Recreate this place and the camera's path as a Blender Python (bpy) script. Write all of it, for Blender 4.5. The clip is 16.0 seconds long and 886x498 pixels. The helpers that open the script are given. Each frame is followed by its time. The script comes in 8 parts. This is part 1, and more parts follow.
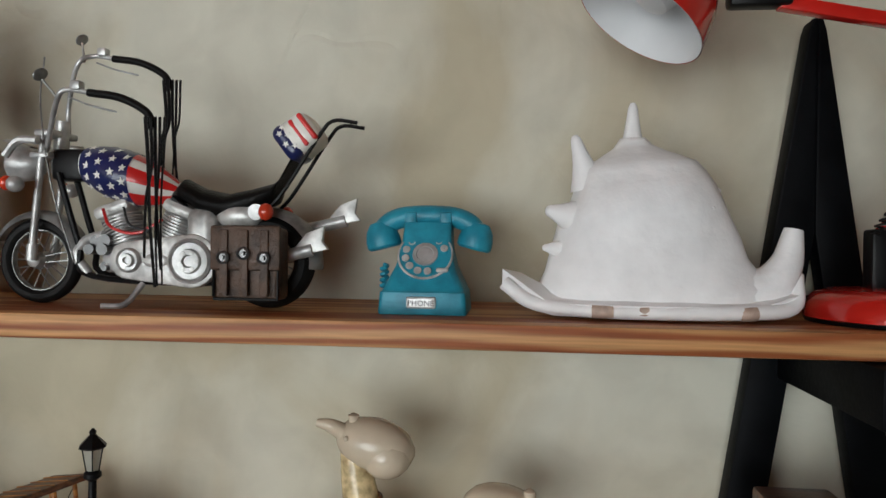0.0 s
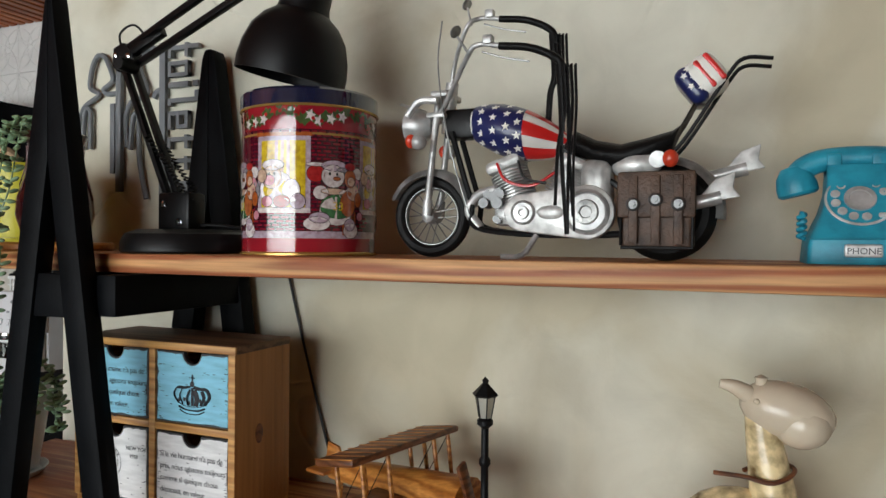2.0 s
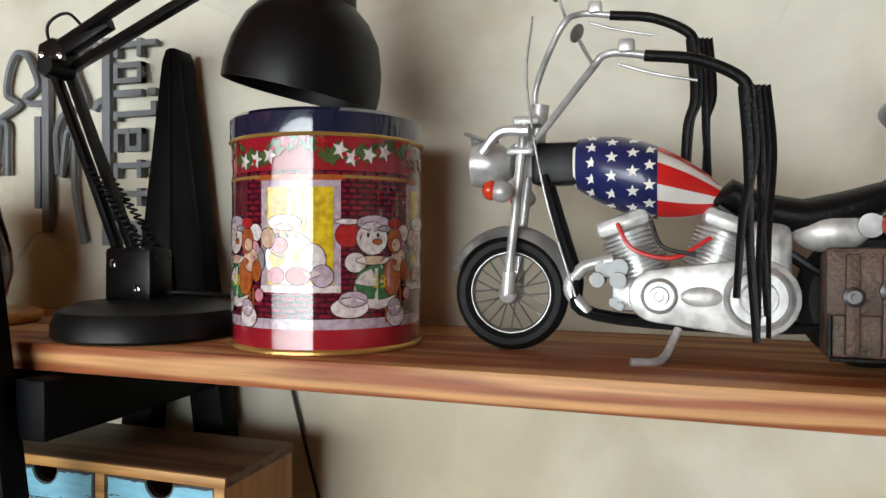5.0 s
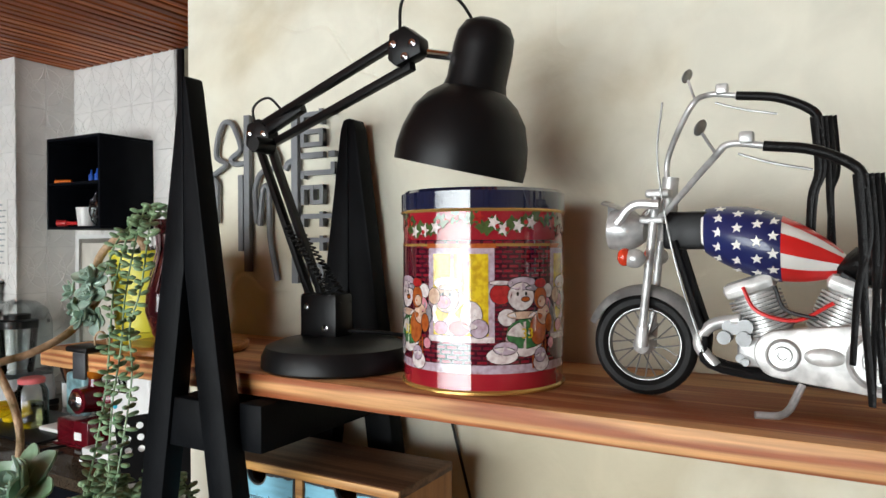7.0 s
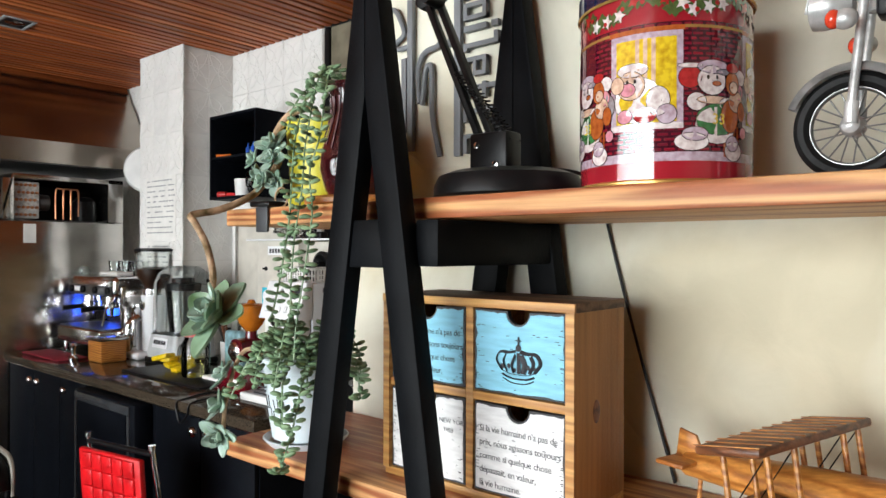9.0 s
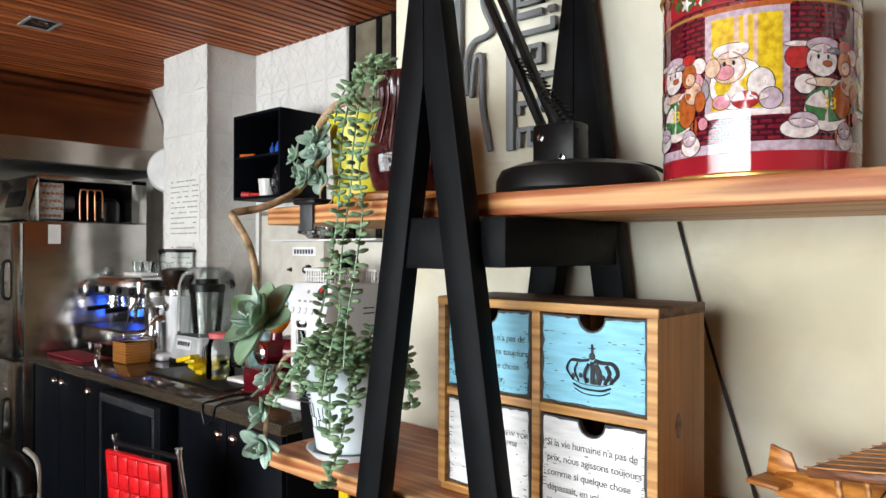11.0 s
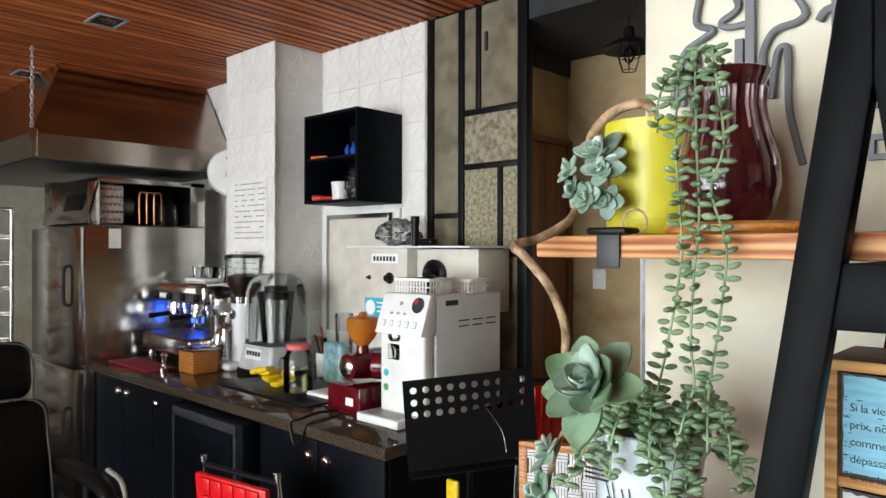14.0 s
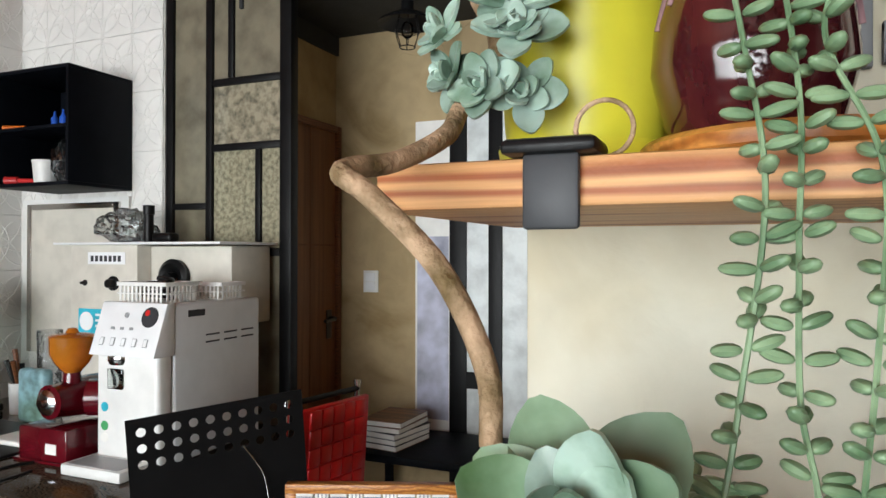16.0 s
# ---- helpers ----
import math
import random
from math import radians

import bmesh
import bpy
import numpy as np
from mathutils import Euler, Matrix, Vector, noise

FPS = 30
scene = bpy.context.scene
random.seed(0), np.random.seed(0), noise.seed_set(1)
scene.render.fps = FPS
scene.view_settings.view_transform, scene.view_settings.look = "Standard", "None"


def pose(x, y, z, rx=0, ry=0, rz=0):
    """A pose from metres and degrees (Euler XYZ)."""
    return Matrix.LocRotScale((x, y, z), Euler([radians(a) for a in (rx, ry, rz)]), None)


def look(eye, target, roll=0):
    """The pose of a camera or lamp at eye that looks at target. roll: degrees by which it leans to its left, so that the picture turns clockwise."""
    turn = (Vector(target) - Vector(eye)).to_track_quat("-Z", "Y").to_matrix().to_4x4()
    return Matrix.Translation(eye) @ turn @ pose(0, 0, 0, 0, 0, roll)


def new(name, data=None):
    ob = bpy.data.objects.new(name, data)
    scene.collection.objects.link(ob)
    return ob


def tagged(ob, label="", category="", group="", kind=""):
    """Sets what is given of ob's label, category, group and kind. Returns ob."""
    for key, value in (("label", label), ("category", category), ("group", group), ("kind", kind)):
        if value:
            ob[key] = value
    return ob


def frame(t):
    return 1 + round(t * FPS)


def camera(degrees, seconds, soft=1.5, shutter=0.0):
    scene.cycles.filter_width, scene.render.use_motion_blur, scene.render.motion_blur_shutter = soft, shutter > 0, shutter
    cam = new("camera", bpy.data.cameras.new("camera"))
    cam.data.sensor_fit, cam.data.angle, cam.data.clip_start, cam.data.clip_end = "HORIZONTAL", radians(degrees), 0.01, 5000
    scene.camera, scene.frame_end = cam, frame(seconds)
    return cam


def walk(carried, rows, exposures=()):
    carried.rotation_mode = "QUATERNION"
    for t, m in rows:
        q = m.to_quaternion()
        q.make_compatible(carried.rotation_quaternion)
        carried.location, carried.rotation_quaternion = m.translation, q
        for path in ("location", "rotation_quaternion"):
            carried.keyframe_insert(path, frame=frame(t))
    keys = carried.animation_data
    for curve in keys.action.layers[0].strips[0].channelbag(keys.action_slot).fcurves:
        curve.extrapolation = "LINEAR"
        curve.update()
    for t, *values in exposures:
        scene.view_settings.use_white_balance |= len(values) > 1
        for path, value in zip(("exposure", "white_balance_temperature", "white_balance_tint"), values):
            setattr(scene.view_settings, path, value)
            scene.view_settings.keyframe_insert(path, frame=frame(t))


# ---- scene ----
cam = camera(65.1, 16.0)
# seconds, eye, target and roll; from the later stretches place and the three turns of pose()
ROWS = [
    (0.0, look((-0.011, -0.026, 1.634), (-0.219, 1.963, 1.618), 0.7)),
    (0.5, look((-0.011, -0.071, 1.644), (-0.348, 1.9, 1.622), 0.7)),
    (1.0, look((-0.035, -0.103, 1.655), (-0.52, 1.837, 1.606), 0.5)),
    (1.5, look((-0.121, -0.097, 1.636), (-0.776, 1.792, 1.575), 0.4)),
    (2.0, look((-0.197, -0.05, 1.582), (-0.97, 1.795, 1.565), 0.5)),
    (2.5, look((-0.26, 0.033, 1.557), (-1.062, 1.865, 1.558), 0.6)),
    (3.0, look((-0.334, 0.089, 1.578), (-1.129, 1.924, 1.569), 0.4)),
    (3.5, look((-0.397, 0.144, 1.606), (-0.973, 2.059, 1.632), 0.8)),
    (3.7, look((-0.41, 0.158, 1.632), (-0.914, 2.093, 1.619), 0.6)),
    (6.0, pose(-0.3609, 0.0748, 1.6708, 89.859, -0.052, 24.774)),
    (6.5, pose(-0.3536, 0.0593, 1.6955, 89.918, -0.085, 28.647)),
    (7.0, look((-0.356, 0.036, 1.7), (-1.349, 1.772, 1.685), -0.2)),
    (7.5, pose(-0.4027, -0.0091, 1.6439, 89.731, 0.090, 31.836)),
    (8.0, pose(-0.4174, -0.0084, 1.5622, 90.274, -0.214, 38.348)),
    (8.5, look((-0.392, 0.001, 1.511), (-1.679, 1.532, 1.517), 0.2)),
    (11.0, look((-0.466, 0.019, 1.509), (-1.793, 1.514, 1.515), 0.1)),
    (11.5, look((-0.496, 0.023, 1.527), (-1.844, 1.501, 1.527), 0.1)),
    (12.0, look((-0.521, 0.008, 1.524), (-1.895, 1.461, 1.528), -0.0)),
    (12.5, look((-0.52, -0.036, 1.536), (-1.91, 1.401, 1.543), 0.0)),
    (13.0, look((-0.503, -0.113, 1.543), (-1.9, 1.319, 1.552), 0.0)),
    (13.5, look((-0.623, -0.146, 1.558), (-2.014, 1.291, 1.563), -0.2)),
    (14.0, look((-0.819, -0.064, 1.553), (-2.184, 1.397, 1.551), 0.1)),
    (14.5, pose(-0.9126, 0.0724, 1.5290, 90.032, 0.206, 39.980)),
    (15.0, pose(-0.9901, 0.1765, 1.5235, 90.099, 0.056, 39.393)),
    (15.5, pose(-1.0636, 0.2640, 1.5164, 90.562, -0.045, 32.017)),
    (16.0, pose(-1.0963, 0.2543, 1.5224, 90.429, -0.064, 23.029)),
]
walk(cam, ROWS, [(0.0, -0.15), (1.5, 0.05), (3.5, 0.3), (6.0, 0.6), (7.0, 0.7), (8.0, 1.0), (8.5, 1.02), (12.5, 1.08), (14.5, 0.92), (16.0, 0.87)])

# ---- world, sun and window light ----
world = bpy.data.worlds.new("world")
scene.world = world
world.use_nodes = True
wn = world.node_tree.nodes
sky = wn.new("ShaderNodeTexSky")
sky.sky_type = 'NISHITA'
sky.sun_disc = False
sky.sun_elevation, sky.sun_rotation = radians(48), radians(200)
wn["Background"].inputs[1].default_value = 0.12
world.node_tree.links.new(sky.outputs[0], wn["Background"].inputs[0])
sun = new("sun", bpy.data.lights.new("sun", 'SUN'))
sun.data.energy, sun.data.angle, sun.data.color = 2.0, radians(0.5), (1, 0.95, 0.88)
sun.matrix_world = look((2, -6, 9), (0, 0, 0))


def window_light(name, x, y, z, w, h, power, target):
    ob = new(name, bpy.data.lights.new(name, 'AREA'))
    ob.data.shape, ob.data.size, ob.data.size_y, ob.data.energy = 'RECTANGLE', w, h, power
    ob.data.color = (0.93, 0.98, 1.0)
    ob.matrix_world = look((x, y, z), target)
    return ob


window_light("window_daylight", -2.3, -3.66, 1.45, 4.7, 2.1, 305, (-2.3, 0, 1.45))

# ---- materials ----


def mat(name, color, rough=0.6, metal=0.0, var=0.12, scale=12.0, bump=0.1, fine=140.0, spec=0.5, tint=None, coat=0.0,
        stretch=(1, 1, 1), alpha=1.0, trans=0.0, ior=1.45, per_object=0.0, sss=0.0):
    """A principled surface with two scales of variation and a fine relief."""
    m = bpy.data.materials.new(name)
    m.use_nodes = True
    n, l = m.node_tree.nodes, m.node_tree.links
    p = n["Principled BSDF"]
    co = n.new("ShaderNodeTexCoord")
    mp = n.new("ShaderNodeMapping")
    mp.inputs["Scale"].default_value = stretch
    l.new(co.outputs["Object"], mp.inputs[0])
    big, small = n.new("ShaderNodeTexNoise"), n.new("ShaderNodeTexNoise")
    big.inputs["Scale"].default_value, small.inputs["Scale"].default_value = scale, fine
    big.inputs["Detail"].default_value, small.inputs["Detail"].default_value = 5, 3
    l.new(mp.outputs[0], big.inputs[0]), l.new(mp.outputs[0], small.inputs[0])
    mix = n.new("ShaderNodeMix")
    mix.data_type = 'RGBA'
    lo = tint or tuple(c * (1 - 2 * var) for c in color)
    hi = tuple(min(1, c * (1 + var)) for c in color)
    mix.inputs["A"].default_value, mix.inputs["B"].default_value = (*lo, 1), (*hi, 1)
    ramp = n.new("ShaderNodeMapRange")
    ramp.inputs["From Min"].default_value, ramp.inputs["From Max"].default_value = 0.3, 0.62
    l.new(big.outputs["Fac"], ramp.inputs["Value"])
    l.new(ramp.outputs[0], mix.inputs["Factor"])
    out = mix.outputs["Result"]
    if per_object:
        info, hsv = n.new("ShaderNodeObjectInfo"), n.new("ShaderNodeHueSaturation")
        mr = n.new("ShaderNodeMapRange")
        mr.inputs["To Min"].default_value, mr.inputs["To Max"].default_value = 1 - per_object, 1 + per_object
        l.new(info.outputs["Random"], mr.inputs["Value"]), l.new(mr.outputs[0], hsv.inputs["Value"])
        l.new(out, hsv.inputs["Color"])
        out = hsv.outputs[0]
    l.new(out, p.inputs["Base Color"])
    rr = n.new("ShaderNodeMapRange")
    rr.inputs["To Min"].default_value, rr.inputs["To Max"].default_value = max(0.02, rough * 0.8), min(1, rough * 1.2)
    l.new(small.outputs["Fac"], rr.inputs["Value"]), l.new(rr.outputs[0], p.inputs["Roughness"])
    p.inputs["Metallic"].default_value, p.inputs["Specular IOR Level"].default_value = metal, spec
    p.inputs["Coat Weight"].default_value, p.inputs["Coat Roughness"].default_value = coat, 0.08
    p.inputs["Transmission Weight"].default_value, p.inputs["IOR"].default_value = trans, ior
    p.inputs["Alpha"].default_value = alpha
    if sss:
        p.inputs["Subsurface Weight"].default_value, p.inputs["Subsurface Radius"].default_value = sss, (0.01, 0.008, 0.005)
        p.inputs["Subsurface Scale"].default_value = 0.5
    if bump:
        b = n.new("ShaderNodeBump")
        b.inputs["Strength"].default_value, b.inputs["Distance"].default_value = bump, 0.002
        l.new(small.outputs["Fac"], b.inputs["Height"]), l.new(b.outputs[0], p.inputs["Normal"])
    return m


def wood(name, light, dark, along=0, rough=0.5, scale=3.0, per_object=0.0):
    """Sawn softwood: wavy grain bands along one axis and a few dark streaks."""
    m = mat(name, light, rough, var=0.1, fine=300, bump=0.15)
    n, l = m.node_tree.nodes, m.node_tree.links
    p = n["Principled BSDF"]
    co, mp, w = n.new("ShaderNodeTexCoord"), n.new("ShaderNodeMapping"), n.new("ShaderNodeTexWave")
    s = [14.0 * scale] * 3
    s[along] = 0.9 * scale
    mp.inputs["Scale"].default_value = s
    l.new(co.outputs["Object"], mp.inputs[0])
    w.wave_type, w.bands_direction = 'BANDS', 'Z' if along != 2 else 'X'
    w.inputs["Scale"].default_value, w.inputs["Distortion"].default_value = 0.35, 9.0
    w.inputs["Detail"].default_value, w.inputs["Detail Scale"].default_value = 3.0, 1.2
    l.new(mp.outputs[0], w.inputs[0])
    ramp = n.new("ShaderNodeValToRGB")
    ramp.color_ramp.elements[0].position, ramp.color_ramp.elements[0].color = 0.05, (*dark, 1)
    ramp.color_ramp.elements[1].position, ramp.color_ramp.elements[1].color = 0.75, (*light, 1)
    l.new(w.outputs["Fac"], ramp.inputs[0])
    nz, mx = n.new("ShaderNodeTexNoise"), n.new("ShaderNodeMix")
    nz.inputs["Scale"].default_value, nz.inputs["Detail"].default_value = 2.0, 6
    mp2 = n.new("ShaderNodeMapping")
    s2 = [30.0 * scale] * 3
    s2[along] = 1.0 * scale
    mp2.inputs["Scale"].default_value = s2
    l.new(co.outputs["Object"], mp2.inputs[0]), l.new(mp2.outputs[0], nz.inputs[0])
    mx.data_type, mx.blend_type = 'RGBA', 'MULTIPLY'
    mx.inputs["Factor"].default_value = 0.55
    r2 = n.new("ShaderNodeMapRange")
    r2.inputs["From Min"].default_value, r2.inputs["From Max"].default_value = 0.3, 0.65
    r2.inputs["To Min"].default_value, r2.inputs["To Max"].default_value = 0.5, 1.15
    l.new(nz.outputs["Fac"], r2.inputs["Value"])
    l.new(ramp.outputs[0], mx.inputs["A"]), l.new(r2.outputs[0], mx.inputs["B"])
    out = mx.outputs["Result"]
    if per_object:
        info, hsv, mr = n.new("ShaderNodeNewGeometry"), n.new("ShaderNodeHueSaturation"), n.new("ShaderNodeMapRange")
        mr.inputs["To Min"].default_value, mr.inputs["To Max"].default_value = 1 - per_object, 1 + per_object
        l.new(info.outputs["Random Per Island"], mr.inputs["Value"]), l.new(mr.outputs[0], hsv.inputs["Value"])
        l.new(out, hsv.inputs["Color"])
        out = hsv.outputs[0]
    l.new(out, p.inputs["Base Color"])
    return m


def plaster(name, light, dark):
    """Hand-trowelled plaster: wide stains, fine trowel marks, hair cracks."""
    m = mat(name, light, 0.75, var=0.06, scale=3, fine=90, bump=0.0, spec=0.25)
    n, l = m.node_tree.nodes, m.node_tree.links
    p = n["Principled BSDF"]
    co = n.new("ShaderNodeTexCoord")
    st, mk, ck = n.new("ShaderNodeTexNoise"), n.new("ShaderNodeTexNoise"), n.new("ShaderNodeTexVoronoi")
    st.inputs["Scale"].default_value, st.inputs["Detail"].default_value = 2.6, 8
    st.inputs["Distortion"].default_value = 1.1
    mk.inputs["Scale"].default_value, mk.inputs["Detail"].default_value = 14, 8
    mk.inputs["Distortion"].default_value = 0.5
    wob, addv = n.new("ShaderNodeTexNoise"), n.new("ShaderNodeVectorMath")
    wob.inputs["Scale"].default_value = 3.0
    addv.operation = 'MULTIPLY_ADD'
    addv.inputs[1].default_value = (0.5, 0.5, 0.5)
    l.new(co.outputs["Object"], wob.inputs[0]), l.new(wob.outputs["Color"], addv.inputs[0]), l.new(co.outputs["Object"], addv.inputs[2])
    ck.feature = 'DISTANCE_TO_EDGE'
    ck.inputs["Scale"].default_value = 2.2
    l.new(addv.outputs[0], ck.inputs["Vector"])
    l.new(co.outputs["Object"], st.inputs[0]), l.new(co.outputs["Object"], mk.inputs[0])
    ramp = n.new("ShaderNodeValToRGB")
    e = ramp.color_ramp.elements
    e[0].position, e[0].color = 0.34, (*dark, 1)
    e[1].position, e[1].color = 0.58, (*light, 1)
    e2 = e.new(0.46)
    e2.color = (*[a * 0.35 + b * 0.65 for a, b in zip(dark, light)], 1)
    l.new(st.outputs["Fac"], ramp.inputs[0])
    r = n.new("ShaderNodeMapRange")
    r.inputs["From Min"].default_value, r.inputs["From Max"].default_value = 0.35, 0.6
    r.inputs["To Min"].default_value, r.inputs["To Max"].default_value = 0.93, 1.03
    l.new(mk.outputs["Fac"], r.inputs["Value"])
    mx = n.new("ShaderNodeMix")
    mx.data_type, mx.blend_type = 'RGBA', 'MULTIPLY'
    mx.inputs["Factor"].default_value = 1.0
    l.new(ramp.outputs[0], mx.inputs["A"]), l.new(r.outputs[0], mx.inputs["B"])
    l.new(mx.outputs["Result"], p.inputs["Base Color"])
    rc = n.new("ShaderNodeMapRange")
    rc.inputs["From Max"].default_value, rc.inputs["To Min"].default_value = 0.012, -0.6
    rc.inputs["To Max"].default_value = 0.0
    l.new(ck.outputs["Distance"], rc.inputs["Value"])
    gate, sm = n.new("ShaderNodeMath"), n.new("ShaderNodeMath")
    gate.operation, sm.operation = 'MULTIPLY', 'ADD'
    g2 = n.new("ShaderNodeMapRange")
    g2.inputs["From Min"].default_value, g2.inputs["From Max"].default_value = 0.5, 0.58
    l.new(wob.outputs["Fac"], g2.inputs["Value"])
    l.new(rc.outputs[0], gate.inputs[0]), l.new(g2.outputs[0], gate.inputs[1])
    l.new(gate.outputs[0], sm.inputs[0]), l.new(mk.outputs["Fac"], sm.inputs[1])
    b = n.new("ShaderNodeBump")
    b.inputs["Strength"].default_value, b.inputs["Distance"].default_value = 0.45, 0.006
    l.new(sm.outputs[0], b.inputs["Height"]), l.new(b.outputs[0], p.inputs["Normal"])
    return m


def clear_glass(name, color=(1, 1, 1), rough=0.02, relief=0.0, scale=60.0, cells=False):
    """Thin glass: mostly see-through with a gloss on top; relief for textured panes."""
    m = bpy.data.materials.new(name)
    m.use_nodes = True
    n, l = m.node_tree.nodes, m.node_tree.links
    n.remove(n["Principled BSDF"])
    out = n["Material Output"]
    t, g, mx, f = n.new("ShaderNodeBsdfTransparent"), n.new("ShaderNodeBsdfGlossy"), n.new("ShaderNodeMixShader"), n.new("ShaderNodeFresnel")
    t.inputs[0].default_value = (*color, 1)
    g.inputs["Roughness"].default_value = rough
    f.inputs[0].default_value = 1.5
    l.new(f.outputs[0], mx.inputs[0]), l.new(t.outputs[0], mx.inputs[1]), l.new(g.outputs[0], mx.inputs[2])
    if relief:
        tex = n.new("ShaderNodeTexVoronoi") if cells else n.new("ShaderNodeTexNoise")
        tex.inputs["Scale"].default_value = scale
        co, b = n.new("ShaderNodeTexCoord"), n.new("ShaderNodeBump")
        l.new(co.outputs["Object"], tex.inputs["Vector"])
        b.inputs["Strength"].default_value, b.inputs["Distance"].default_value = relief, 0.01
        l.new(tex.outputs["Distance" if cells else "Fac"], b.inputs["Height"])
        l.new(b.outputs[0], g.inputs["Normal"]), l.new(b.outputs[0], f.inputs["Normal"])
    l.new(mx.outputs[0], out.inputs[0])
    return m


def glow(name, color, strength):
    m = bpy.data.materials.new(name)
    m.use_nodes = True
    p = m.node_tree.nodes["Principled BSDF"]
    p.inputs["Base Color"].default_value = (*color, 1)
    p.inputs["Emission Color"].default_value, p.inputs["Emission Strength"].default_value = (*color, 1), strength
    return m


PLASTER = plaster("cream_plaster", (0.655, 0.64, 0.535), (0.525, 0.475, 0.345))
PLASTER_OCHRE = plaster("ochre_plaster", (0.45, 0.34, 0.19), (0.30, 0.21, 0.10))
PINE = wood("pine_board", (0.62, 0.32, 0.13), (0.33, 0.095, 0.03), 0, 0.5, 5.0)
BOXWOOD = wood("box_wood", (0.56, 0.30, 0.09), (0.42, 0.19, 0.05), 0, 0.5, 5)
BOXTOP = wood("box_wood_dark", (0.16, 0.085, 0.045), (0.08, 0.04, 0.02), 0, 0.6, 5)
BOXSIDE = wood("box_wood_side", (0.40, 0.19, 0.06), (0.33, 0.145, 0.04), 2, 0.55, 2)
SLAT = wood("cedar_slat", (0.58, 0.165, 0.040), (0.33, 0.072, 0.016), 1, 0.5, 2, 0.30)
HONEYWOOD = wood("honey_wood", (0.55, 0.23, 0.05), (0.33, 0.11, 0.02), 0, 0.35, 6)
DARKWOOD = wood("dark_wood", (0.20, 0.07, 0.025), (0.09, 0.03, 0.012), 0, 0.4, 6)
DOORWOOD = wood("brown_door", (0.22, 0.095, 0.04), (0.15, 0.06, 0.025), 2, 0.5, 1)
BLACKWOOD = mat("black_painted_frame", (0.0036, 0.0042, 0.0052), 0.5, spec=0.08, scale=20, fine=250, bump=0.12, var=0.2)
BLACK = mat("black_enamel", (0.005, 0.005, 0.0055), 0.38, spec=0.25, fine=400, bump=0.05)
BLACKSTEEL = mat("black_steel", (0.006, 0.006, 0.0065), 0.45, bump=0.1, spec=0.2)
BLACKMATTE = mat("black_laminate", (0.004, 0.005, 0.0075), 0.5, bump=0.05, spec=0.08)
AGED = mat("aged_chrome", (0.26, 0.26, 0.25), 0.35, 0.7, var=0.25, scale=60, bump=0.15)
RUBBER = mat("rubber", (0.008, 0.008, 0.008), 0.6, bump=0.1, spec=0.25)
SILVER = mat("silver_paint", (0.50, 0.50, 0.49), 0.34, 0.4, var=0.2, scale=60, bump=0.15)
WHITEMETAL = mat("white_metal", (0.62, 0.62, 0.60), 0.38, 0.35, var=0.2, scale=70, bump=0.15)
CHROME = mat("chrome", (0.75, 0.75, 0.76), 0.12, 1.0, var=0.05, bump=0.0)
STEEL = mat("brushed_steel", (0.60, 0.58, 0.55), 0.18, 1.0, var=0.08, scale=4, fine=5, bump=1.0, stretch=(1, 1, 2.2))
HOODSTEEL = mat("hood_steel", (0.50, 0.45, 0.40), 0.22, 1.0, var=0.1, scale=3, bump=0.03)
DARKSTEEL = mat("dark_steel", (0.12, 0.12, 0.12), 0.35, 0.9)
COPPER = mat("copper_pipe", (0.55, 0.25, 0.13), 0.35, 1.0)
NAVY = mat("navy_enamel", (0.012, 0.018, 0.09), 0.3, coat=0.4, bump=0.05)
FLAGRED = mat("flag_red", (0.62, 0.02, 0.018), 0.3, coat=0.4, bump=0.05)
FLAGWHITE = mat("flag_white", (0.78, 0.76, 0.70), 0.35, bump=0.05)
REDLENS = mat("red_lens", (0.60, 0.05, 0.02), 0.2, coat=0.5)
BLACKLEATHER = mat("black_leather", (0.006, 0.0058, 0.0058), 0.4, spec=0.16, scale=50, fine=400, bump=0.35)
BROWNLEATHER = mat("aged_leather", (0.075, 0.042, 0.026), 0.5, var=0.3, scale=60, fine=350, bump=0.5)
TURQ = mat("turquoise_paint", (0.018, 0.26, 0.36), 0.42, var=0.18, scale=45, fine=300, bump=0.12, tint=(0.012, 0.18, 0.26))
SHELL = mat("bleached_shell", (0.90, 0.90, 0.90), 0.5, var=0.04, scale=25, fine=90, bump=0.45)
SHELLBROWN = mat("shell_brown_band", (0.50, 0.38, 0.31), 0.5, scale=90)
REDPAINT = mat("red_enamel", (0.55, 0.018, 0.012), 0.22, coat=0.6, bump=0.0)
WHITEENAMEL = mat("white_enamel", (0.80, 0.81, 0.82), 0.35, bump=0.0, var=0.03)
WHITEPLASTIC = mat("white_plastic", (0.76, 0.76, 0.74), 0.38, var=0.04, bump=0.03)
GREYPLASTIC = mat("grey_plastic", (0.30, 0.31, 0.32), 0.4, var=0.06)
CREAMMETAL = mat("cream_metal", (0.60, 0.57, 0.50), 0.42, var=0.06)
TILE = mat("white_tile", (0.78, 0.77, 0.74), 0.35, var=0.05, scale=5, bump=0.05, per_object=0.03)
GROUT = mat("grey_grout", (0.62, 0.61, 0.58), 0.8)
STONE = mat("speckled_black_stone", (0.05, 0.038, 0.026), 0.07, var=0.5, scale=170, fine=500, bump=0.01, tint=(0.004, 0.0035, 0.003), spec=0.4)
FLOORMAT = mat("dark_floor", (0.013, 0.011, 0.010), 0.4, spec=0.25, var=0.3, scale=6)
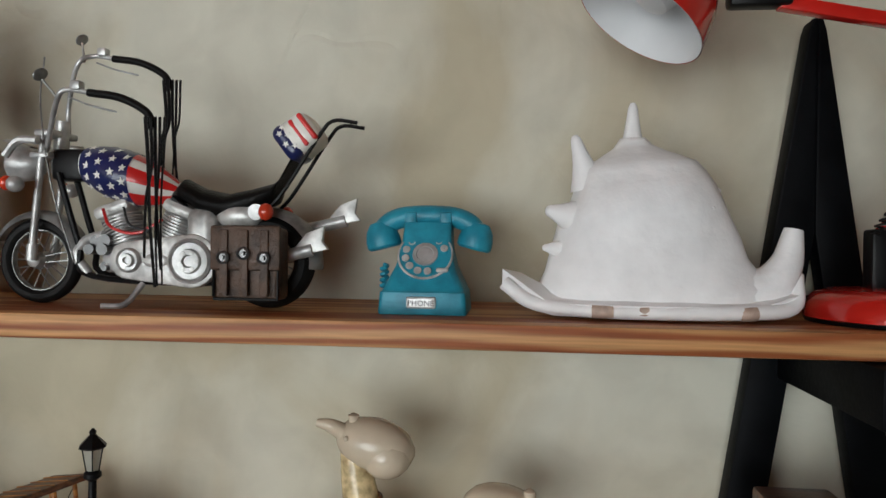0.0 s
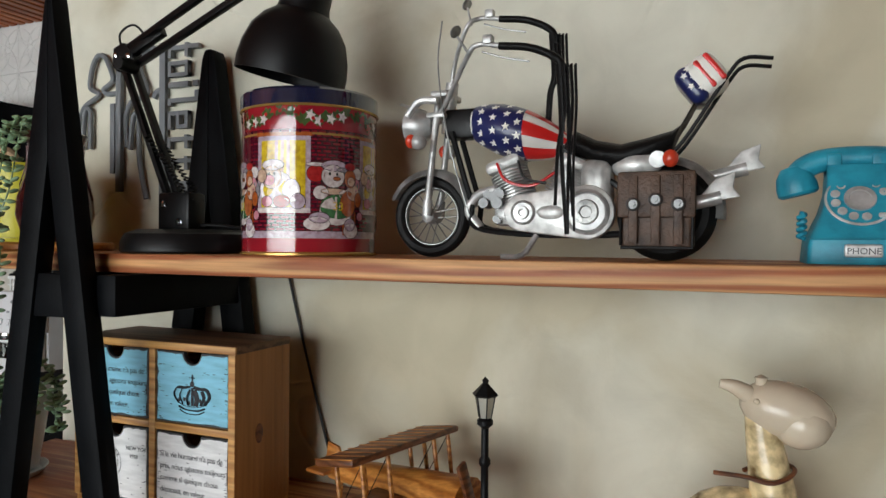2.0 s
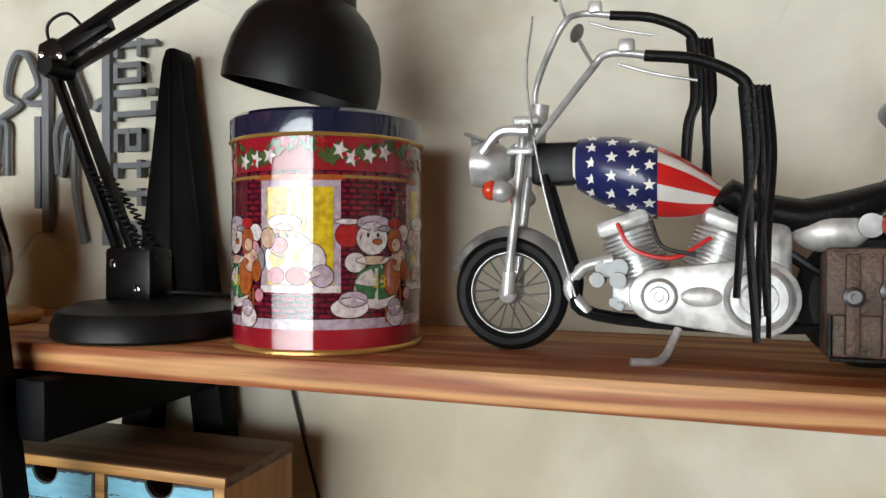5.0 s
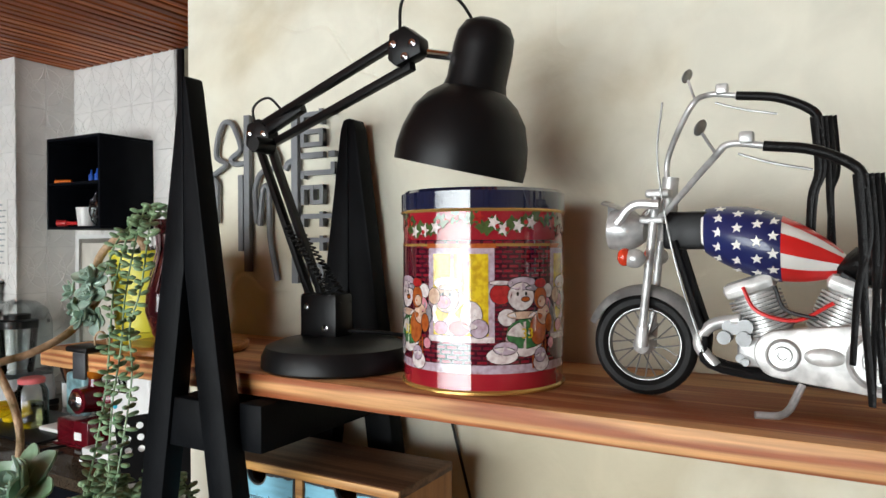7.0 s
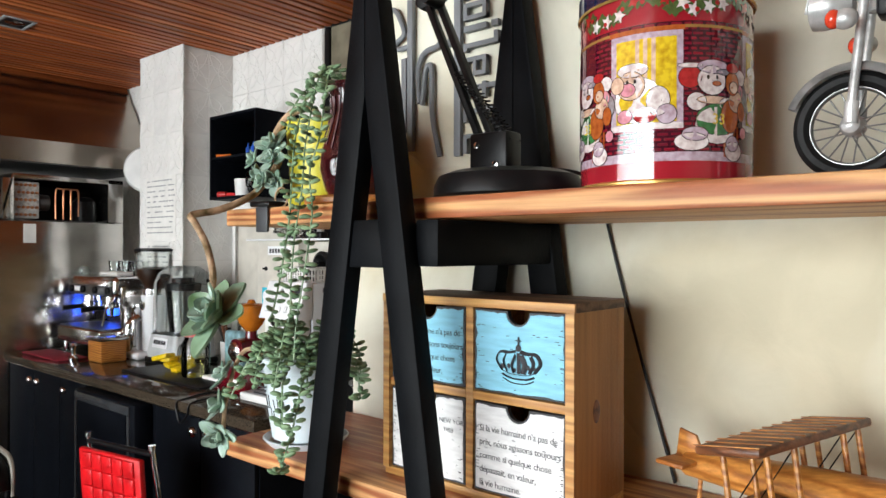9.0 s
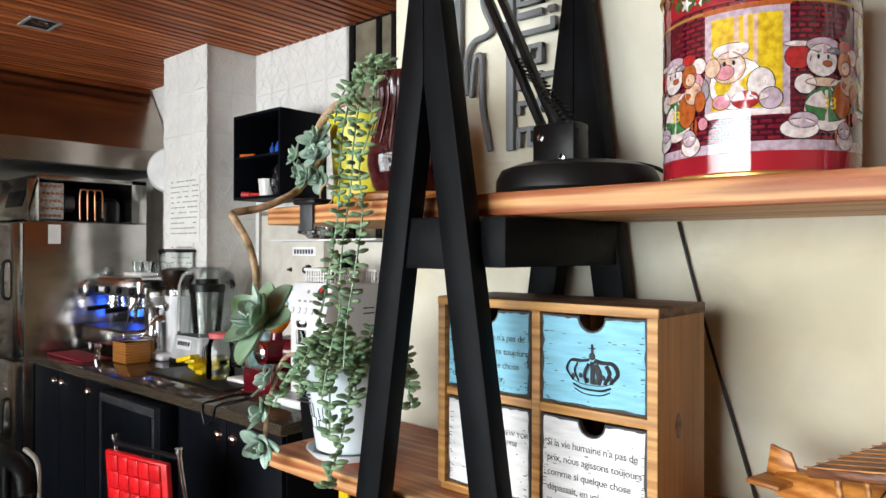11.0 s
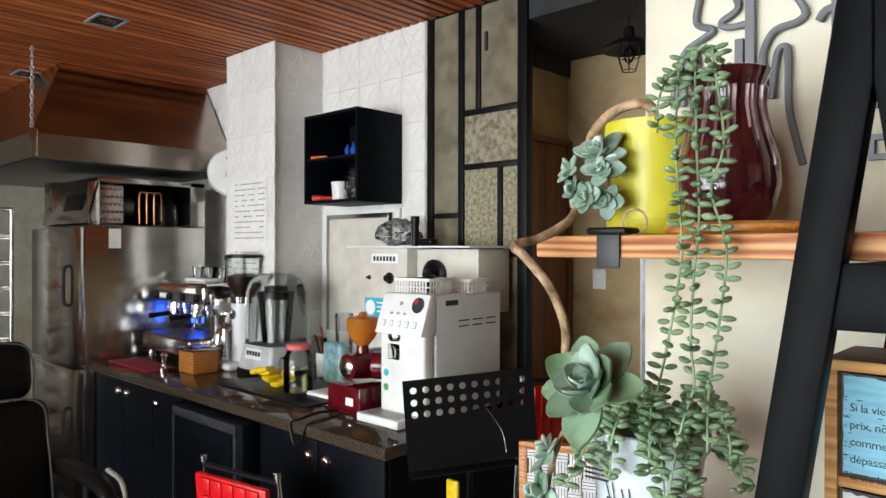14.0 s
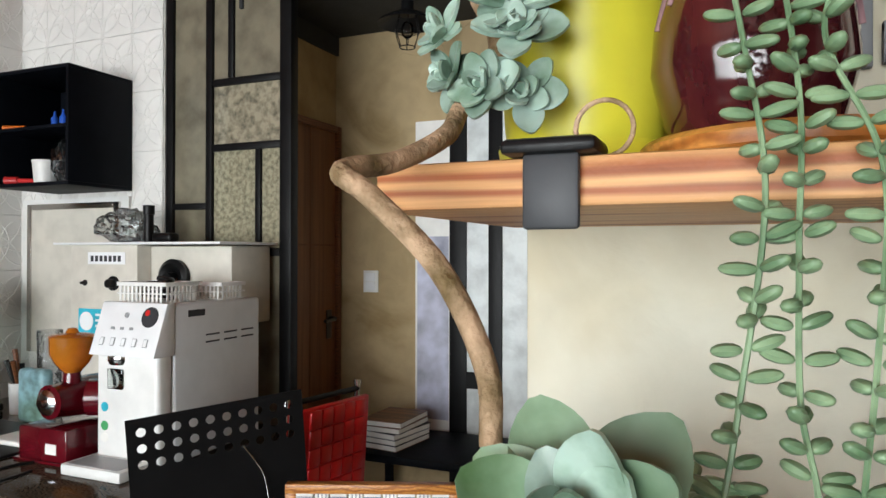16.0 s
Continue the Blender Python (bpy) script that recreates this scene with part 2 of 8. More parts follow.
CHARCOAL = mat("charcoal_paint", (0.022, 0.024, 0.025), 0.7)
PAPER = mat("paper", (0.80, 0.79, 0.75), 0.8, var=0.04)
INK = mat("ink", (0.03, 0.03, 0.035), 0.7)
SIGNGREY = mat("sign_grey", (0.15, 0.16, 0.17), 0.5, var=0.1, fine=300)
LIME = mat("lime_ceramic", (0.56, 0.52, 0.035), 0.38, var=0.08, scale=14, bump=0.05)
GLAZE = mat("maroon_glaze", (0.030, 0.004, 0.006), 0.07, var=0.3, coat=0.8, scale=10, fine=60, bump=0.05, tint=(0.085, 0.015, 0.016), stretch=(7, 7, 1.0))
POTWHITE = mat("pale_blue_enamel", (0.66, 0.74, 0.78), 0.3, var=0.05)
LEAF = mat("succulent_leaf", (0.20, 0.30, 0.20), 0.32, var=0.25, scale=26, fine=100, bump=0.1, per_object=0.35, tint=(0.065, 0.13, 0.05), sss=0.1)
LEAFBLUE = mat("pale_rosette_leaf", (0.30, 0.40, 0.34), 0.35, per_object=0.30, var=0.2, scale=40, tint=(0.10, 0.18, 0.11), sss=0.1)
BEAD = mat("sedum_leaf", (0.19, 0.28, 0.16), 0.4, var=0.25, scale=45, tint=(0.09, 0.17, 0.085), sss=0.1)
BARK = mat("branch_bark", (0.40, 0.27, 0.17), 0.75, var=0.35, scale=55, fine=260, bump=1.0, tint=(0.13, 0.085, 0.03))
SOIL = mat("soil", (0.05, 0.035, 0.025), 0.95, var=0.4, scale=120, bump=0.8)
REDLEATHER = mat("red_leather", (0.62, 0.008, 0.012), 0.34, fine=300, bump=0.15)
AMBER = mat("amber_plastic", (0.70, 0.22, 0.02), 0.15, trans=0.5, bump=0.0)
MAROON = mat("maroon_enamel", (0.10, 0.004, 0.009), 0.18, coat=0.5)
YELLOW = mat("yellow_wrap", (0.75, 0.52, 0.01), 0.35, scale=60, bump=0.3)
BLUECARD = mat("cyan_label", (0.03, 0.42, 0.55), 0.4)
ORANGE = mat("orange_plastic", (0.75, 0.16, 0.01), 0.4)
BLUE = mat("blue_plastic", (0.02, 0.10, 0.50), 0.35)
BEANS = mat("coffee_beans", (0.035, 0.014, 0.007), 0.35, var=0.5, scale=220, bump=0.9)
CERAMIC = mat("cream_ceramic", (0.66, 0.56, 0.42), 0.22, var=0.06, coat=0.3)
CERAMICSPOT = mat("speckled_ceramic", (0.62, 0.50, 0.28), 0.2, var=0.5, scale=55, coat=0.3, tint=(0.16, 0.10, 0.04))
DRAWERBLUE = mat("sky_blue_distressed", (0.22, 0.52, 0.66), 0.6, var=0.08, scale=30, fine=250, bump=0.3, stretch=(1, 1, 6))
DRAWERWHITE = mat("white_distressed", (0.72, 0.72, 0.71), 0.6, var=0.08, scale=30, fine=250, bump=0.3, stretch=(1, 1, 6))
DARKEDGE = mat("worn_dark_edge", (0.05, 0.05, 0.055), 0.7)
GLASS = clear_glass("clear_glass", (0.94, 0.96, 0.95))
WINDOWGLASS = clear_glass("window_glass", (0.97, 0.98, 0.98))
PEBBLE = mat("pebble_glass", (0.40, 0.36, 0.26), 0.2, trans=0.35, scale=40, fine=38, bump=1.0, var=0.25)
HAMMERED = mat("hammered_glass", (0.42, 0.39, 0.27), 0.2, trans=0.35, scale=60, fine=90, bump=1.0, var=0.25)
RIPPLE = mat("ripple_glass", (0.28, 0.25, 0.18), 0.2, trans=0.35, scale=8, fine=22, bump=0.8, var=0.2)
FILM = clear_glass("plastic_film", (0.82, 0.84, 0.84), 0.12, 0.9, 55.0)
BLUELED = glow("blue_led", (0.02, 0.10, 1.0), 2.2)

# ---- building helpers ----
ORIGIN = {}


def thing(name, at, label, category, group="", kind=""):
    ob = new(name)
    ob.empty_display_size = 0.05
    ob.location = at
    ORIGIN[ob.name] = Vector(at)
    return tagged(ob, label, category, group, kind)


def mesh_of(name, bm, material, smooth=38):
    me = bpy.data.meshes.new(name)
    bmesh.ops.recalc_face_normals(bm, faces=bm.faces)
    for f in bm.faces:
        f.smooth = True
    bm.to_mesh(me)
    bm.free()
    me.set_sharp_from_angle(angle=radians(smooth))
    me.materials.append(material)
    return me


def part(name, bm, material, parent=None, label="", smooth=38):
    """Links a bmesh, given in world places, as one mesh object under its parent."""
    off = Vector((0, 0, 0))
    if parent is not None:
        off = ORIGIN[parent.name]
        bmesh.ops.translate(bm, verts=bm.verts, vec=-off)
    ob = new(name, mesh_of(name, bm, material, smooth))
    if parent is not None:
        ob.parent = parent
    ORIGIN[ob.name] = off
    return tagged(ob, label)


def solo(name, bm, material, label, category, group="", kind="", smooth=38):
    return tagged(part(name, bm, material, None, "", smooth), label, category, group, kind)


def join(bm, src):
    me = bpy.data.meshes.new("tmp")
    src.to_mesh(me)
    src.free()
    bm.from_mesh(me)
    bpy.data.meshes.remove(me)
    return bm


def box(lo, hi, bev=0.0, bm=None, m=None, seg=2):
    b = bmesh.new()
    bmesh.ops.create_cube(b, size=1)
    c, s = [(p + q) / 2 for p, q in zip(lo, hi)], [abs(q - p) for p, q in zip(lo, hi)]
    bmesh.ops.scale(b, vec=s, verts=b.verts)
    if bev:
        bmesh.ops.bevel(b, geom=b.edges[:], offset=min(bev, min(s) * 0.45), segments=seg, profile=0.5, affect='EDGES')
    bmesh.ops.translate(b, vec=c, verts=b.verts)
    if m is not None:
        bmesh.ops.transform(b, matrix=m, verts=b.verts)
    return join(bm, b) if bm is not None else b


def lathe(profile, at=(0, 0, 0), n=32, bm=None, m=None, a0=0.0, a1=360.0):
    """Turns a list of (radius, height) about the z axis through a place."""
    b = bmesh.new()
    full = abs(a1 - a0) >= 359.9
    k = n if full else n + 1
    rings = []
    for r, z in profile:
        rings.append([b.verts.new((r * math.cos(radians(a0 + (a1 - a0) * i / n)), r * math.sin(radians(a0 + (a1 - a0) * i / n)), z)) for i in range(k)])
    for p, q in zip(rings, rings[1:]):
        for i in range(n):
            j = (i + 1) % k
            b.faces.new((p[i], p[j], q[j], q[i]))
    bmesh.ops.remove_doubles(b, verts=b.verts, dist=1e-6)
    bmesh.ops.transform(b, matrix=Matrix.Translation(at) @ (m if m is not None else Matrix()), verts=b.verts)
    return join(bm, b) if bm is not None else b


def turned(direction):
    """The rotation that takes the z axis to a direction."""
    return Vector(direction).to_track_quat('Z', 'Y').to_matrix().to_4x4()


def rod(p, q, r, r2=None, n=12, bm=None):
    p, q = Vector(p), Vector(q)
    h = (q - p).length
    r2 = r if r2 is None else r2
    return lathe([(0, 0), (r, 0), (r2, h), (0, h)], p, n, bm, turned(q - p))


def spline(pts, k=6):
    """Smooth points through a few given ones."""
    v = [Vector(p) for p in pts]
    v = [v[0] * 2 - v[1]] + v + [v[-1] * 2 - v[-2]]
    out = []
    for a, b, c, d in zip(v, v[1:], v[2:], v[3:]):
        for i in range(k):
            t = i / k
            out.append(0.5 * (2 * b + (c - a) * t + (2 * a - 5 * b + 4 * c - d) * t * t + (3 * b - a - 3 * c + d) * t ** 3))
    return out + [v[-2]]


def tube(pts, r, n=8, bm=None, r2=None, smooth=6, flat=1.0):
    v = spline(pts, smooth) if smooth else [Vector(p) for p in pts]
    b = bmesh.new()
    rings, up = [], Vector((0.13, 0.31, 0.94))
    for i, p in enumerate(v):
        d = (v[min(i + 1, len(v) - 1)] - v[max(i - 1, 0)]).normalized()
        s = d.cross(up)
        s = s.normalized() if s.length > 1e-4 else Vector((1, 0, 0))
        w = s.cross(d)
        up = w
        rr = r if r2 is None else r + (r2 - r) * i / (len(v) - 1)
        rings.append([b.verts.new(p + s * rr * math.cos(a) + w * rr * flat * math.sin(a)) for a in (2 * math.pi * j / n for j in range(n))])
    for p, q in zip(rings, rings[1:]):
        for i in range(n):
            b.faces.new((p[i], p[(i + 1) % n], q[(i + 1) % n], q[i]))
    b.faces.new(rings[0]), b.faces.new(rings[-1])
    return join(bm, b) if bm is not None else b


def ball(at, r, bm=None, m=None, u=16, v=10):
    b = bmesh.new()
    bmesh.ops.create_uvsphere(b, u_segments=u, v_segments=v, radius=1)
    s = r if isinstance(r, tuple) else (r, r, r)
    bmesh.ops.transform(b, matrix=Matrix.Translation(at) @ (m if m is not None else Matrix()) @ Matrix.Diagonal((*s, 1)), verts=b.verts)
    return join(bm, b) if bm is not None else b


def sheet(outline, depth, m=None, bm=None, bev=0.0):
    """A flat outline in x and z, given a thickness along y."""
    b = bmesh.new()
    f = b.faces.new([b.verts.new((x, 0, z)) for x, z in outline])
    g = bmesh.ops.extrude_face_region(b, geom=[f])
    bmesh.ops.translate(b, vec=(0, depth, 0), verts=[e for e in g["geom"] if isinstance(e, bmesh.types.BMVert)])
    if bev:
        bmesh.ops.bevel(b, geom=b.edges[:], offset=bev, segments=2, profile=0.5, affect='EDGES')
    if m is not None:
        bmesh.ops.transform(b, matrix=m, verts=b.verts)
    return join(bm, b) if bm is not None else b


def words(text, size, m, depth=0.0004, bm=None, align='LEFT', spread=1.0):
    """Lettering in the built-in font, as a mesh facing -y at the pose m."""
    cu = bpy.data.curves.new("lettering", 'FONT')
    cu.body, cu.size, cu.extrude, cu.align_x, cu.resolution_u = text, size, depth, align, 2
    cu.space_character = spread
    ob = bpy.data.objects.new("lettering", cu)
    me = ob.to_mesh()
    b = bmesh.new()
    b.from_mesh(me)
    ob.to_mesh_clear()
    bpy.data.objects.remove(ob)
    bmesh.ops.transform(b, matrix=m @ pose(0, 0, 0, 90, 0, 0), verts=b.verts)
    return join(bm, b) if bm is not None else b


def structure(name, bm, material, label, category="wall", smooth=38):
    return solo(name, bm, material, label, category, kind="structure", smooth=smooth)


# ---- the room ----
CEIL, BACK, WALL = 2.66, 2.355, 0.790
structure("floor", box((-8.2, -3.6, -0.1), (2.3, 4.2, 0.0)), FLOORMAT, "dark polished cafe floor", "floor")
# Solid backing; the dark of the slat gaps is put into its charcoal colour.
structure("ceiling_backing", box((-8.2, -3.6, CEIL + 0.034), (2.3, BACK, CEIL + 0.12)), CHARCOAL, "charcoal backing that keeps the gaps between the ceiling slats dark", "ceiling")
b = bmesh.new()
x = -7.9
while x < 2.2:
    box((x, -3.4, CEIL), (x + 0.040, BACK - 0.002, CEIL + 0.032), 0.003, b, None, 1)
    x += 0.060
structure("ceiling", b, SLAT, "ceiling of narrow red-brown cedar slats", "ceiling")
structure("ceiling_corridor", box((-3.2, BACK + 0.12, 2.535), (2.3, 4.2, 2.62)), CHARCOAL, "low charcoal corridor ceiling", "ceiling")
structure("wall_shelf", box((-1.252, WALL, 0), (2.3, WALL + 0.16, CEIL + 0.03), 0.004), PLASTER, "cream trowelled plaster wall with stains and hair cracks")
structure("wall_east", box((2.15, -3.6, 0), (2.3, WALL, CEIL + 0.03)), PLASTER, "cream plaster side wall")
structure("wall_west", box((-8.2, -3.6, 0), (-8.05, BACK + 0.1, CEIL + 0.03)), PLASTER, "cream plaster far wall")
structure("wall_back", box((-8.05, BACK, 0), (-3.19, BACK + 0.12, CEIL + 0.03)), GROUT, "grouted masonry wall behind white tiles")
structure("column", box((-4.462, 2.028, 0), (-4.018, BACK - 0.001, CEIL + 0.001)), GROUT, "square column behind white tiles", "column")
structure("wall_corridor_left", box((-2.98, BACK + 0.12, 0), (-2.83, 3.2, 2.535)), PLASTER_OCHRE, "ochre plaster corridor wall")
structure("wall_corridor_end", box((-2.83, 3.05, 0), (-1.0, 3.2, 2.535)), PLASTER_OCHRE, "ochre plaster corridor end wall")
structure("wall_corridor_right", box((-1.12, WALL + 0.16, 0), (-1.0, 3.05, 2.535)), PLASTER_OCHRE, "ochre plaster corridor side wall")
structure("fascia", box((-2.578, BACK, 2.535), (-1.0, BACK + 0.12, CEIL + 0.119)), CHARCOAL, "charcoal fascia above the corridor", "trim")
# Unseen slab added to keep sky light from leaking in over the slats.
structure("roof", box((-8.2, -3.6, CEIL + 0.121), (2.3, 4.2, CEIL + 0.22)), CHARCOAL, "unseen dark slab added to keep sky light out above the slats", "ceiling")
# Filler strip, added to block sky through the gap above the partition.
structure("header", box((-3.19, BACK + 0.046, CEIL - 0.12), (-2.58, BACK + 0.118, CEIL + 0.12)), CHARCOAL, "charcoal filler added to shut out sky above the glass partition", "trim")
b = box((-2.83, 2.36, 2.45), (-2.815, 3.05, 2.534))
structure("trim", b, CHARCOAL, "charcoal ceiling trim", "trim")

# the glazed front of the cafe, behind the walker
b = box((-8.2, -3.6, 0), (-4.7, -3.45, CEIL + 0.03))
box((0.1, -3.6, 0), (2.3, -3.45, CEIL + 0.03), 0, b)
box((-4.7, -3.6, 0), (0.1, -3.45, 0.35), 0, b)
box((-4.7, -3.6, 2.5), (0.1, -3.45, CEIL + 0.03), 0, b)
structure("wall_window", b, PLASTER, "plaster wall round the shop window")
win = thing("window_1", (-2.3, -3.52, 0.35), "wide shop window with dark upright bars", "window", kind="structure")
for i in range(29):
    px = -4.68 + i * 0.169
    part("window_bar", box((px, -3.55, 0.35), (px + 0.040, -3.47, 2.5), 0.004), BLACKSTEEL, win)
for pz in (0.35, 2.45):
    part("window_frame", box((-4.68, -3.546, pz), (0.1, -3.474, pz + 0.05), 0.004), BLACKSTEEL, win)
part("pane", box((-4.66, -3.515, 0.4), (0.08, -3.509, 2.45)), WINDOWGLASS, win).visible_shadow = False
structure("ground", box((-80, -120, -0.12), (80, -3.6, -0.05)), mat("asphalt", (0.06, 0.06, 0.06), 0.8), "grey street outside", "ground")

# glazed steel partition beside the tiled wall
par = thing("glass_partition", (-2.9, BACK + 0.03, 0), "black steel partition with textured glass panes", "partition", kind="structure")
PX = [(-3.185, -3.150), (-2.985, -2.955), (-2.640, -2.590)]
for k, (x0, x1) in enumerate(PX):
    part("partition_bar", box((x0, BACK, 0), (x1, BACK + 0.045, CEIL), 0.002), BLACKSTEEL, par)
def bar(x0, x1, z0, z1):
    part("partition_bar", box((x0, BACK + 0.002, z0), (x1, BACK + 0.040, z1), 0.002), BLACKSTEEL, par)
bar(-3.150, -2.985, 1.695, 1.720), bar(-3.150, -2.640, 1.515, 1.545), bar(-2.955, -2.640, 2.165, 2.192), bar(-2.955, -2.640, 1.915, 1.942)
bar(-2.880, -2.855, 2.192, CEIL), bar(-2.752, -2.728, 1.545, 1.915), bar(-2.830, -2.805, 0.9, 1.515), bar(-3.150, -2.640, 0.0, 0.06)
for x0, x1, z0, z1, gm in [(-3.150, -2.985, 1.72, CEIL, RIPPLE), (-3.150, -2.985, 1.545, 1.695, RIPPLE), (-2.955, -2.880, 2.192, CEIL, RIPPLE),
                           (-2.855, -2.640, 2.192, CEIL, RIPPLE), (-2.955, -2.640, 1.942, 2.165, PEBBLE), (-2.955, -2.752, 1.545, 1.915, HAMMERED),
                           (-2.728, -2.640, 1.545, 1.915, HAMMERED), (-3.150, -2.830, 0.06, 1.515, RIPPLE), (-2.805, -2.640, 0.06, 1.515, RIPPLE)]:
    part("pane", box((x0, BACK + 0.015, z0), (x1, BACK + 0.021, z1)), gm, par)

# brown door and light switch in the corridor
dr = thing("door_1", (-2.825, 2.85, 0), "closed brown wooden door in a dark frame", "door", kind="structure")
part("door_leaf", box((-2.829, 2.42, 0.02), (-2.806, 3.005, 2.08), 0.003), DOORWOOD, dr)
for y0, y1, z0, z1 in [(2.39, 2.42, 0, 2.11), (3.005, 3.035, 0, 2.11), (2.42, 3.005, 2.08, 2.11)]:
    part("door_frame", box((-2.829, y0, z0), (-2.790, y1, z1), 0.003), DARKWOOD, dr)
b = rod((-2.806, 2.95, 1.23), (-2.770, 2.95, 1.23), 0.012)
rod((-2.772, 2.955, 1.23), (-2.772, 2.87, 1.225), 0.008, None, 10, b)
box((-2.806, 2.93, 1.14), (-2.800, 2.97, 1.27), 0.003, b)
part("door_handle", b, DARKSTEEL, dr)
b = box((-2.806, 2.42, 1.56), (-2.803, 3.005, 1.566))
for yy in (2.60, 2.80):
    box((-2.806, yy, 0.02), (-2.8045, yy + 0.004, 2.08), 0, b)
part("door_groove", b, DARKWOOD, dr)
sw = thing("light_switch", (-2.64, 3.05, 1.40), "white double light switch on the ochre wall", "switch")
part("plate", box((-2.678, 3.040, 1.348), (-2.602, 3.05, 1.448), 0.004), WHITEPLASTIC, sw)
for z0 in (1.358, 1.400):
    part("rocker", box((-2.664, 3.035, z0), (-2.616, 3.041, z0 + 0.038), 0.002), WHITEENAMEL, sw)
pb = thing("wall_poster", (-2.33, 3.05, 0.6), "tall pale poster beside the glass door", "poster")
part("sheet", box((-2.415, 3.044, 0.6), (-2.245, 3.049, 2.11)), PAPER, pb)
part("print", box((-2.405, 3.0415, 0.8), (-2.255, 3.0435, 1.60)), mat("lilac_print", (0.48, 0.49, 0.60), 0.6, scale=7, var=0.25), pb)
gd = thing("door_2", (-2.1, 3.05, 0), "narrow glass door with a dark frame and frosted panes", "door", kind="structure")
for x0, x1, mm in [(-2.243, -2.165, BLACKSTEEL), (-2.065, -2.005, BLACKSTEEL)]:
    part("door_frame", box((x0, 3.02, 0), (x1, 3.049, 2.3), 0.003), mm, gd)
FROST = mat("frosted_glass", (0.62, 0.66, 0.66), 0.35, fine=60, bump=0.8)
part("pane", box((-2.165, 3.03, 0.05), (-2.065, 3.040, 2.3)), FROST, gd)
part("pane", box((-2.005, 3.03, 0.05), (-1.80, 3.040, 2.3)), FROST, gd)
part("door_rail", box((-2.165, 3.022, 0.95), (-2.065, 3.045, 1.02)), BLACKSTEEL, gd)

# caged pendant in the corridor
pl = thing("pendant_lamp", (-2.24, 2.6, 2.535), "unlit black industrial pendant lamp with a wire cage", "lamp")
part("cord", rod((-2.24, 2.6, 2.535), (-2.24, 2.6, 2.47), 0.004), BLACK, pl)
part("socket", lathe([(0, 2.485), (0.018, 2.485), (0.024, 2.47), (0.024, 2.43), (0.03, 2.42), (0, 2.42)], (-2.24, 2.6, 0), 20), BLACKSTEEL, pl)
part("shade", lathe([(0.024, 2.435), (0.06, 2.425), (0.112, 2.395), (0.114, 2.388), (0.06, 2.418), (0.024, 2.428)], (-2.24, 2.6, 0), 36), BLACKSTEEL, pl)
b = bmesh.new()
for k in range(6):
    a = k * math.pi / 3
    tube([(-2.24 + 0.035 * math.cos(a), 2.6 + 0.035 * math.sin(a), 2.42), (-2.24 + 0.048 * math.cos(a), 2.6 + 0.048 * math.sin(a), 2.36), (-2.24 + 0.03 * math.cos(a), 2.6 + 0.03 * math.sin(a), 2.30)], 0.002, 5, b)
for rr, zz in ((0.049, 2.36), (0.03, 2.30)):
    tube([(-2.24 + rr * math.cos(i * math.pi / 8), 2.6 + rr * math.sin(i * math.pi / 8), zz) for i in range(17)], 0.002, 5, b, None, 0)
part("cage", b, BLACKSTEEL, pl)
part("bulb", ball((-2.24, 2.6, 2.365), (0.024, 0.024, 0.034)), GLASS, pl)

# ---- the ladder rack ----
SH_B, SH_T, FRONT = 1.5435, 1.5665, 0.560
LOW_T = 1.2430
rack = thing("shelf_rack", (-0.3, 0.65, 0), "black wooden A-frame ladder rack with pine shelves", "shelf")
def board(z0, z1, x0, x1):
    b = box((x0, FRONT, z0), (x1, WALL - 0.002, z1), 0.0025)
    return part("shelf_board", b, PINE, rack, "orange pine board with dark grain")
board(SH_B, SH_T, -1.263, 0.62), board(LOW_T - 0.023, LOW_T, -1.263, 0.62), board(0.80, 0.823, -1.263, 0.62)


def a_frame(cx, y0, y1, top, notch, tip, sl):
    """Two tapered legs that meet in a point above the notch."""
    for s in (-1, 1):
        o = [(cx, top), (cx + s * tip * 0.6, top - 0.002), (cx + s * tip, top - 0.014), (cx + s * (tip + sl * top), 0.0),
             (cx + s * (tip + sl * top - 0.037), 0.0), (cx, top - notch)]
        part("leg", sheet(o, y1 - y0, Matrix.Translation((0, y0, 0)), None, 0.002), BLACKWOOD, rack)
    for zz in (SH_B, LOW_T - 0.023, 0.80):
        w = sl * (top - zz) + 0.01
        part("cross_beam", box((cx - w + 0.03, y0 + 0.004, zz - 0.052), (cx + w - 0.03, y1 - 0.004, zz - 0.001), 0.002), BLACKWOOD, rack)


a_frame(-0.935, 0.517, 0.540, 1.872, 0.197, 0.0065, 0.150)
a_frame(-0.905, 0.750, 0.776, 1.862, 0.215, 0.012, 0.139)
a_frame(0.306, 0.750, 0.776, 1.880, 0.230, 0.009, 0.154)
a_frame(0.372, 0.517, 0.540, 1.872, 0.197, 0.0125, 0.139)
for cx in (-0.908, 0.325):
    for zz in (SH_B, LOW_T - 0.023, 0.80):
        for dx in (-0.055, 0.03):
            part("side_beam", box((cx + dx, 0.536, zz - 0.050), (cx + dx + 0.03, 0.753, zz - 0.002), 0.002), BLACKWOOD, rack)

# ---- on the upper shelf: the toy chopper ----
Z0 = SH_T
YN, YC, YF = 0.615, 0.655, 0.695
bike = thing("toy_motorcycle", (-0.38, YC, Z0), "silver toy chopper motorcycle with a stars and stripes tank", "toy")


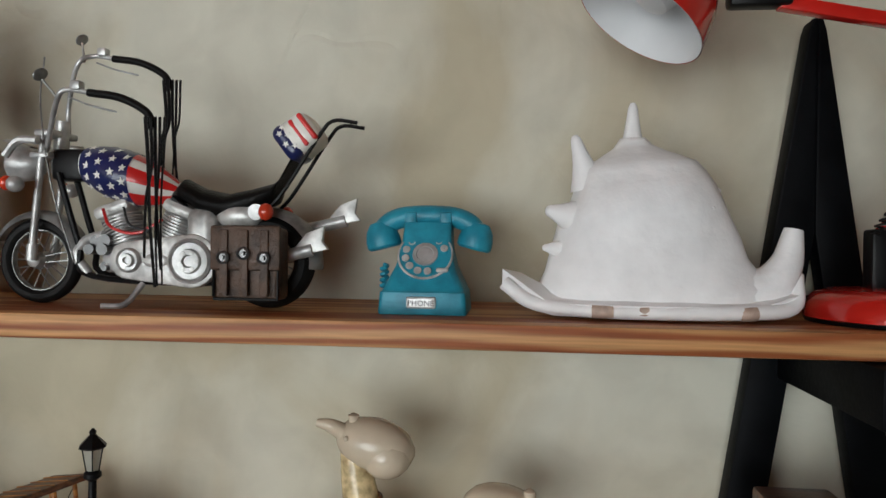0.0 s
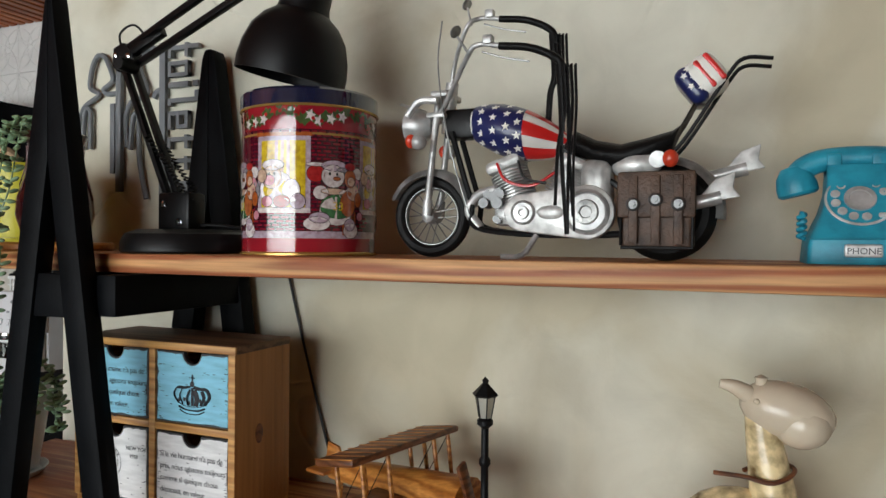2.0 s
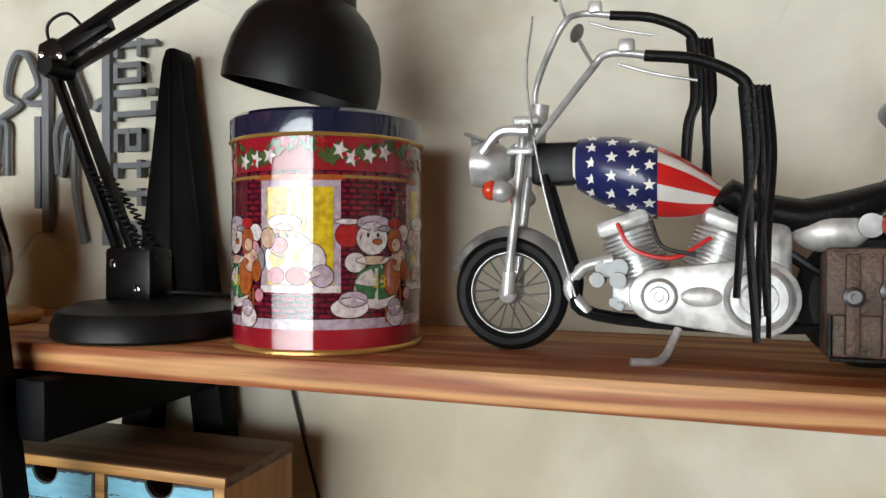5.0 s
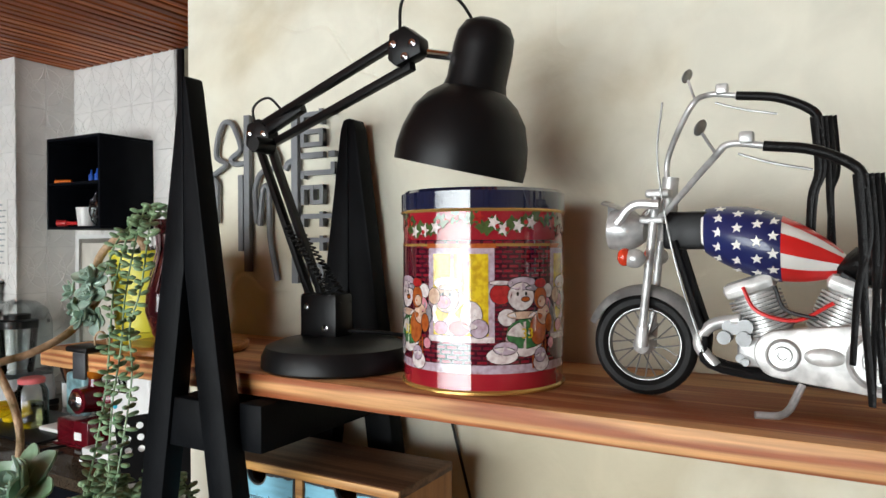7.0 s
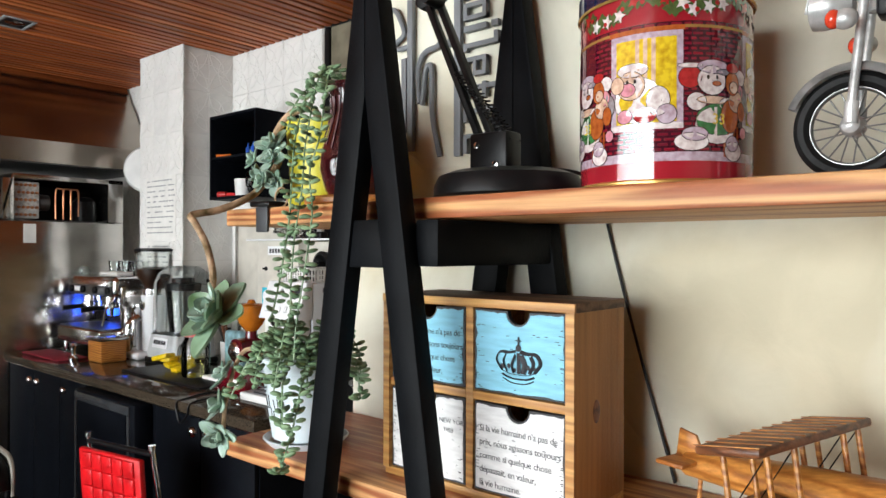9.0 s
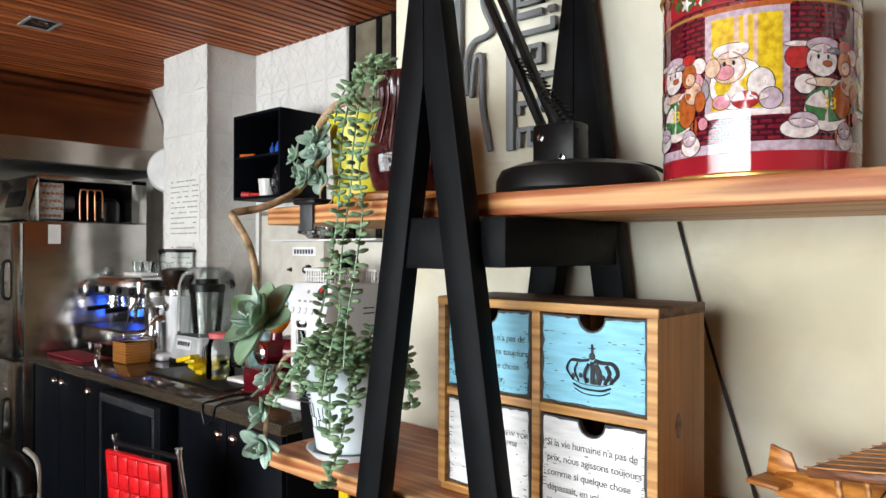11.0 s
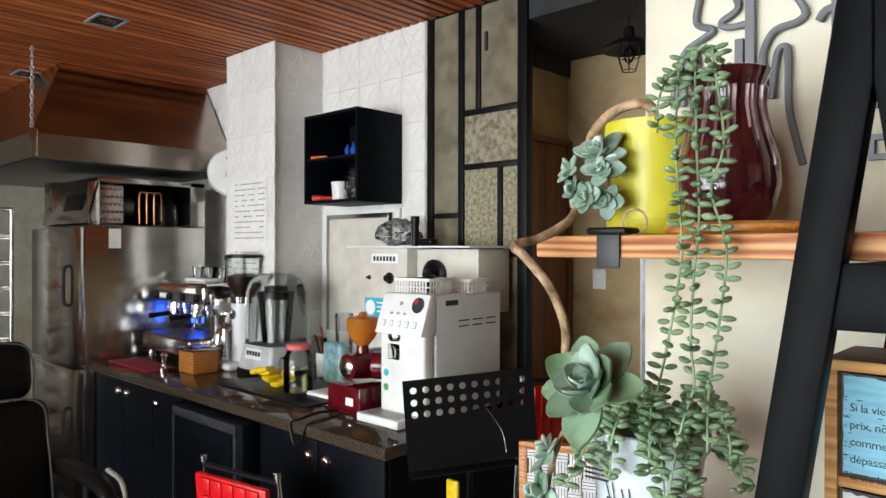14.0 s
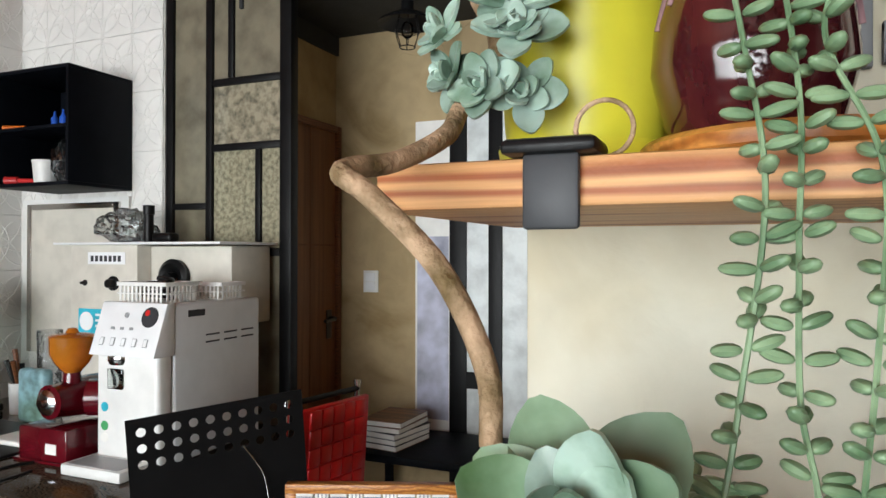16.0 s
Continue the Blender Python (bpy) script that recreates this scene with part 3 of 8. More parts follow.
def ring_y(c, r, thick, n=40, bm=None, wide=1.0):
    """A torus whose axle lies along y."""
    b = bmesh.new()
    k = 10
    vs = [[b.verts.new((c[0] + (r + thick * math.cos(t)) * math.cos(a), c[1] + wide * thick * math.sin(t), c[2] + (r + thick * math.cos(t)) * math.sin(a)))
           for t in (2 * math.pi * j / k for j in range(k))] for a in (2 * math.pi * i / n for i in range(n))]
    for i in range(n):
        for j in range(k):
            b.faces.new((vs[i][j], vs[(i + 1) % n][j], vs[(i + 1) % n][(j + 1) % k], vs[i][(j + 1) % k]))
    return join(bm, b) if bm is not None else b


def disc_y(c, prof, n=28, bm=None):
    """A turned piece whose axis points to -y; prof: (radius, depth towards -y)."""
    return lathe(prof, c, n, bm, turned((0, -1, 0)))


def wheel(c, r, tyre, wide):
    hub = part("wheel", disc_y(c, [(0, -0.014), (0.007, -0.014), (0.009, -0.006), (0.006, 0.0), (0.009, 0.006), (0.007, 0.014), (0.003, 0.017), (0, 0.017)]), SILVER, bike)
    part("tyre", ring_y(c, r - tyre, tyre, 44, None, wide), RUBBER, hub, "black rubber tyre")
    part("rim", ring_y(c, r - 2 * tyre + 0.001, 0.0022, 44, None, 1.8), AGED, hub)
    b = bmesh.new()
    for k in range(20):
        a = 2 * math.pi * k / 20
        e = a + (0.32 if k % 2 else -0.32)
        rr = r - 2 * tyre
        s = 0.007 if k % 4 < 2 else -0.007
        rod((c[0] + 0.007 * math.cos(a), c[1] + s, c[2] + 0.007 * math.sin(a)), (c[0] + rr * math.cos(e), c[1], c[2] + rr * math.sin(e)), 0.0007, None, 5, b)
    part("spokes", b, AGED, hub)


FW, RW = (-0.505, YC, Z0 + 0.0450), (-0.258, YC, Z0 + 0.0470)
wheel(FW, 0.0450, 0.0072, 1.1)
wheel(RW, 0.0470, 0.0105, 1.4)


def mudguard(c, r, w, a0, a1):
    b = bmesh.new()
    n = 24
    rows = []
    for i in range(n + 1):
        a = radians(a0 + (a1 - a0) * i / n)
        rows.append([b.verts.new((c[0] + (r - 0.009 * (s / 3) ** 2) * math.cos(a), c[1] + w * math.sin(s / 3 * 1.4), c[2] + (r - 0.009 * (s / 3) ** 2) * math.sin(a))) for s in range(-3, 4)])
    for p, q in zip(rows, rows[1:]):
        for i in range(6):
            b.faces.new((p[i], p[i + 1], q[i + 1], q[i]))
    bmesh.ops.solidify(b, geom=b.faces[:], thickness=0.0018)
    return b


part("front_mudguard", mudguard(FW, 0.0525, 0.014, 12, 158), SILVER, bike)
part("rear_mudguard", mudguard(RW, 0.0545, 0.017, -8, 135), SILVER, bike)
# fork, bars, mirrors
for y in (YN + 0.022, YF - 0.022):
    b = rod((FW[0] + 0.001, y, FW[2]), (-0.503, y, Z0 + 0.062), 0.0052, 0.0052, 12)
    rod((-0.503, y, Z0 + 0.062), (-0.491, y, Z0 + 0.178), 0.0036, None, 12, b)
    part("fork_leg", b, SILVER, bike)
b = box((-0.505, YN + 0.018, Z0 + 0.150), (-0.484, YF - 0.018, Z0 + 0.156), 0.002)
box((-0.500, YN + 0.018, Z0 + 0.172), (-0.480, YF - 0.018, Z0 + 0.179), 0.002, b)
rod((-0.488, YC, Z0 + 0.135), (-0.483, YC, Z0 + 0.190), 0.007, None, 12, b)
part("fork_clamp", b, SILVER, bike)
for y, s, sx, dz in ((0.575, 1, 0.043, -0.053), (0.660, -1, 0.015, 0.001)):
    yy = YC - s * 0.018
    part("handlebar", tube([(-0.489, yy, Z0 + 0.178), (-0.489, yy, Z0 + dz + 0.208), (-0.482 + sx, y + s * 0.006, Z0 + dz + 0.247), (-0.468 + sx, y, Z0 + dz + 0.258), (-0.440 + sx, y, Z0 + dz + 0.254)], 0.0025, 10), SILVER, bike)
    part("grip", tube([(-0.446 + sx, y, Z0 + dz + 0.255), (-0.415 + sx, y, Z0 + dz + 0.250), (-0.390 + sx, y, Z0 + dz + 0.237), (-0.384 + sx, y, Z0 + dz + 0.222)], 0.0037, 10), BLACKLEATHER, bike, "black wrapped grip")
    part("lever", tube([(-0.462 + sx, y - 0.004, Z0 + dz + 0.250), (-0.44 + sx, y - 0.006, Z0 + dz + 0.242), (-0.415 + sx, y - 0.006, Z0 + dz + 0.236)], 0.0009, 6), AGED, bike)
    part("reservoir", box((-0.462 + sx, y - 0.005, Z0 + dz + 0.257), (-0.452 + sx, y + 0.005, Z0 + dz + 0.266), 0.002), SILVER, bike)
    mz = Z0 + dz + 0.266 + (0.012 if s < 0 else 0.004)
    m = part("mirror", rod((-0.478 + sx, y, Z0 + dz + 0.252), (-0.486 + sx, y - s * 0.008, mz - 0.004), 0.0012, None, 6), SILVER, bike)
    part("mirror_head", ball((-0.487 + sx, y - s * 0.009, mz), (0.0075, 0.0018, 0.0055), None, pose(0, 0, 0, 20, -35, 55)), AGED, m)
    random.seed(5 + s)
    for k in range(5):
        x0 = sx - 0.389 + k * 0.0035
        ln = random.uniform(0.115, 0.165) if s > 0 else random.uniform(0.10, 0.125)
        dx = random.uniform(-0.006, 0.012)
        part("tassel", tube([(x0, y + 0.002 * k - 0.003, Z0 + dz + 0.232), (x0 + 0.003, y - 0.003, Z0 + dz + 0.19), (x0 + dx * 0.5, y - 0.002, Z0 + dz + 0.232 - ln * 0.6), (x0 + dx, y + random.uniform(-0.004, 0.004), Z0 + dz + 0.232 - ln)], 0.0036, 6, None, 0.0026, 5, 0.35), BLACKLEATHER, bike, "black leather tassel")
part("brake_cable", tube([(-0.484, YN + 0.012, Z0 + 0.25), (-0.488, YN + 0.012, Z0 + 0.20), (-0.474, YN + 0.01, Z0 + 0.12), (-0.452, YN + 0.014, Z0 + 0.045)], 0.0009, 6), AGED, bike)
# headlamp and indicators
hl = part("headlamp", lathe([(0, -0.018), (0.010, -0.016), (0.017, -0.006), (0.0185, 0.006), (0.0175, 0.014), (0.014, 0.0155), (0, 0.0155)], (-0.520, YC - 0.002, Z0 + 0.145), 24, None, turned((-1, 0, 0.05))), SILVER, bike)
part("visor", lathe([(0.0188, 0.0), (0.0195, 0.014), (0.021, 0.026), (0.0198, 0.026), (0.0182, 0.012), (0.0178, 0.0)], (-0.520, YC - 0.002, Z0 + 0.145), 20, None, turned((-1, 0, 0.25)), 60, 185), SILVER, hl)
for y, s in ((YN + 0.004, -1), (YF - 0.004, 1)):
    part("lamp_bracket", tube([(-0.485, y, Z0 + 0.165), (-0.506, y, Z0 + 0.165), (-0.520, y - 0.0 * s, Z0 + 0.150)], 0.004, 8), SILVER, bike)
    it = part("indicator", ball((-0.503, y + s * 0.008, Z0 + 0.121), (0.009, 0.008, 0.008)), SILVER, bike)
    part("lens", ball((-0.511, y + s * 0.009, Z0 + 0.122), (0.006, 0.007, 0.0075)), REDLENS, it, "orange lens")
# tank with stars and stripes


def tank_loop(t):
    """Middle, half height and half width of the tank at t from its neck (0) to its tail (1)."""
    cx = -0.456 + 0.104 * t
    cz = Z0 + 0.144 - 0.027 * t
    h = 0.0275 * math.sin(math.pi * min(1, (t * 0.80 + 0.16))) ** 0.65
    w = 0.030 * math.sin(math.pi * min(1, (t * 0.82 + 0.14))) ** 0.8
    return cx, cz, max(h, 0.003), max(w, 0.003)


def tank_band(t0, t1, a0, a1, lift=0.0, n=10, k=14):
    b = bmesh.new()
    rows = []
    for i in range(n + 1):
        cx, cz, h, w = tank_loop(t0 + (t1 - t0) * i / n)
        rows.append([b.verts.new((cx, YC + (w + lift) * math.cos(radians(a0 + (a1 - a0) * j / k)), cz + (h + lift) * math.sin(radians(a0 + (a1 - a0) * j / k)))) for j in range(k + 1)])
    for p, q in zip(rows, rows[1:]):
        for j in range(k):
            b.faces.new((p[j], p[j + 1], q[j + 1], q[j]))
    bmesh.ops.remove_doubles(b, verts=b.verts, dist=1e-6)
    return b


tank = part("fuel_tank", tank_band(0, 1, 0, 360, 0, 20, 28), FLAGWHITE, bike)
part("star_field", tank_band(0.02, 0.58, 0, 360, 0.0006, 16, 28), NAVY, tank, "navy field with white stars")
for a0, a1 in ((100, 128), (152, 186), (212, 250), (62, 88), (-40, 0), (22, 48)):
    part("stripe", tank_band(0.58, 0.985, a0, a1, 0.0006, 10, 5), FLAGRED, tank, "red stripe")
for i, t in enumerate((0.14, 0.28, 0.42, 0.53)):
    for j in range(5):
        a = 118 + j * 29 + (14 if i % 2 else 0)
        cx, cz, h, w = tank_loop(t)
        c = Vector((cx, YC + (w + 0.0011) * math.cos(radians(a)), cz + (h + 0.0011) * math.sin(radians(a))))
        nrm = Vector((0.15 - 0.5 * t, math.cos(radians(a)) / w, math.sin(radians(a)) / h)).normalized()
        nrm = Vector((nrm.x * 0.4, nrm.y, nrm.z)).normalized()
        f = [(0.0046 * (1 if q % 2 == 0 else 0.42) * math.sin(q * math.pi / 5), 0.0046 * (1 if q % 2 == 0 else 0.42) * math.cos(q * math.pi / 5)) for q in range(10)]
        rot = (-nrm).to_track_quat('Y', 'Z').to_matrix().to_4x4()
        part("star", sheet(f, 0.0005, Matrix.Translation(c) @ rot), FLAGWHITE, tank)
part("filler_cap", lathe([(0, 0), (0.007, 0), (0.007, 0.004), (0.004, 0.006), (0, 0.006)], (-0.425, YC, Z0 + 0.157), 16), DARKSTEEL, tank)
part("neck", box((-0.488, YC - 0.012, Z0 + 0.128), (-0.446, YC + 0.012, Z0 + 0.160), 0.004), BLACK, bike)
# frame tubes
b = bmesh.new()
for y in (YC - 0.014, YC + 0.014):
    tube([(-0.478, y, Z0 + 0.135), (-0.455, y, Z0 + 0.062), (-0.440, y, Z0 + 0.030), (-0.30, y, Z0 + 0.026), (-0.262, y, Z0 + 0.044)], 0.0032, 8, b)
    tube([(-0.355, y, Z0 + 0.110), (-0.31, y, Z0 + 0.078), (-0.285, y, Z0 + 0.06)], 0.0032, 8, b)
part("frame", b, BLACK, bike)
# engine
en = part("engine", box((-0.428, YC - 0.020, Z0 + 0.034), (-0.330, YC + 0.020, Z0 + 0.060), 0.006), SILVER, bike)
for cx, lean in ((-0.405, -20), (-0.362, 22)):
    m = pose(cx, YC, Z0 + 0.058, 0, lean, 0)
    b = lathe([(0, 0), (0.015, 0)] + [(r, 0.004 + i * 0.0032 + d) for i in range(10) for r, d in ((0.0205, 0), (0.0205, 0.0015), (0.016, 0.0017), (0.016, 0.003))] + [(0.018, 0.037), (0, 0.037)], (0, 0, 0), 20, None, m)
    part("cylinder", b, SILVER, en)
    part("cylinder_head", box((-0.020, -0.019, 0.036), (0.020, 0.019, 0.050), 0.006, None, m), WHITEMETAL, en)
part("primary_cover", sheet([(-0.396 + 0.001 * math.cos(radians(a)) * 19, Z0 + 0.047 + 0.019 * math.sin(radians(a))) for a in range(90, 271, 20)] + [(-0.330 + 0.027 * math.cos(radians(a)), Z0 + 0.047 + 0.027 * math.sin(radians(a))) for a in range(-90, 91, 20)], 0.012, Matrix.Translation((0, YN + 0.014, 0)), None, 0.002), WHITEMETAL, en)
for cx, r in ((-0.394, 0.0125), (-0.330, 0.0225)):
    c = (cx, YN + 0.014, Z0 + 0.047)
    part("pulley", disc_y(c, [(r, -0.002), (r, 0.003), (r * 0.88, 0.005), (r * 0.8, 0.002), (r * 0.55, 0.002), (r * 0.5, 0.006), (r * 0.28, 0.006), (r * 0.24, 0.003), (0, 0.003)]), SILVER, en)
for k in range(6):
    a = k * math.pi / 3
    part("bolt", disc_y((-0.330 + 0.0085 * math.cos(a), YN + 0.009, Z0 + 0.047 + 0.0085 * math.sin(a)), [(0.0022, 0), (0.0022, 0.0015), (0, 0.002)], 8), WHITEMETAL, en)
part("badge", ball((-0.366, YN + 0.014, Z0 + 0.047), (0.014, 0.003, 0.007)), WHITEMETAL, en)
for k in range(7):
    random.seed(20 + k)
    cx, cz = -0.434 + random.uniform(-0.006, 0.014), Z0 + random.uniform(0.034, 0.068)
    part("gear_housing", rod((cx, YC - 0.006, cz), (cx, YN + 0.012 + 0.0013 * k, cz), random.uniform(0.003, 0.007), None, 10), DARKSTEEL, en)
for pts in ([(-0.423, YN + 0.016, Z0 + 0.098), (-0.412, YN + 0.012, Z0 + 0.080), (-0.385, YN + 0.012, Z0 + 0.074), (-0.36, YN + 0.016, Z0 + 0.088)],):
    part("red_lead", tube(pts, 0.0016, 6), FLAGRED, en)
part("black_lead", tube([(-0.40, YN + 0.014, Z0 + 0.10), (-0.392, YN + 0.012, Z0 + 0.082), (-0.37, YN + 0.012, Z0 + 0.076)], 0.0014, 6), BLACK, en)
part("exhaust", tube([(-0.425, YC - 0.018, Z0 + 0.072), (-0.447, YC - 0.014, Z0 + 0.066), (-0.458, YC - 0.012, Z0 + 0.05), (-0.445, YC - 0.012, Z0 + 0.032)], 0.005, 10), SILVER, bike)
part("oil_tank", box((-0.338, YN + 0.016, Z0 + 0.052), (-0.308, YC + 0.012, Z0 + 0.100), 0.010, None, None, 3), WHITEMETAL, bike)
part("side_cover", ball((-0.285, YC - 0.012, Z0 + 0.092), (0.024, 0.014, 0.014)), WHITEMETAL, bike)
# seat and back rest
seat = bmesh.new()
prof = [(-0.358, 0.112, 0.006, 0.010), (-0.345, 0.118, 0.012, 0.020), (-0.325, 0.106, 0.014, 0.023), (-0.300, 0.101, 0.014, 0.024), (-0.275, 0.107, 0.013, 0.024), (-0.252, 0.115, 0.011, 0.020),
        (-0.244, 0.128, 0.011, 0.017), (-0.232, 0.150, 0.010, 0.016), (-0.222, 0.166, 0.006, 0.012)]
rings = []
for px, pz, h, w in prof:
    rings.append([seat.verts.new((px + (0.5 * h * math.cos(a) if pz > 0.12 and px > -0.26 else 0), YC + w * math.sin(a), Z0 + pz + h * math.cos(a) * (0.6 if pz > 0.12 and px > -0.26 else 1))) for a in (2 * math.pi * j / 16 for j in range(16))])
for p, q in zip(rings, rings[1:]):
    for j in range(16):
        seat.faces.new((p[j], p[(j + 1) % 16], q[(j + 1) % 16], q[j]))
seat.faces.new(rings[0]), seat.faces.new(rings[-1])
part("saddle", seat, BLACKLEATHER, bike, "worn black leather saddle", 60)
for y in (YC - 0.016, YC + 0.016):
    part("sissy_bar", tube([(-0.268, y, Z0 + 0.09), (-0.243, y, Z0 + 0.112), (-0.205, y, Z0 + 0.170), (-0.190, y, Z0 + 0.186), (-0.166, y, Z0 + 0.184)], 0.0019, 8, None, None, 5), BLACK, bike)
pm = pose(-0.226, YC, Z0 + 0.172, 0, -38, 0)
pad = part("back_pad", box((-0.020, -0.023, -0.019), (0.020, 0.023, 0.019), 0.011, None, pm, 4), FLAGWHITE, bike, "stars and stripes back pad")
part("pad_cap", box((-0.0206, -0.0236, -0.0196), (-0.002, 0.0236, 0.0196), 0.0105, None, pm, 4), NAVY, pad, "navy field with stars")
for x0 in (0.0005, 0.0110):
    part("stripe", box((x0, -0.0235, -0.0155), (x0 + 0.0055, 0.0235, 0.0155), 0.004, None, pm), FLAGRED, pad)
for dx, dz in ((-0.0120, 0.0100), (-0.0060, 0.0040), (-0.0130, -0.0020), (-0.0065, -0.0085), (-0.0060, 0.0135)):
    f = [(dx + 0.0036 * (1 if q % 2 == 0 else 0.42) * math.sin(q * math.pi / 5), dz + 0.0036 * (1 if q % 2 == 0 else 0.42) * math.cos(q * math.pi / 5)) for q in range(10)]
    part("star", sheet(f, 0.0006, pm @ Matrix.Translation((0, -0.0241, 0))), FLAGWHITE, pad)
# tail lamp, silencers, saddlebag, stand
for y in (YN + 0.010, YF - 0.010):
    it = part("tail_lamp", disc_y((-0.264, y + 0.008, Z0 + 0.096), [(0, -0.01), (0.007, -0.008), (0.008, 0.004), (0, 0.004)], 16), SILVER, bike)
    part("lens", ball((-0.252, y, Z0 + 0.096), (0.0075, 0.007, 0.0085)), REDLENS, it, "red lens")
for y, dz, dx in ((YC - 0.020, 0.0, -0.018), (YC + 0.024, 0.030, 0.004)):
    ex = part("silencer", tube([(-0.262 + dx, y, Z0 + 0.046 + dz), (-0.225 + dx, y, Z0 + 0.052 + dz), (-0.19 + dx, y, Z0 + 0.060 + dz)], 0.0055, 12, None, 0.0066), SILVER, bike)
    part("fishtail", sheet([(-0.214 + dx, Z0 + 0.052 + dz), (-0.174 + dx, Z0 + 0.060 + dz), (-0.180 + dx, Z0 + 0.068 + dz), (-0.178 + dx, Z0 + 0.083 + dz), (-0.196 + dx, Z0 + 0.076 + dz), (-0.207 + dx, Z0 + 0.062 + dz)], 0.006, Matrix.Translation((0, y - 0.003, 0)), None, 0.0012), WHITEMETAL, ex)
bag = part("saddlebag", box((-0.294, YN - 0.014, Z0 + 0.0115), (-0.230, YN + 0.016, Z0 + 0.080), 0.005, None, None, 3), BROWNLEATHER, bike, "dark brown tooled leather saddlebag")
part("flap", box((-0.296, YN - 0.018, Z0 + 0.040), (-0.228, YN - 0.012, Z0 + 0.082), 0.003), BROWNLEATHER, bag)
for k in range(3):
    cx = -0.2815 + k * 0.0195
    st = part("strap", box((cx - 0.004, YN - 0.0205, Z0 + 0.016), (cx + 0.004, YN - 0.0165, Z0 + 0.078), 0.001), BROWNLEATHER, bag)
    part("buckle", disc_y((cx, YN - 0.0205, Z0 + 0.052 + (0.004 if k == 1 else 0)), [(0.0062, 0), (0.0062, 0.002), (0.0042, 0.003), (0.0042, 0.001), (0.002, 0.001), (0.002, 0.004), (0, 0.004)], 14), DARKSTEEL, st)
for y in (YN - 0.0145,):
    b = tube([(-0.293, y, Z0 + 0.015), (-0.293, y, Z0 + 0.079), (-0.231, y, Z0 + 0.079), (-0.231, y, Z0 + 0.013), (-0.293, y, Z0 + 0.013)], 0.0016, 6, None, None, 1)
    part("piping", b, BLACKLEATHER, bag)
part("side_stand", tube([(-0.381, YN + 0.018, Z0 + 0.024), (-0.392, YN + 0.004, Z0 + 0.004), (-0.412, YN - 0.004, Z0 + 0.0025)], 0.003, 8, None, None, 4), SILVER, bike)

# ---- turquoise telephone ----
ph = thing("toy_telephone", (-0.097, 0.655, Z0), "turquoise painted ornamental rotary telephone", "telephone")
PX0 = -0.0975


def loft(sections, name_bm=None, rnd=0.3):
    """Rounded rectangles (cx, cy, z, half x, half y) skinned from bottom to top."""
    b = name_bm or bmesh.new()
    rings = []
    for cx, cy, z, hx, hy in sections:
        r = min(hx, hy) * rnd
        pts = []
        for sx, sy, a in ((1, 1, 0), (-1, 1, 90), (-1, -1, 180), (1, -1, 270)):
            for k in range(4):
                t = radians(a + 30 * k)
                pts.append((cx + sx * (hx - r) + r * math.cos(t), cy + sy * (hy - r) + r * math.sin(t), z))
        rings.append([b.verts.new(p) for p in pts])
    for p, q in zip(rings, rings[1:]):
        for i in range(16):
            b.faces.new((p[i], p[(i + 1) % 16], q[(i + 1) % 16], q[i]))
    b.faces.new(rings[0]), b.faces.new(rings[-1])
    return b


part("base", loft([(PX0, 0.652, Z0 + 0.0005, 0.0415, 0.037), (PX0, 0.652, Z0 + 0.002, 0.042, 0.0375), (PX0, 0.652, Z0 + 0.021, 0.0405, 0.036), (PX0, 0.652, Z0 + 0.0225, 0.039, 0.0345)], None, 0.12), TURQ, ph)
part("body", loft([(PX0, 0.653, Z0 + 0.0226, 0.0395, 0.035), (PX0, 0.655, Z0 + 0.030, 0.036, 0.032), (PX0, 0.659, Z0 + 0.045, 0.029, 0.027), (PX0, 0.663, Z0 + 0.062, 0.0245, 0.023), (PX0, 0.667, Z0 + 0.080, 0.0235, 0.019), (PX0, 0.669, Z0 + 0.088, 0.0235, 0.017)], None, 0.25), TURQ, ph)
dm = turned((0, -0.85, 0.53))
DC = (PX0, 0.6385, Z0 + 0.056)
dial = part("dial", lathe([(0, -0.006), (0.0265, -0.006), (0.0265, 0.0), (0.0255, 0.0015), (0.024, 0.001), (0, 0.001)], DC, 40, None, dm), TURQ, ph)
part("dial_rim", lathe([(0.0262, -0.001), (0.0272, 0.0005), (0.0262, 0.002), (0.0252, 0.0018)], DC, 40, None, dm), WHITEMETAL, dial, "worn silver rim")
part("dial_hub", lathe([(0.0125, 0.001), (0.0122, 0.003), (0.0085, 0.0032), (0.008, 0.0022), (0, 0.0026)], DC, 30, None, dm), SILVER, dial)
for k in range(10):
    a = radians(20 + k * 29)
    part("finger_ring", lathe([(0.0026, 0.001), (0.0038, 0.0012), (0.0038, 0.0028), (0.0028, 0.003), (0, 0.0018)], DC, 12, None, dm @ Matrix.Translation((0.0192 * math.cos(a), 0.0192 * math.sin(a), 0))), WHITEMETAL, dial)
part("finger_stop", box((0.012, -0.0205, 0.002), (0.0235, -0.0165, 0.005), 0.001, None, Matrix.Translation(DC) @ dm), WHITEMETAL, dial)
b = box((PX0 - 0.0235, 0.658, Z0 + 0.080), (PX0 + 0.0235, 0.676, Z0 + 0.0885), 0.002)
for s in (-1, 1):
    box((PX0 + s * 0.0175 - 0.006, 0.655, Z0 + 0.078), (PX0 + s * 0.0175 + 0.006, 0.679, Z0 + 0.0985), 0.002, b)
part("cradle", b, TURQ, ph)
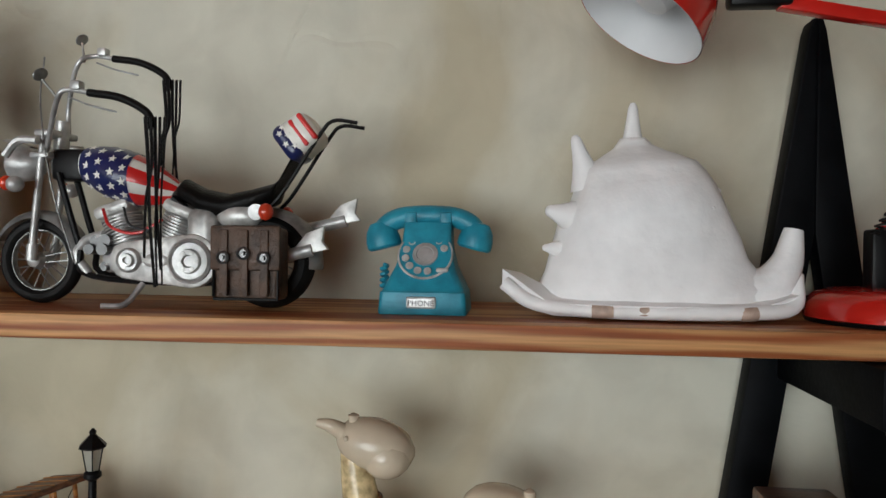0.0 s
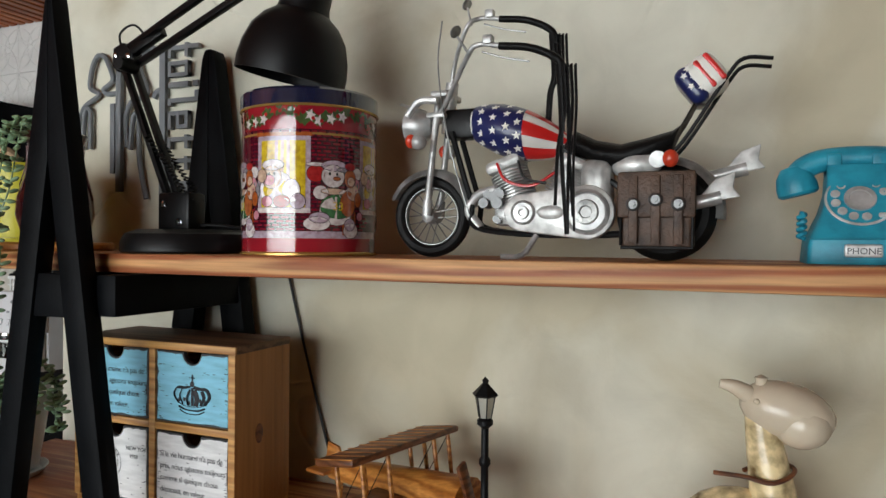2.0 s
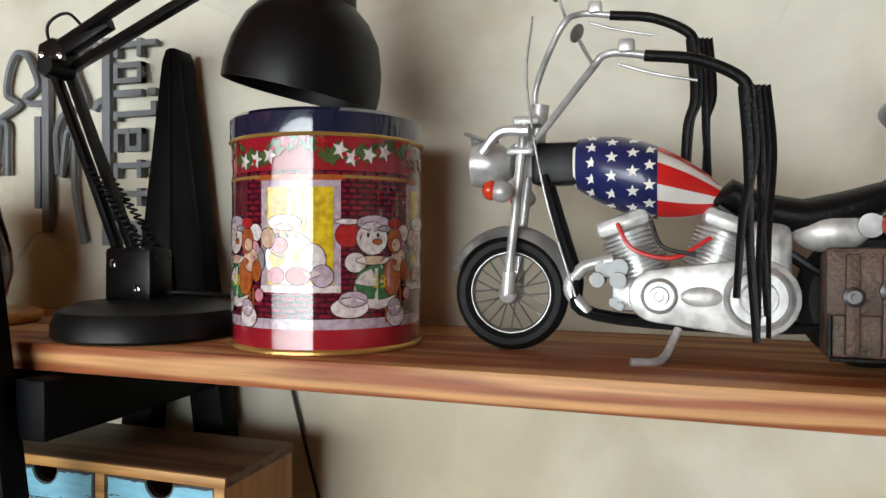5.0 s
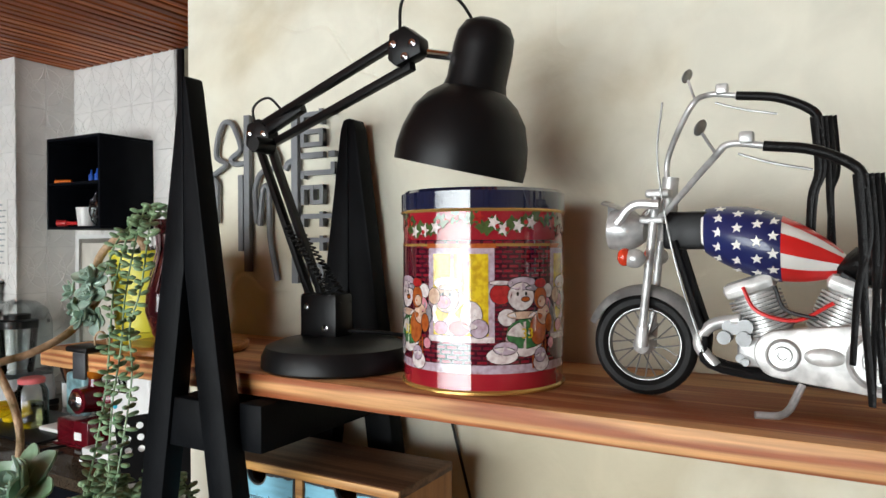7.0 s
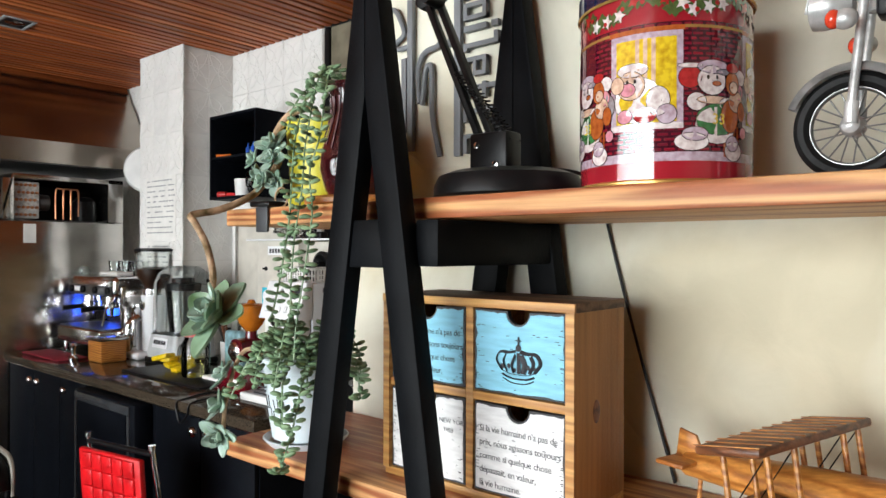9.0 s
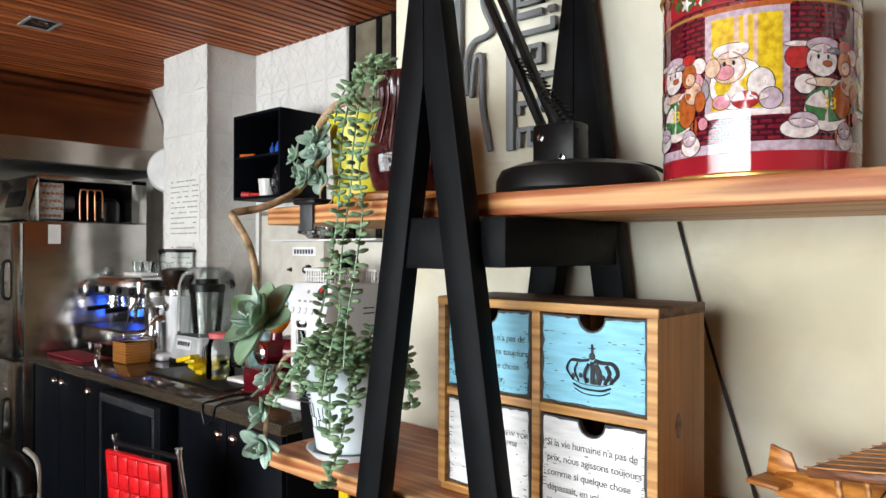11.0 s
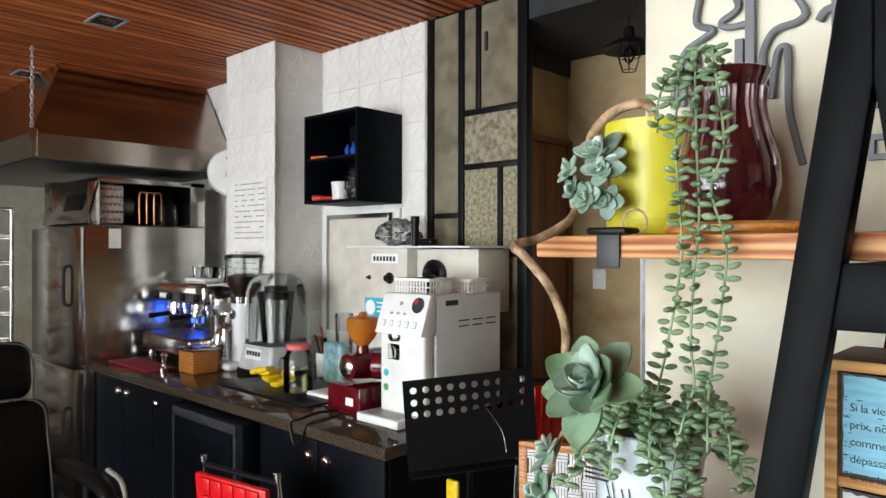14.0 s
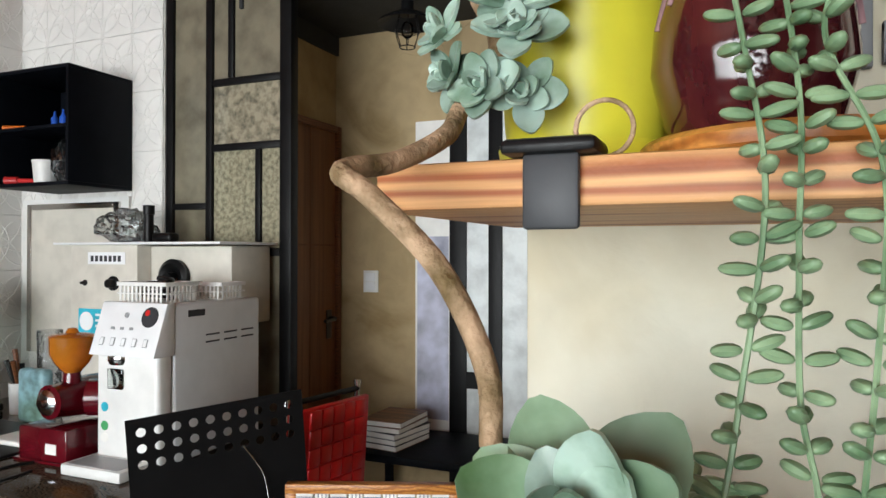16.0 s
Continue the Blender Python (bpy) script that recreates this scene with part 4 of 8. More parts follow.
hs = part("handset", tube([(PX0 - 0.050, 0.667, Z0 + 0.077), (PX0 - 0.038, 0.667, Z0 + 0.089), (PX0 - 0.018, 0.667, Z0 + 0.0945), (PX0 + 0.018, 0.667, Z0 + 0.0945), (PX0 + 0.038, 0.667, Z0 + 0.089), (PX0 + 0.050, 0.667, Z0 + 0.077)], 0.0105, 14), TURQ, ph)
for s in (-1, 1):
    part("ear_cup", lathe([(0, 0.016), (0.010, 0.014), (0.0155, 0.006), (0.0175, -0.003), (0.0175, -0.010), (0.0150, -0.0125), (0, -0.011)], (PX0 + s * 0.0475, 0.667, Z0 + 0.074), 24, None, pose(0, 0, 0, 0, s * 14, 0)), TURQ, hs)
lb = part("label_plate", box((PX0 - 0.0145, 0.6120, Z0 + 0.0065), (PX0 + 0.0135, 0.6165, Z0 + 0.0175), 0.002), WHITEMETAL, ph, "silver plate")
part("label_field", box((PX0 - 0.0115, 0.6112, Z0 + 0.0085), (PX0 + 0.0105, 0.6122, Z0 + 0.0155)), SILVER, lb)
part("lettering", words("PHONE", 0.0075, pose(PX0 - 0.0005, 0.6108, Z0 + 0.0093), 0.0002, None, 'CENTER'), INK, lb)
b = bmesh.new()
tube([(PX0 - 0.043 + 0.003 * math.cos(k * 1.6), 0.655 + 0.004 * math.sin(k * 1.6), Z0 + 0.022 + 0.0014 * k) for k in range(18)], 0.0021, 6, b, None, 3)
part("coiled_cord", b, TURQ, ph)
part("screw", disc_y((PX0, 0.628, Z0 + 0.030), [(0.0022, -0.003), (0.0022, 0.0008), (0, 0.001)], 12), DARKSTEEL, ph)

# ---- conch shell ----
def conch():
    """A helmet shell lying mouth down: a squat spiral cone with rows of blunt spines and a flared lip."""
    b = bmesh.new()
    n, cy = 56, 0.655
    # height over the shelf, left and right reach of the whorls
    levels = [(0.004, 0.004, 0.215), (0.024, 0.000, 0.222), (0.034, 0.004, 0.208), (0.048, 0.010, 0.196), (0.066, 0.015, 0.190), (0.084, 0.020, 0.182), (0.100, 0.024, 0.175),
              (0.116, 0.034, 0.167), (0.130, 0.038, 0.158), (0.140, 0.042, 0.150), (0.146, 0.050, 0.138), (0.153, 0.062, 0.122), (0.160, 0.074, 0.110), (0.168, 0.080, 0.104)]
    rows = []
    for z, x0, x1 in levels:
        mx, hx = (x0 + x1) / 2, (x1 - x0) / 2
        hy = min(0.056, hx * 0.80) + (0.004 if 0.09 < z < 0.125 else 0.0)
        row = []
        for j in range(n):
            a = 2 * math.pi * j / n
            w = 1 + 0.012 * math.sin(3 * a + 60 * z) + 0.008 * math.sin(11 * a + 25 * z)
            ca, sa = math.cos(a), math.sin(a)
            q = (abs(ca) ** 2.5 + abs(sa) ** 2.5) ** (-1 / 2.5)
            row.append(b.verts.new((mx + hx * w * ca * q, cy + hy * w * sa * q, Z0 + z + 0.010 * ca * math.sin(math.pi * min(1, z / 0.17)))))
        rows.append(row)
    for p, q in zip(rows, rows[1:]):
        for j in range(n):
            b.faces.new((p[j], p[(j + 1) % n], q[(j + 1) % n], q[j]))
    b.faces.new(rows[-1]), b.faces.new(rows[0])
    bmesh.ops.subdivide_edges(b, edges=b.edges[:], cuts=1, smooth=0.6, use_grid_fill=True)

    def spine(p, d, r, ln):
        d = Vector(d).normalized()
        p = Vector(p)
        lathe([(r * 2.0, -0.016), (r * 1.45, -0.004), (r, ln * 0.25), (r * 0.72, ln * 0.6), (r * 0.55, ln * 0.88), (r * 0.3, ln), (0, ln * 1.02)], p, 14, b, turned(d))
    spine((0.092, 0.655, Z0 + 0.162), (0.0, 0, 1), 0.0085, 0.040)
    spine((0.046, 0.640, Z0 + 0.136), (-0.30, -0.1, 0.95), 0.0095, 0.034)
    spine((0.026, 0.632, Z0 + 0.094), (-0.9, -0.15, 0.25), 0.0095, 0.017)
    spine((0.017, 0.632, Z0 + 0.062), (-0.95, -0.1, 0.1), 0.0055, 0.010)
    spine((0.142, 0.655, Z0 + 0.140), (0.75, 0.0, 0.5), 0.0055, 0.012)
    spine((0.165, 0.655, Z0 + 0.116), (0.9, 0.0, 0.3), 0.0050, 0.010)
    spine((0.152, 0.614, Z0 + 0.098), (0.6, -0.5, 0.35), 0.0050, 0.007)
    # flared lip round the mouth, curled up at the siphon end
    m = 40
    inner, outer, under = [], [], []
    for i in range(m + 1):
        t = i / m
        x = -0.030 + 0.268 * t
        lift = 0.030 * max(0, 0.16 - t) / 0.16 + 0.012 * max(0, t - 0.85) / 0.15
        yo = 0.600 - 0.030 * math.sin(math.pi * t) ** 0.8
        inner.append(b.verts.new((0.098 + (x - 0.098) * 0.86, 0.655 - 0.050 * math.sin(math.pi * t) ** 0.6, Z0 + 0.020 + lift * 0.6)))
        outer.append(b.verts.new((x, yo + 0.022, Z0 + 0.013 + lift)))
        under.append(b.verts.new((x, yo + 0.030, Z0 + 0.001 + lift * 0.8)))
    for i in range(m):
        b.faces.new((inner[i], inner[i + 1], outer[i + 1], outer[i]))
        b.faces.new((outer[i], outer[i + 1], under[i + 1], under[i]))
    # siphon horn
    tube([(0.160, 0.64, Z0 + 0.022), (0.205, 0.636, Z0 + 0.026), (0.226, 0.635, Z0 + 0.048), (0.234, 0.637, Z0 + 0.082)], 0.028, 16, b, 0.0085)
    tube([(-0.028, 0.618, Z0 + 0.030), (0.0, 0.612, Z0 + 0.012), (0.05, 0.603, Z0 + 0.0075), (0.11, 0.597, Z0 + 0.007), (0.18, 0.602, Z0 + 0.008), (0.228, 0.620, Z0 + 0.012), (0.236, 0.635, Z0 + 0.04)], 0.0068, 12, b)
    return b


sh = thing("conch_shell", (0.1, 0.655, Z0), "large bleached white conch shell with blunt spines", "shell")
cb = conch()
bmesh.ops.translate(cb, verts=cb.verts, vec=(0.007, 0, 0.002))
part("shell_body", cb, SHELL, sh, "", 70)
for x0, x1 in ((0.057, 0.075), (0.095, 0.109), (0.137, 0.155), (0.185, 0.197)):
    part("brown_band", tube([(x0, 0.5975 + abs(x0 - 0.11) * 0.05, Z0 + 0.0092), ((x0 + x1) / 2, 0.5965 + abs(x0 - 0.11) * 0.05, Z0 + 0.0092), (x1, 0.5975 + abs(x1 - 0.11) * 0.05, Z0 + 0.0095)], 0.0066, 10), SHELLBROWN, sh, "faded brown band")

# ---- printed biscuit tin ----
TX, TY, TR, TZ0, TZ1 = -0.661, 0.648, 0.0775, Z0, Z0 + 0.164
tin = thing("biscuit_tin", (TX, TY, Z0), "round red printed biscuit tin with a navy lid", "tin")
BRICK = mat("printed_brick", (0.16, 0.012, 0.02), 0.22, coat=0.5, bump=0.0)
n_, l_ = BRICK.node_tree.nodes, BRICK.node_tree.links
bt, tc, mpn = n_.new("ShaderNodeTexBrick"), n_.new("ShaderNodeUVMap"), n_.new("ShaderNodeMapping")
bt.inputs["Color1"].default_value, bt.inputs["Color2"].default_value, bt.inputs["Mortar"].default_value = (0.20, 0.012, 0.022, 1), (0.11, 0.008, 0.02, 1), (0.05, 0.004, 0.012, 1)
bt.inputs["Scale"].default_value, bt.inputs["Mortar Size"].default_value = 1.0, 0.06
l_.new(tc.outputs[0], bt.inputs[0]), l_.new(bt.outputs[0], n_["Principled BSDF"].inputs["Base Color"])
TINRED = mat("printed_red", (0.30, 0.012, 0.022), 0.2, coat=0.5, bump=0.0)
TINLID = mat("printed_navy", (0.012, 0.014, 0.04), 0.2, coat=0.6, bump=0.0)
GOLD = mat("gold_line", (0.62, 0.36, 0.10), 0.25, 0.6, bump=0.0)


def printed(name, color):
    return mat(name, color, 0.22, coat=0.5, bump=0.0, var=0.1, scale=190, tint=(color[0] * 0.68, color[1] * 0.56, color[2] * 0.56))


PR = {k: printed("print_" + k, c) for k, c in dict(white=(0.66, 0.60, 0.58), cream=(0.60, 0.42, 0.30), yellow=(0.62, 0.44, 0.02), lilac=(0.45, 0.36, 0.42), green=(0.04, 0.16, 0.05), orange=(0.36, 0.09, 0.02),
      red=(0.36, 0.02, 0.02), leaf=(0.06, 0.10, 0.03), black=(0.02, 0.015, 0.015), grey=(0.25, 0.24, 0.26), pink=(0.60, 0.25, 0.30)).items()}
for m_ in [BRICK, TINRED, TINLID] + list(PR.values()):
    p_ = m_.node_tree.nodes["Principled BSDF"]
    r_ = p_.inputs["Roughness"].links[0].from_node
    r_.inputs["To Min"].default_value, r_.inputs["To Max"].default_value = 0.06, 0.10
    p_.inputs["Coat Weight"].default_value, p_.inputs["Coat Roughness"].default_value = 1.0, 0.025
    p_.inputs["Coat IOR"].default_value = 1.6
TURN0 = -51.0


def on_tin(u, v, lift):
    """A place on the tin: u degrees round from its front, v from 0 (foot) to 1 (under the lid)."""
    a = radians(TURN0 + u)
    return (TX + (TR + lift) * math.cos(a), TY + (TR + lift) * math.sin(a), TZ0 + v * (TZ1 - TZ0))


def tin_patch(u0, u1, v0, v1, lift, m, parent, name, n=None):
    b = bmesh.new()
    n = n or max(2, int((u1 - u0) / 5))
    lo = [b.verts.new(on_tin(u0 + (u1 - u0) * i / n, v0, lift)) for i in range(n + 1)]
    hi = [b.verts.new(on_tin(u0 + (u1 - u0) * i / n, v1, lift)) for i in range(n + 1)]
    for i in range(n):
        b.faces.new((lo[i], lo[i + 1], hi[i + 1], hi[i]))
    return part(name, b, m, parent)


def tin_blob(u, v, ru, rv, lift, m, parent, name, tilt=0.0, pts=16, star=0.0):
    b = bmesh.new()
    c = b.verts.new(on_tin(u, v, lift))
    ring = []
    for i in range(pts):
        a = 2 * math.pi * i / pts
        r = 1 - (star if i % 2 else 0)
        du, dv = ru * r * math.cos(a), rv * r * math.sin(a)
        du, dv = du * math.cos(tilt) - dv * math.sin(tilt) * 100, dv * math.cos(tilt) + du * math.sin(tilt) / 100
        ring.append(b.verts.new(on_tin(u + du, v + dv, lift)))
    for i in range(pts):
        b.faces.new((c, ring[i], ring[(i + 1) % pts]))
    return part(name, b, m, parent)


body = part("tin_body", lathe([(0, TZ0 + 0.0005), (TR + 0.001, TZ0 + 0.0005), (TR + 0.001, TZ0 + 0.003), (TR, TZ0 + 0.004), (TR, TZ1 + 0.004), (0, TZ1 + 0.004)], (TX, TY, 0), 72), TINRED, tin)
part("foot_rim", lathe([(TR, TZ0 + 0.0045), (TR + 0.002, TZ0 + 0.003), (TR + 0.002, TZ0 + 0.001), (TR, TZ0 + 0.0002)], (TX, TY, 0), 72), GOLD, tin, "gold foot rim")
lid = part("lid", lathe([(TR, TZ1 - 0.0005), (TR + 0.0022, TZ1), (TR + 0.0022, TZ1 + 0.0165), (TR - 0.001, TZ1 + 0.0195), (TR - 0.004, TZ1 + 0.018), (0, TZ1 + 0.017)], (TX, TY, 0), 72), TINLID, tin, "navy lid")
part("lid_bead", lathe([(TR + 0.002, TZ1 + 0.001), (TR + 0.0032, TZ1 - 0.0005), (TR + 0.002, TZ1 - 0.002), (TR, TZ1 - 0.001)], (TX, TY, 0), 72), GOLD, lid)
b = bmesh.new()
uv = b.loops.layers.uv.new("brick")
nn = 72
lo = [b.verts.new(on_tin(i * 5, 0.165, 0.0003)) for i in range(nn + 1)]
hi = [b.verts.new(on_tin(i * 5, 0.835, 0.0003)) for i in range(nn + 1)]
for i in range(nn):
    f = b.faces.new((lo[i], lo[i + 1], hi[i + 1], hi[i]))
    for lp, (uu, vv) in zip(f.loops, ((i, 0), (i + 1, 0), (i + 1, 1), (i, 1))):
        lp[uv].uv = (uu * 0.31, vv * 6.5)
part("brick_print", b, BRICK, body, "printed dark red brickwork")
tin_patch(0, 360, 0.118, 0.165, 0.0004, PR["lilac"], body, "pavement_print", 72)
tin_patch(0, 360, 0.800, 0.815, 0.0006, GOLD, body, "gold_line", 72)
FIGURES = ((15, 0.44, 15, 0.12, "white"), (11, 0.52, 9, 0.075, "cream"), (12, 0.60, 10, 0.035, "white"), (9, 0.50, 5, 0.035, "pink"), (28, 0.43, 7, 0.075, "white"), (33, 0.36, 6, 0.05, "lilac"), (20, 0.36, 7, 0.04, "red"), (7, 0.36, 5, 0.035, "pink"),
           (47, 0.545, 7, 0.055, "red"), (47, 0.605, 7.5, 0.012, "white"), (51, 0.42, 6, 0.045, "white"), (73, 0.41, 7, 0.035, "white"), (64, 0.30, 14, 0.095, "white"), (65, 0.33, 14.5, 0.080, "green"), (62, 0.43, 11, 0.020, "cream"), (61, 0.53, 9.5, 0.075, "white"),
           (62, 0.60, 10.5, 0.035, "lilac"), (70, 0.575, 6, 0.014, "grey"), (64, 0.515, 3, 0.012, "orange"), (48, 0.215, 10.5, 0.045, "white"), (50, 0.255, 8, 0.035, "lilac"), (77, 0.17, 7, 0.050, "white"), (76, 0.21, 5, 0.04, "lilac"), (83, 0.555, 5, 0.04, "white"),
           (84, 0.43, 6, 0.065, "grey"), (82, 0.48, 4, 0.04, "pink"), (92, 0.53, 4.5, 0.045, "cream"),
           (-16, 0.35, 7, 0.085, "orange"), (-11, 0.43, 6, 0.055, "cream"), (-14, 0.52, 5.5, 0.060, "orange"), (-13, 0.50, 3.5, 0.03, "cream"), (-14, 0.60, 5, 0.025, "red"), (-6, 0.38, 3.5, 0.05, "orange"), (-4, 0.27, 3, 0.03, "pink"))
for k in range(4):
    wu = -48 + k * 90
    tin_patch(wu - 3, wu + 43, 0.285, 0.790, 0.0005, PR["lilac"], body, "window_print")
    tin_patch(wu - 4, wu + 44, 0.790, 0.815, 0.0009, PR["orange"], body, "lintel_print")
    tin_patch(wu + 1, wu + 39, 0.32, 0.760, 0.0007, PR["yellow"], body, "pane_print")
    for c in range(3):
        tin_patch(wu + 14 + c * 5, wu + 16.5 + c * 5, 0.50, 0.760, 0.0008, PR["cream"], body, "curtain_print", 2)
    tin_patch(wu - 3, wu + 43, 0.285, 0.315, 0.0009, PR["white"], body, "sill_print")
    # plain round figures at the window and on the pavement
    for i, (u, v, ru, rv, col) in enumerate(FIGURES):
        on = 0.0010 + 0.00002 * i
        tin_blob(wu + u, v, ru + 0.4, rv + 0.0035, on, PR["black"], body, "figure_outline")
        tin_blob(wu + u, v, ru, rv, on + 0.00001, PR[col], body, "figure_print")
    for u, v in ((58, 0.545), (64, 0.545), (9, 0.54), (14, 0.54)):
        tin_blob(wu + u, v, 0.9, 0.012, 0.0019, PR["black"], body, "eye_print", 0, 8)
    part("print_number", words("33", 0.013, Matrix.Translation(on_tin(wu + 65, 0.305, 0.0022)) @ pose(0, 0, 0, 0, 0, TURN0 + wu + 65 + 90), 0.0001, None, 'CENTER'), PR["yellow"], body)
    for du in (-20, -17, -12, -9):
        tin_patch(wu + du - 0.8, wu + du + 0.8, 0.14, 0.30, 0.0010, PR["orange"], body, "deer_print", 2)
random.seed(11)
for k in range(110):
    u = k * 360 / 110
    v = 0.93 - 0.035 * math.cos(math.radians(u * 6)) + random.uniform(-0.03, 0.03)
    tin_blob(u, v, 5.0, 0.040, 0.0006 + 0.0001 * (k % 3), PR["leaf"], body, "garland_leaf", 0, 8, 0.4)
    if k % 3 == 0:
        tin_blob(u + 1, v, 4.6, 0.044, 0.0012, PR["red" if (k // 9) % 2 else "white"], body, "garland_flower", 0, 10, 0.55)
    if k % 4 == 1:
        tin_blob(u, v - 0.01, 1.5, 0.013, 0.0013, PR["red"], body, "berry")

# ---- black desk lamp ----
dl = thing("desk_lamp", (-0.835, 0.640, Z0), "black jointed architect desk lamp with a bell shade", "lamp")
part("base", lathe([(0, Z0 + 0.0004), (0.080, Z0 + 0.0004), (0.0825, Z0 + 0.003), (0.082, Z0 + 0.014), (0.077, Z0 + 0.024), (0.062, Z0 + 0.0295), (0, Z0 + 0.031)], (-0.835, 0.640, 0), 56), BLACK, dl)
J1, J2, J3 = Vector((-0.862, 0.655, Z0 + 0.050)), Vector((-0.974, 0.672, 1.834)), Vector((-0.714, 0.600, 1.888))
b = box((-0.890, 0.640, Z0 + 0.026), (-0.838, 0.672, Z0 + 0.078), 0.004)
lathe([(0.012, 0), (0.012, 0.01)], (-0.862, 0.655, Z0 + 0.026), 12, b)
part("base_bracket", b, BLACK, dl)
off = Vector((0.018, 0, -0.012))


def bar_between(p, q, w):
    d = q - p
    m = Matrix.Translation(p) @ turned(d)
    return box((-w, -w, 0), (w, w, d.length), 0.001, None, m)


for k, o in enumerate((Vector((-0.010, -0.006, 0.004)), Vector((0.012, -0.006, -0.006)))):
    part("lower_arm", bar_between(J1 + o, J2 + o, 0.0042), BLACK, dl)
    part("upper_arm", bar_between(J2 + Vector((0.004 + 0.012 * k, -0.004, 0.014 - 0.026 * k)), J3 + Vector((-0.006 + 0.010 * k, -0.002, 0.010 - 0.028 * k)), 0.0042), BLACK, dl)
for name, j, s in (("elbow", J2, 0.020), ("head_joint", J3, 0.019)):
    e = part(name, sheet([(j.x - s, j.z - s * 0.6), (j.x - s * 0.5, j.z - s), (j.x + s, j.z - s * 0.5), (j.x + s * 0.9, j.z + s * 0.3), (j.x, j.z + s), (j.x - s * 0.9, j.z + s * 0.7)], 0.018, Matrix.Translation((0, j.y - 0.012, 0)), None, 0.002), BLACK, dl)
    for dx, dz in ((-0.6, 0.1), (0.1, -0.6), (0.55, 0.0)):
        part("screw", disc_y((j.x + dx * s, j.y - 0.012, j.z + dz * s), [(0.0038, 0), (0.0038, 0.002), (0.0015, 0.003), (0, 0.002)], 12), CHROME, e)
for dx, dz in ((-0.878, Z0 + 0.063), (-0.852, Z0 + 0.040)):
    part("screw", disc_y((dx, 0.640, dz), [(0.004, 0), (0.004, 0.002), (0, 0.003)], 12), CHROME, dl)
b = bmesh.new()
for s in (-1, 1):
    p, q = J1 + Vector((0.022, s * 0.010, 0.018)), J1 + Vector((-0.052, s * 0.010, 0.105))
    tube([p + (q - p) * t / 120 + Vector((0.004 * math.cos(t * 0.9), 0.004 * math.sin(t * 0.9), 0)) for t in range(121)], 0.0011, 5, b, None, 0)
part("spring", b, BLACKSTEEL, dl)
part("spring_tube", bar_between(J2 + Vector((0.02, -0.012, 0.004)), J2 + Vector((0.075, -0.014, 0.026)), 0.0055), BLACK, dl)
part("knob", rod(J2 + Vector((0.02, -0.01, -0.016)), J2 + Vector((0.02, -0.038, -0.016)), 0.010, 0.009, 10), BLACK, dl)
SC = Vector((-0.648, 0.632, 1.902))
shade = part("shade", lathe([(0, -0.012), (0.012, -0.011), (0.022, -0.006), (0.0275, 0.004), (0.029, 0.018), (0.029, 0.048), (0.031, 0.056), (0.044, 0.066), (0.055, 0.081), (0.0620, 0.102), (0.0645, 0.120), (0.0640, 0.134), (0.0628, 0.134), (0.0630, 0.119), (0.0600, 0.103), (0.053, 0.083), (0.042, 0.068), (0.028, 0.058), (0.026, 0.050), (0.026, 0.01)], SC, 48, None, turned(Vector((-0.24, 0.0, -1.0)))), BLACK, dl)
part("swivel", rod(J3 + Vector((0.012, 0, -0.006)), SC + Vector((-0.026, -0.004, -0.022)), 0.0048), CHROME, dl)
part("lamp_cable", tube([J3 + Vector((-0.012, 0, 0.014)), J3 + Vector((-0.008, 0, 0.048)), J3 + Vector((0.022, 0.004, 0.060)), J3 + Vector((0.048, 0.01, 0.040)), SC + Vector((-0.012, 0, 0.008))], 0.0016, 8), BLACK, dl)
part("elbow_cable", tube([J2 + Vector((-0.012, 0, 0.008)), J2 + Vector((-0.018, 0, 0.036)), J2 + Vector((0.008, 0, 0.046)), J2 + Vector((0.034, 0, 0.024))], 0.0016, 8), BLACK, dl)
part("mains_cable", tube([(-0.865, 0.66, Z0 + 0.034), (-0.82, 0.668, Z0 + 0.036), (-0.775, 0.70, Z0 + 0.028), (-0.775, 0.765, Z0 + 0.006), (-0.785, 0.7845, Z0 + 0.0025)], 0.0022, 8), BLACK, dl)
solo("hanging_cable", tube([(-0.789, 0.785, SH_B - 0.001), (-0.770, 0.785, 1.47), (-0.738, 0.784, 1.36), (-0.712, 0.783, 1.275), (-0.703, 0.782, LOW_T + 0.003)], 0.0018, 8), BLACK, "black mains cable hanging against the plaster", "cable")

# ---- red desk lamp by the shell ----
rl = thing("red_desk_lamp", (0.332, 0.640, Z0), "glossy red jointed desk lamp with a white-lined shade", "lamp")
part("base", lathe([(0, Z0 + 0.0004), (0.074, Z0 + 0.0004), (0.076, Z0 + 0.004)], (0.332, 0.64, 0), 48), BLACK, rl)
part("base_cover", lathe([(0.0755, Z0 + 0.0045), (0.075, Z0 + 0.016), (0.068, Z0 + 0.026), (0.052, Z0 + 0.031), (0, Z0 + 0.033)], (0.332, 0.64, 0), 48), REDPAINT, rl)
part("base_bracket", box((0.307, 0.632, Z0 + 0.028), (0.339, 0.652, Z0 + 0.085), 0.003), BLACK, rl)
A0, A1, A2 = Vector((0.317, 0.64, Z0 + 0.08)), Vector((0.477, 0.645, 1.812)), Vector((0.212, 0.628, 1.854))
part("lower_arm", bar_between(A0, A1, 0.0055), REDPAINT, rl)
b = bmesh.new()
p, q = A0 + Vector((-0.01, -0.012, 0.0)), A0 + Vector((0.05, -0.012, 0.085))
tube([p + (q - p) * t / 100 + Vector((0.005 * math.cos(t), 0.005 * math.sin(t), 0)) for t in range(101)], 0.0012, 5, b, None, 0)
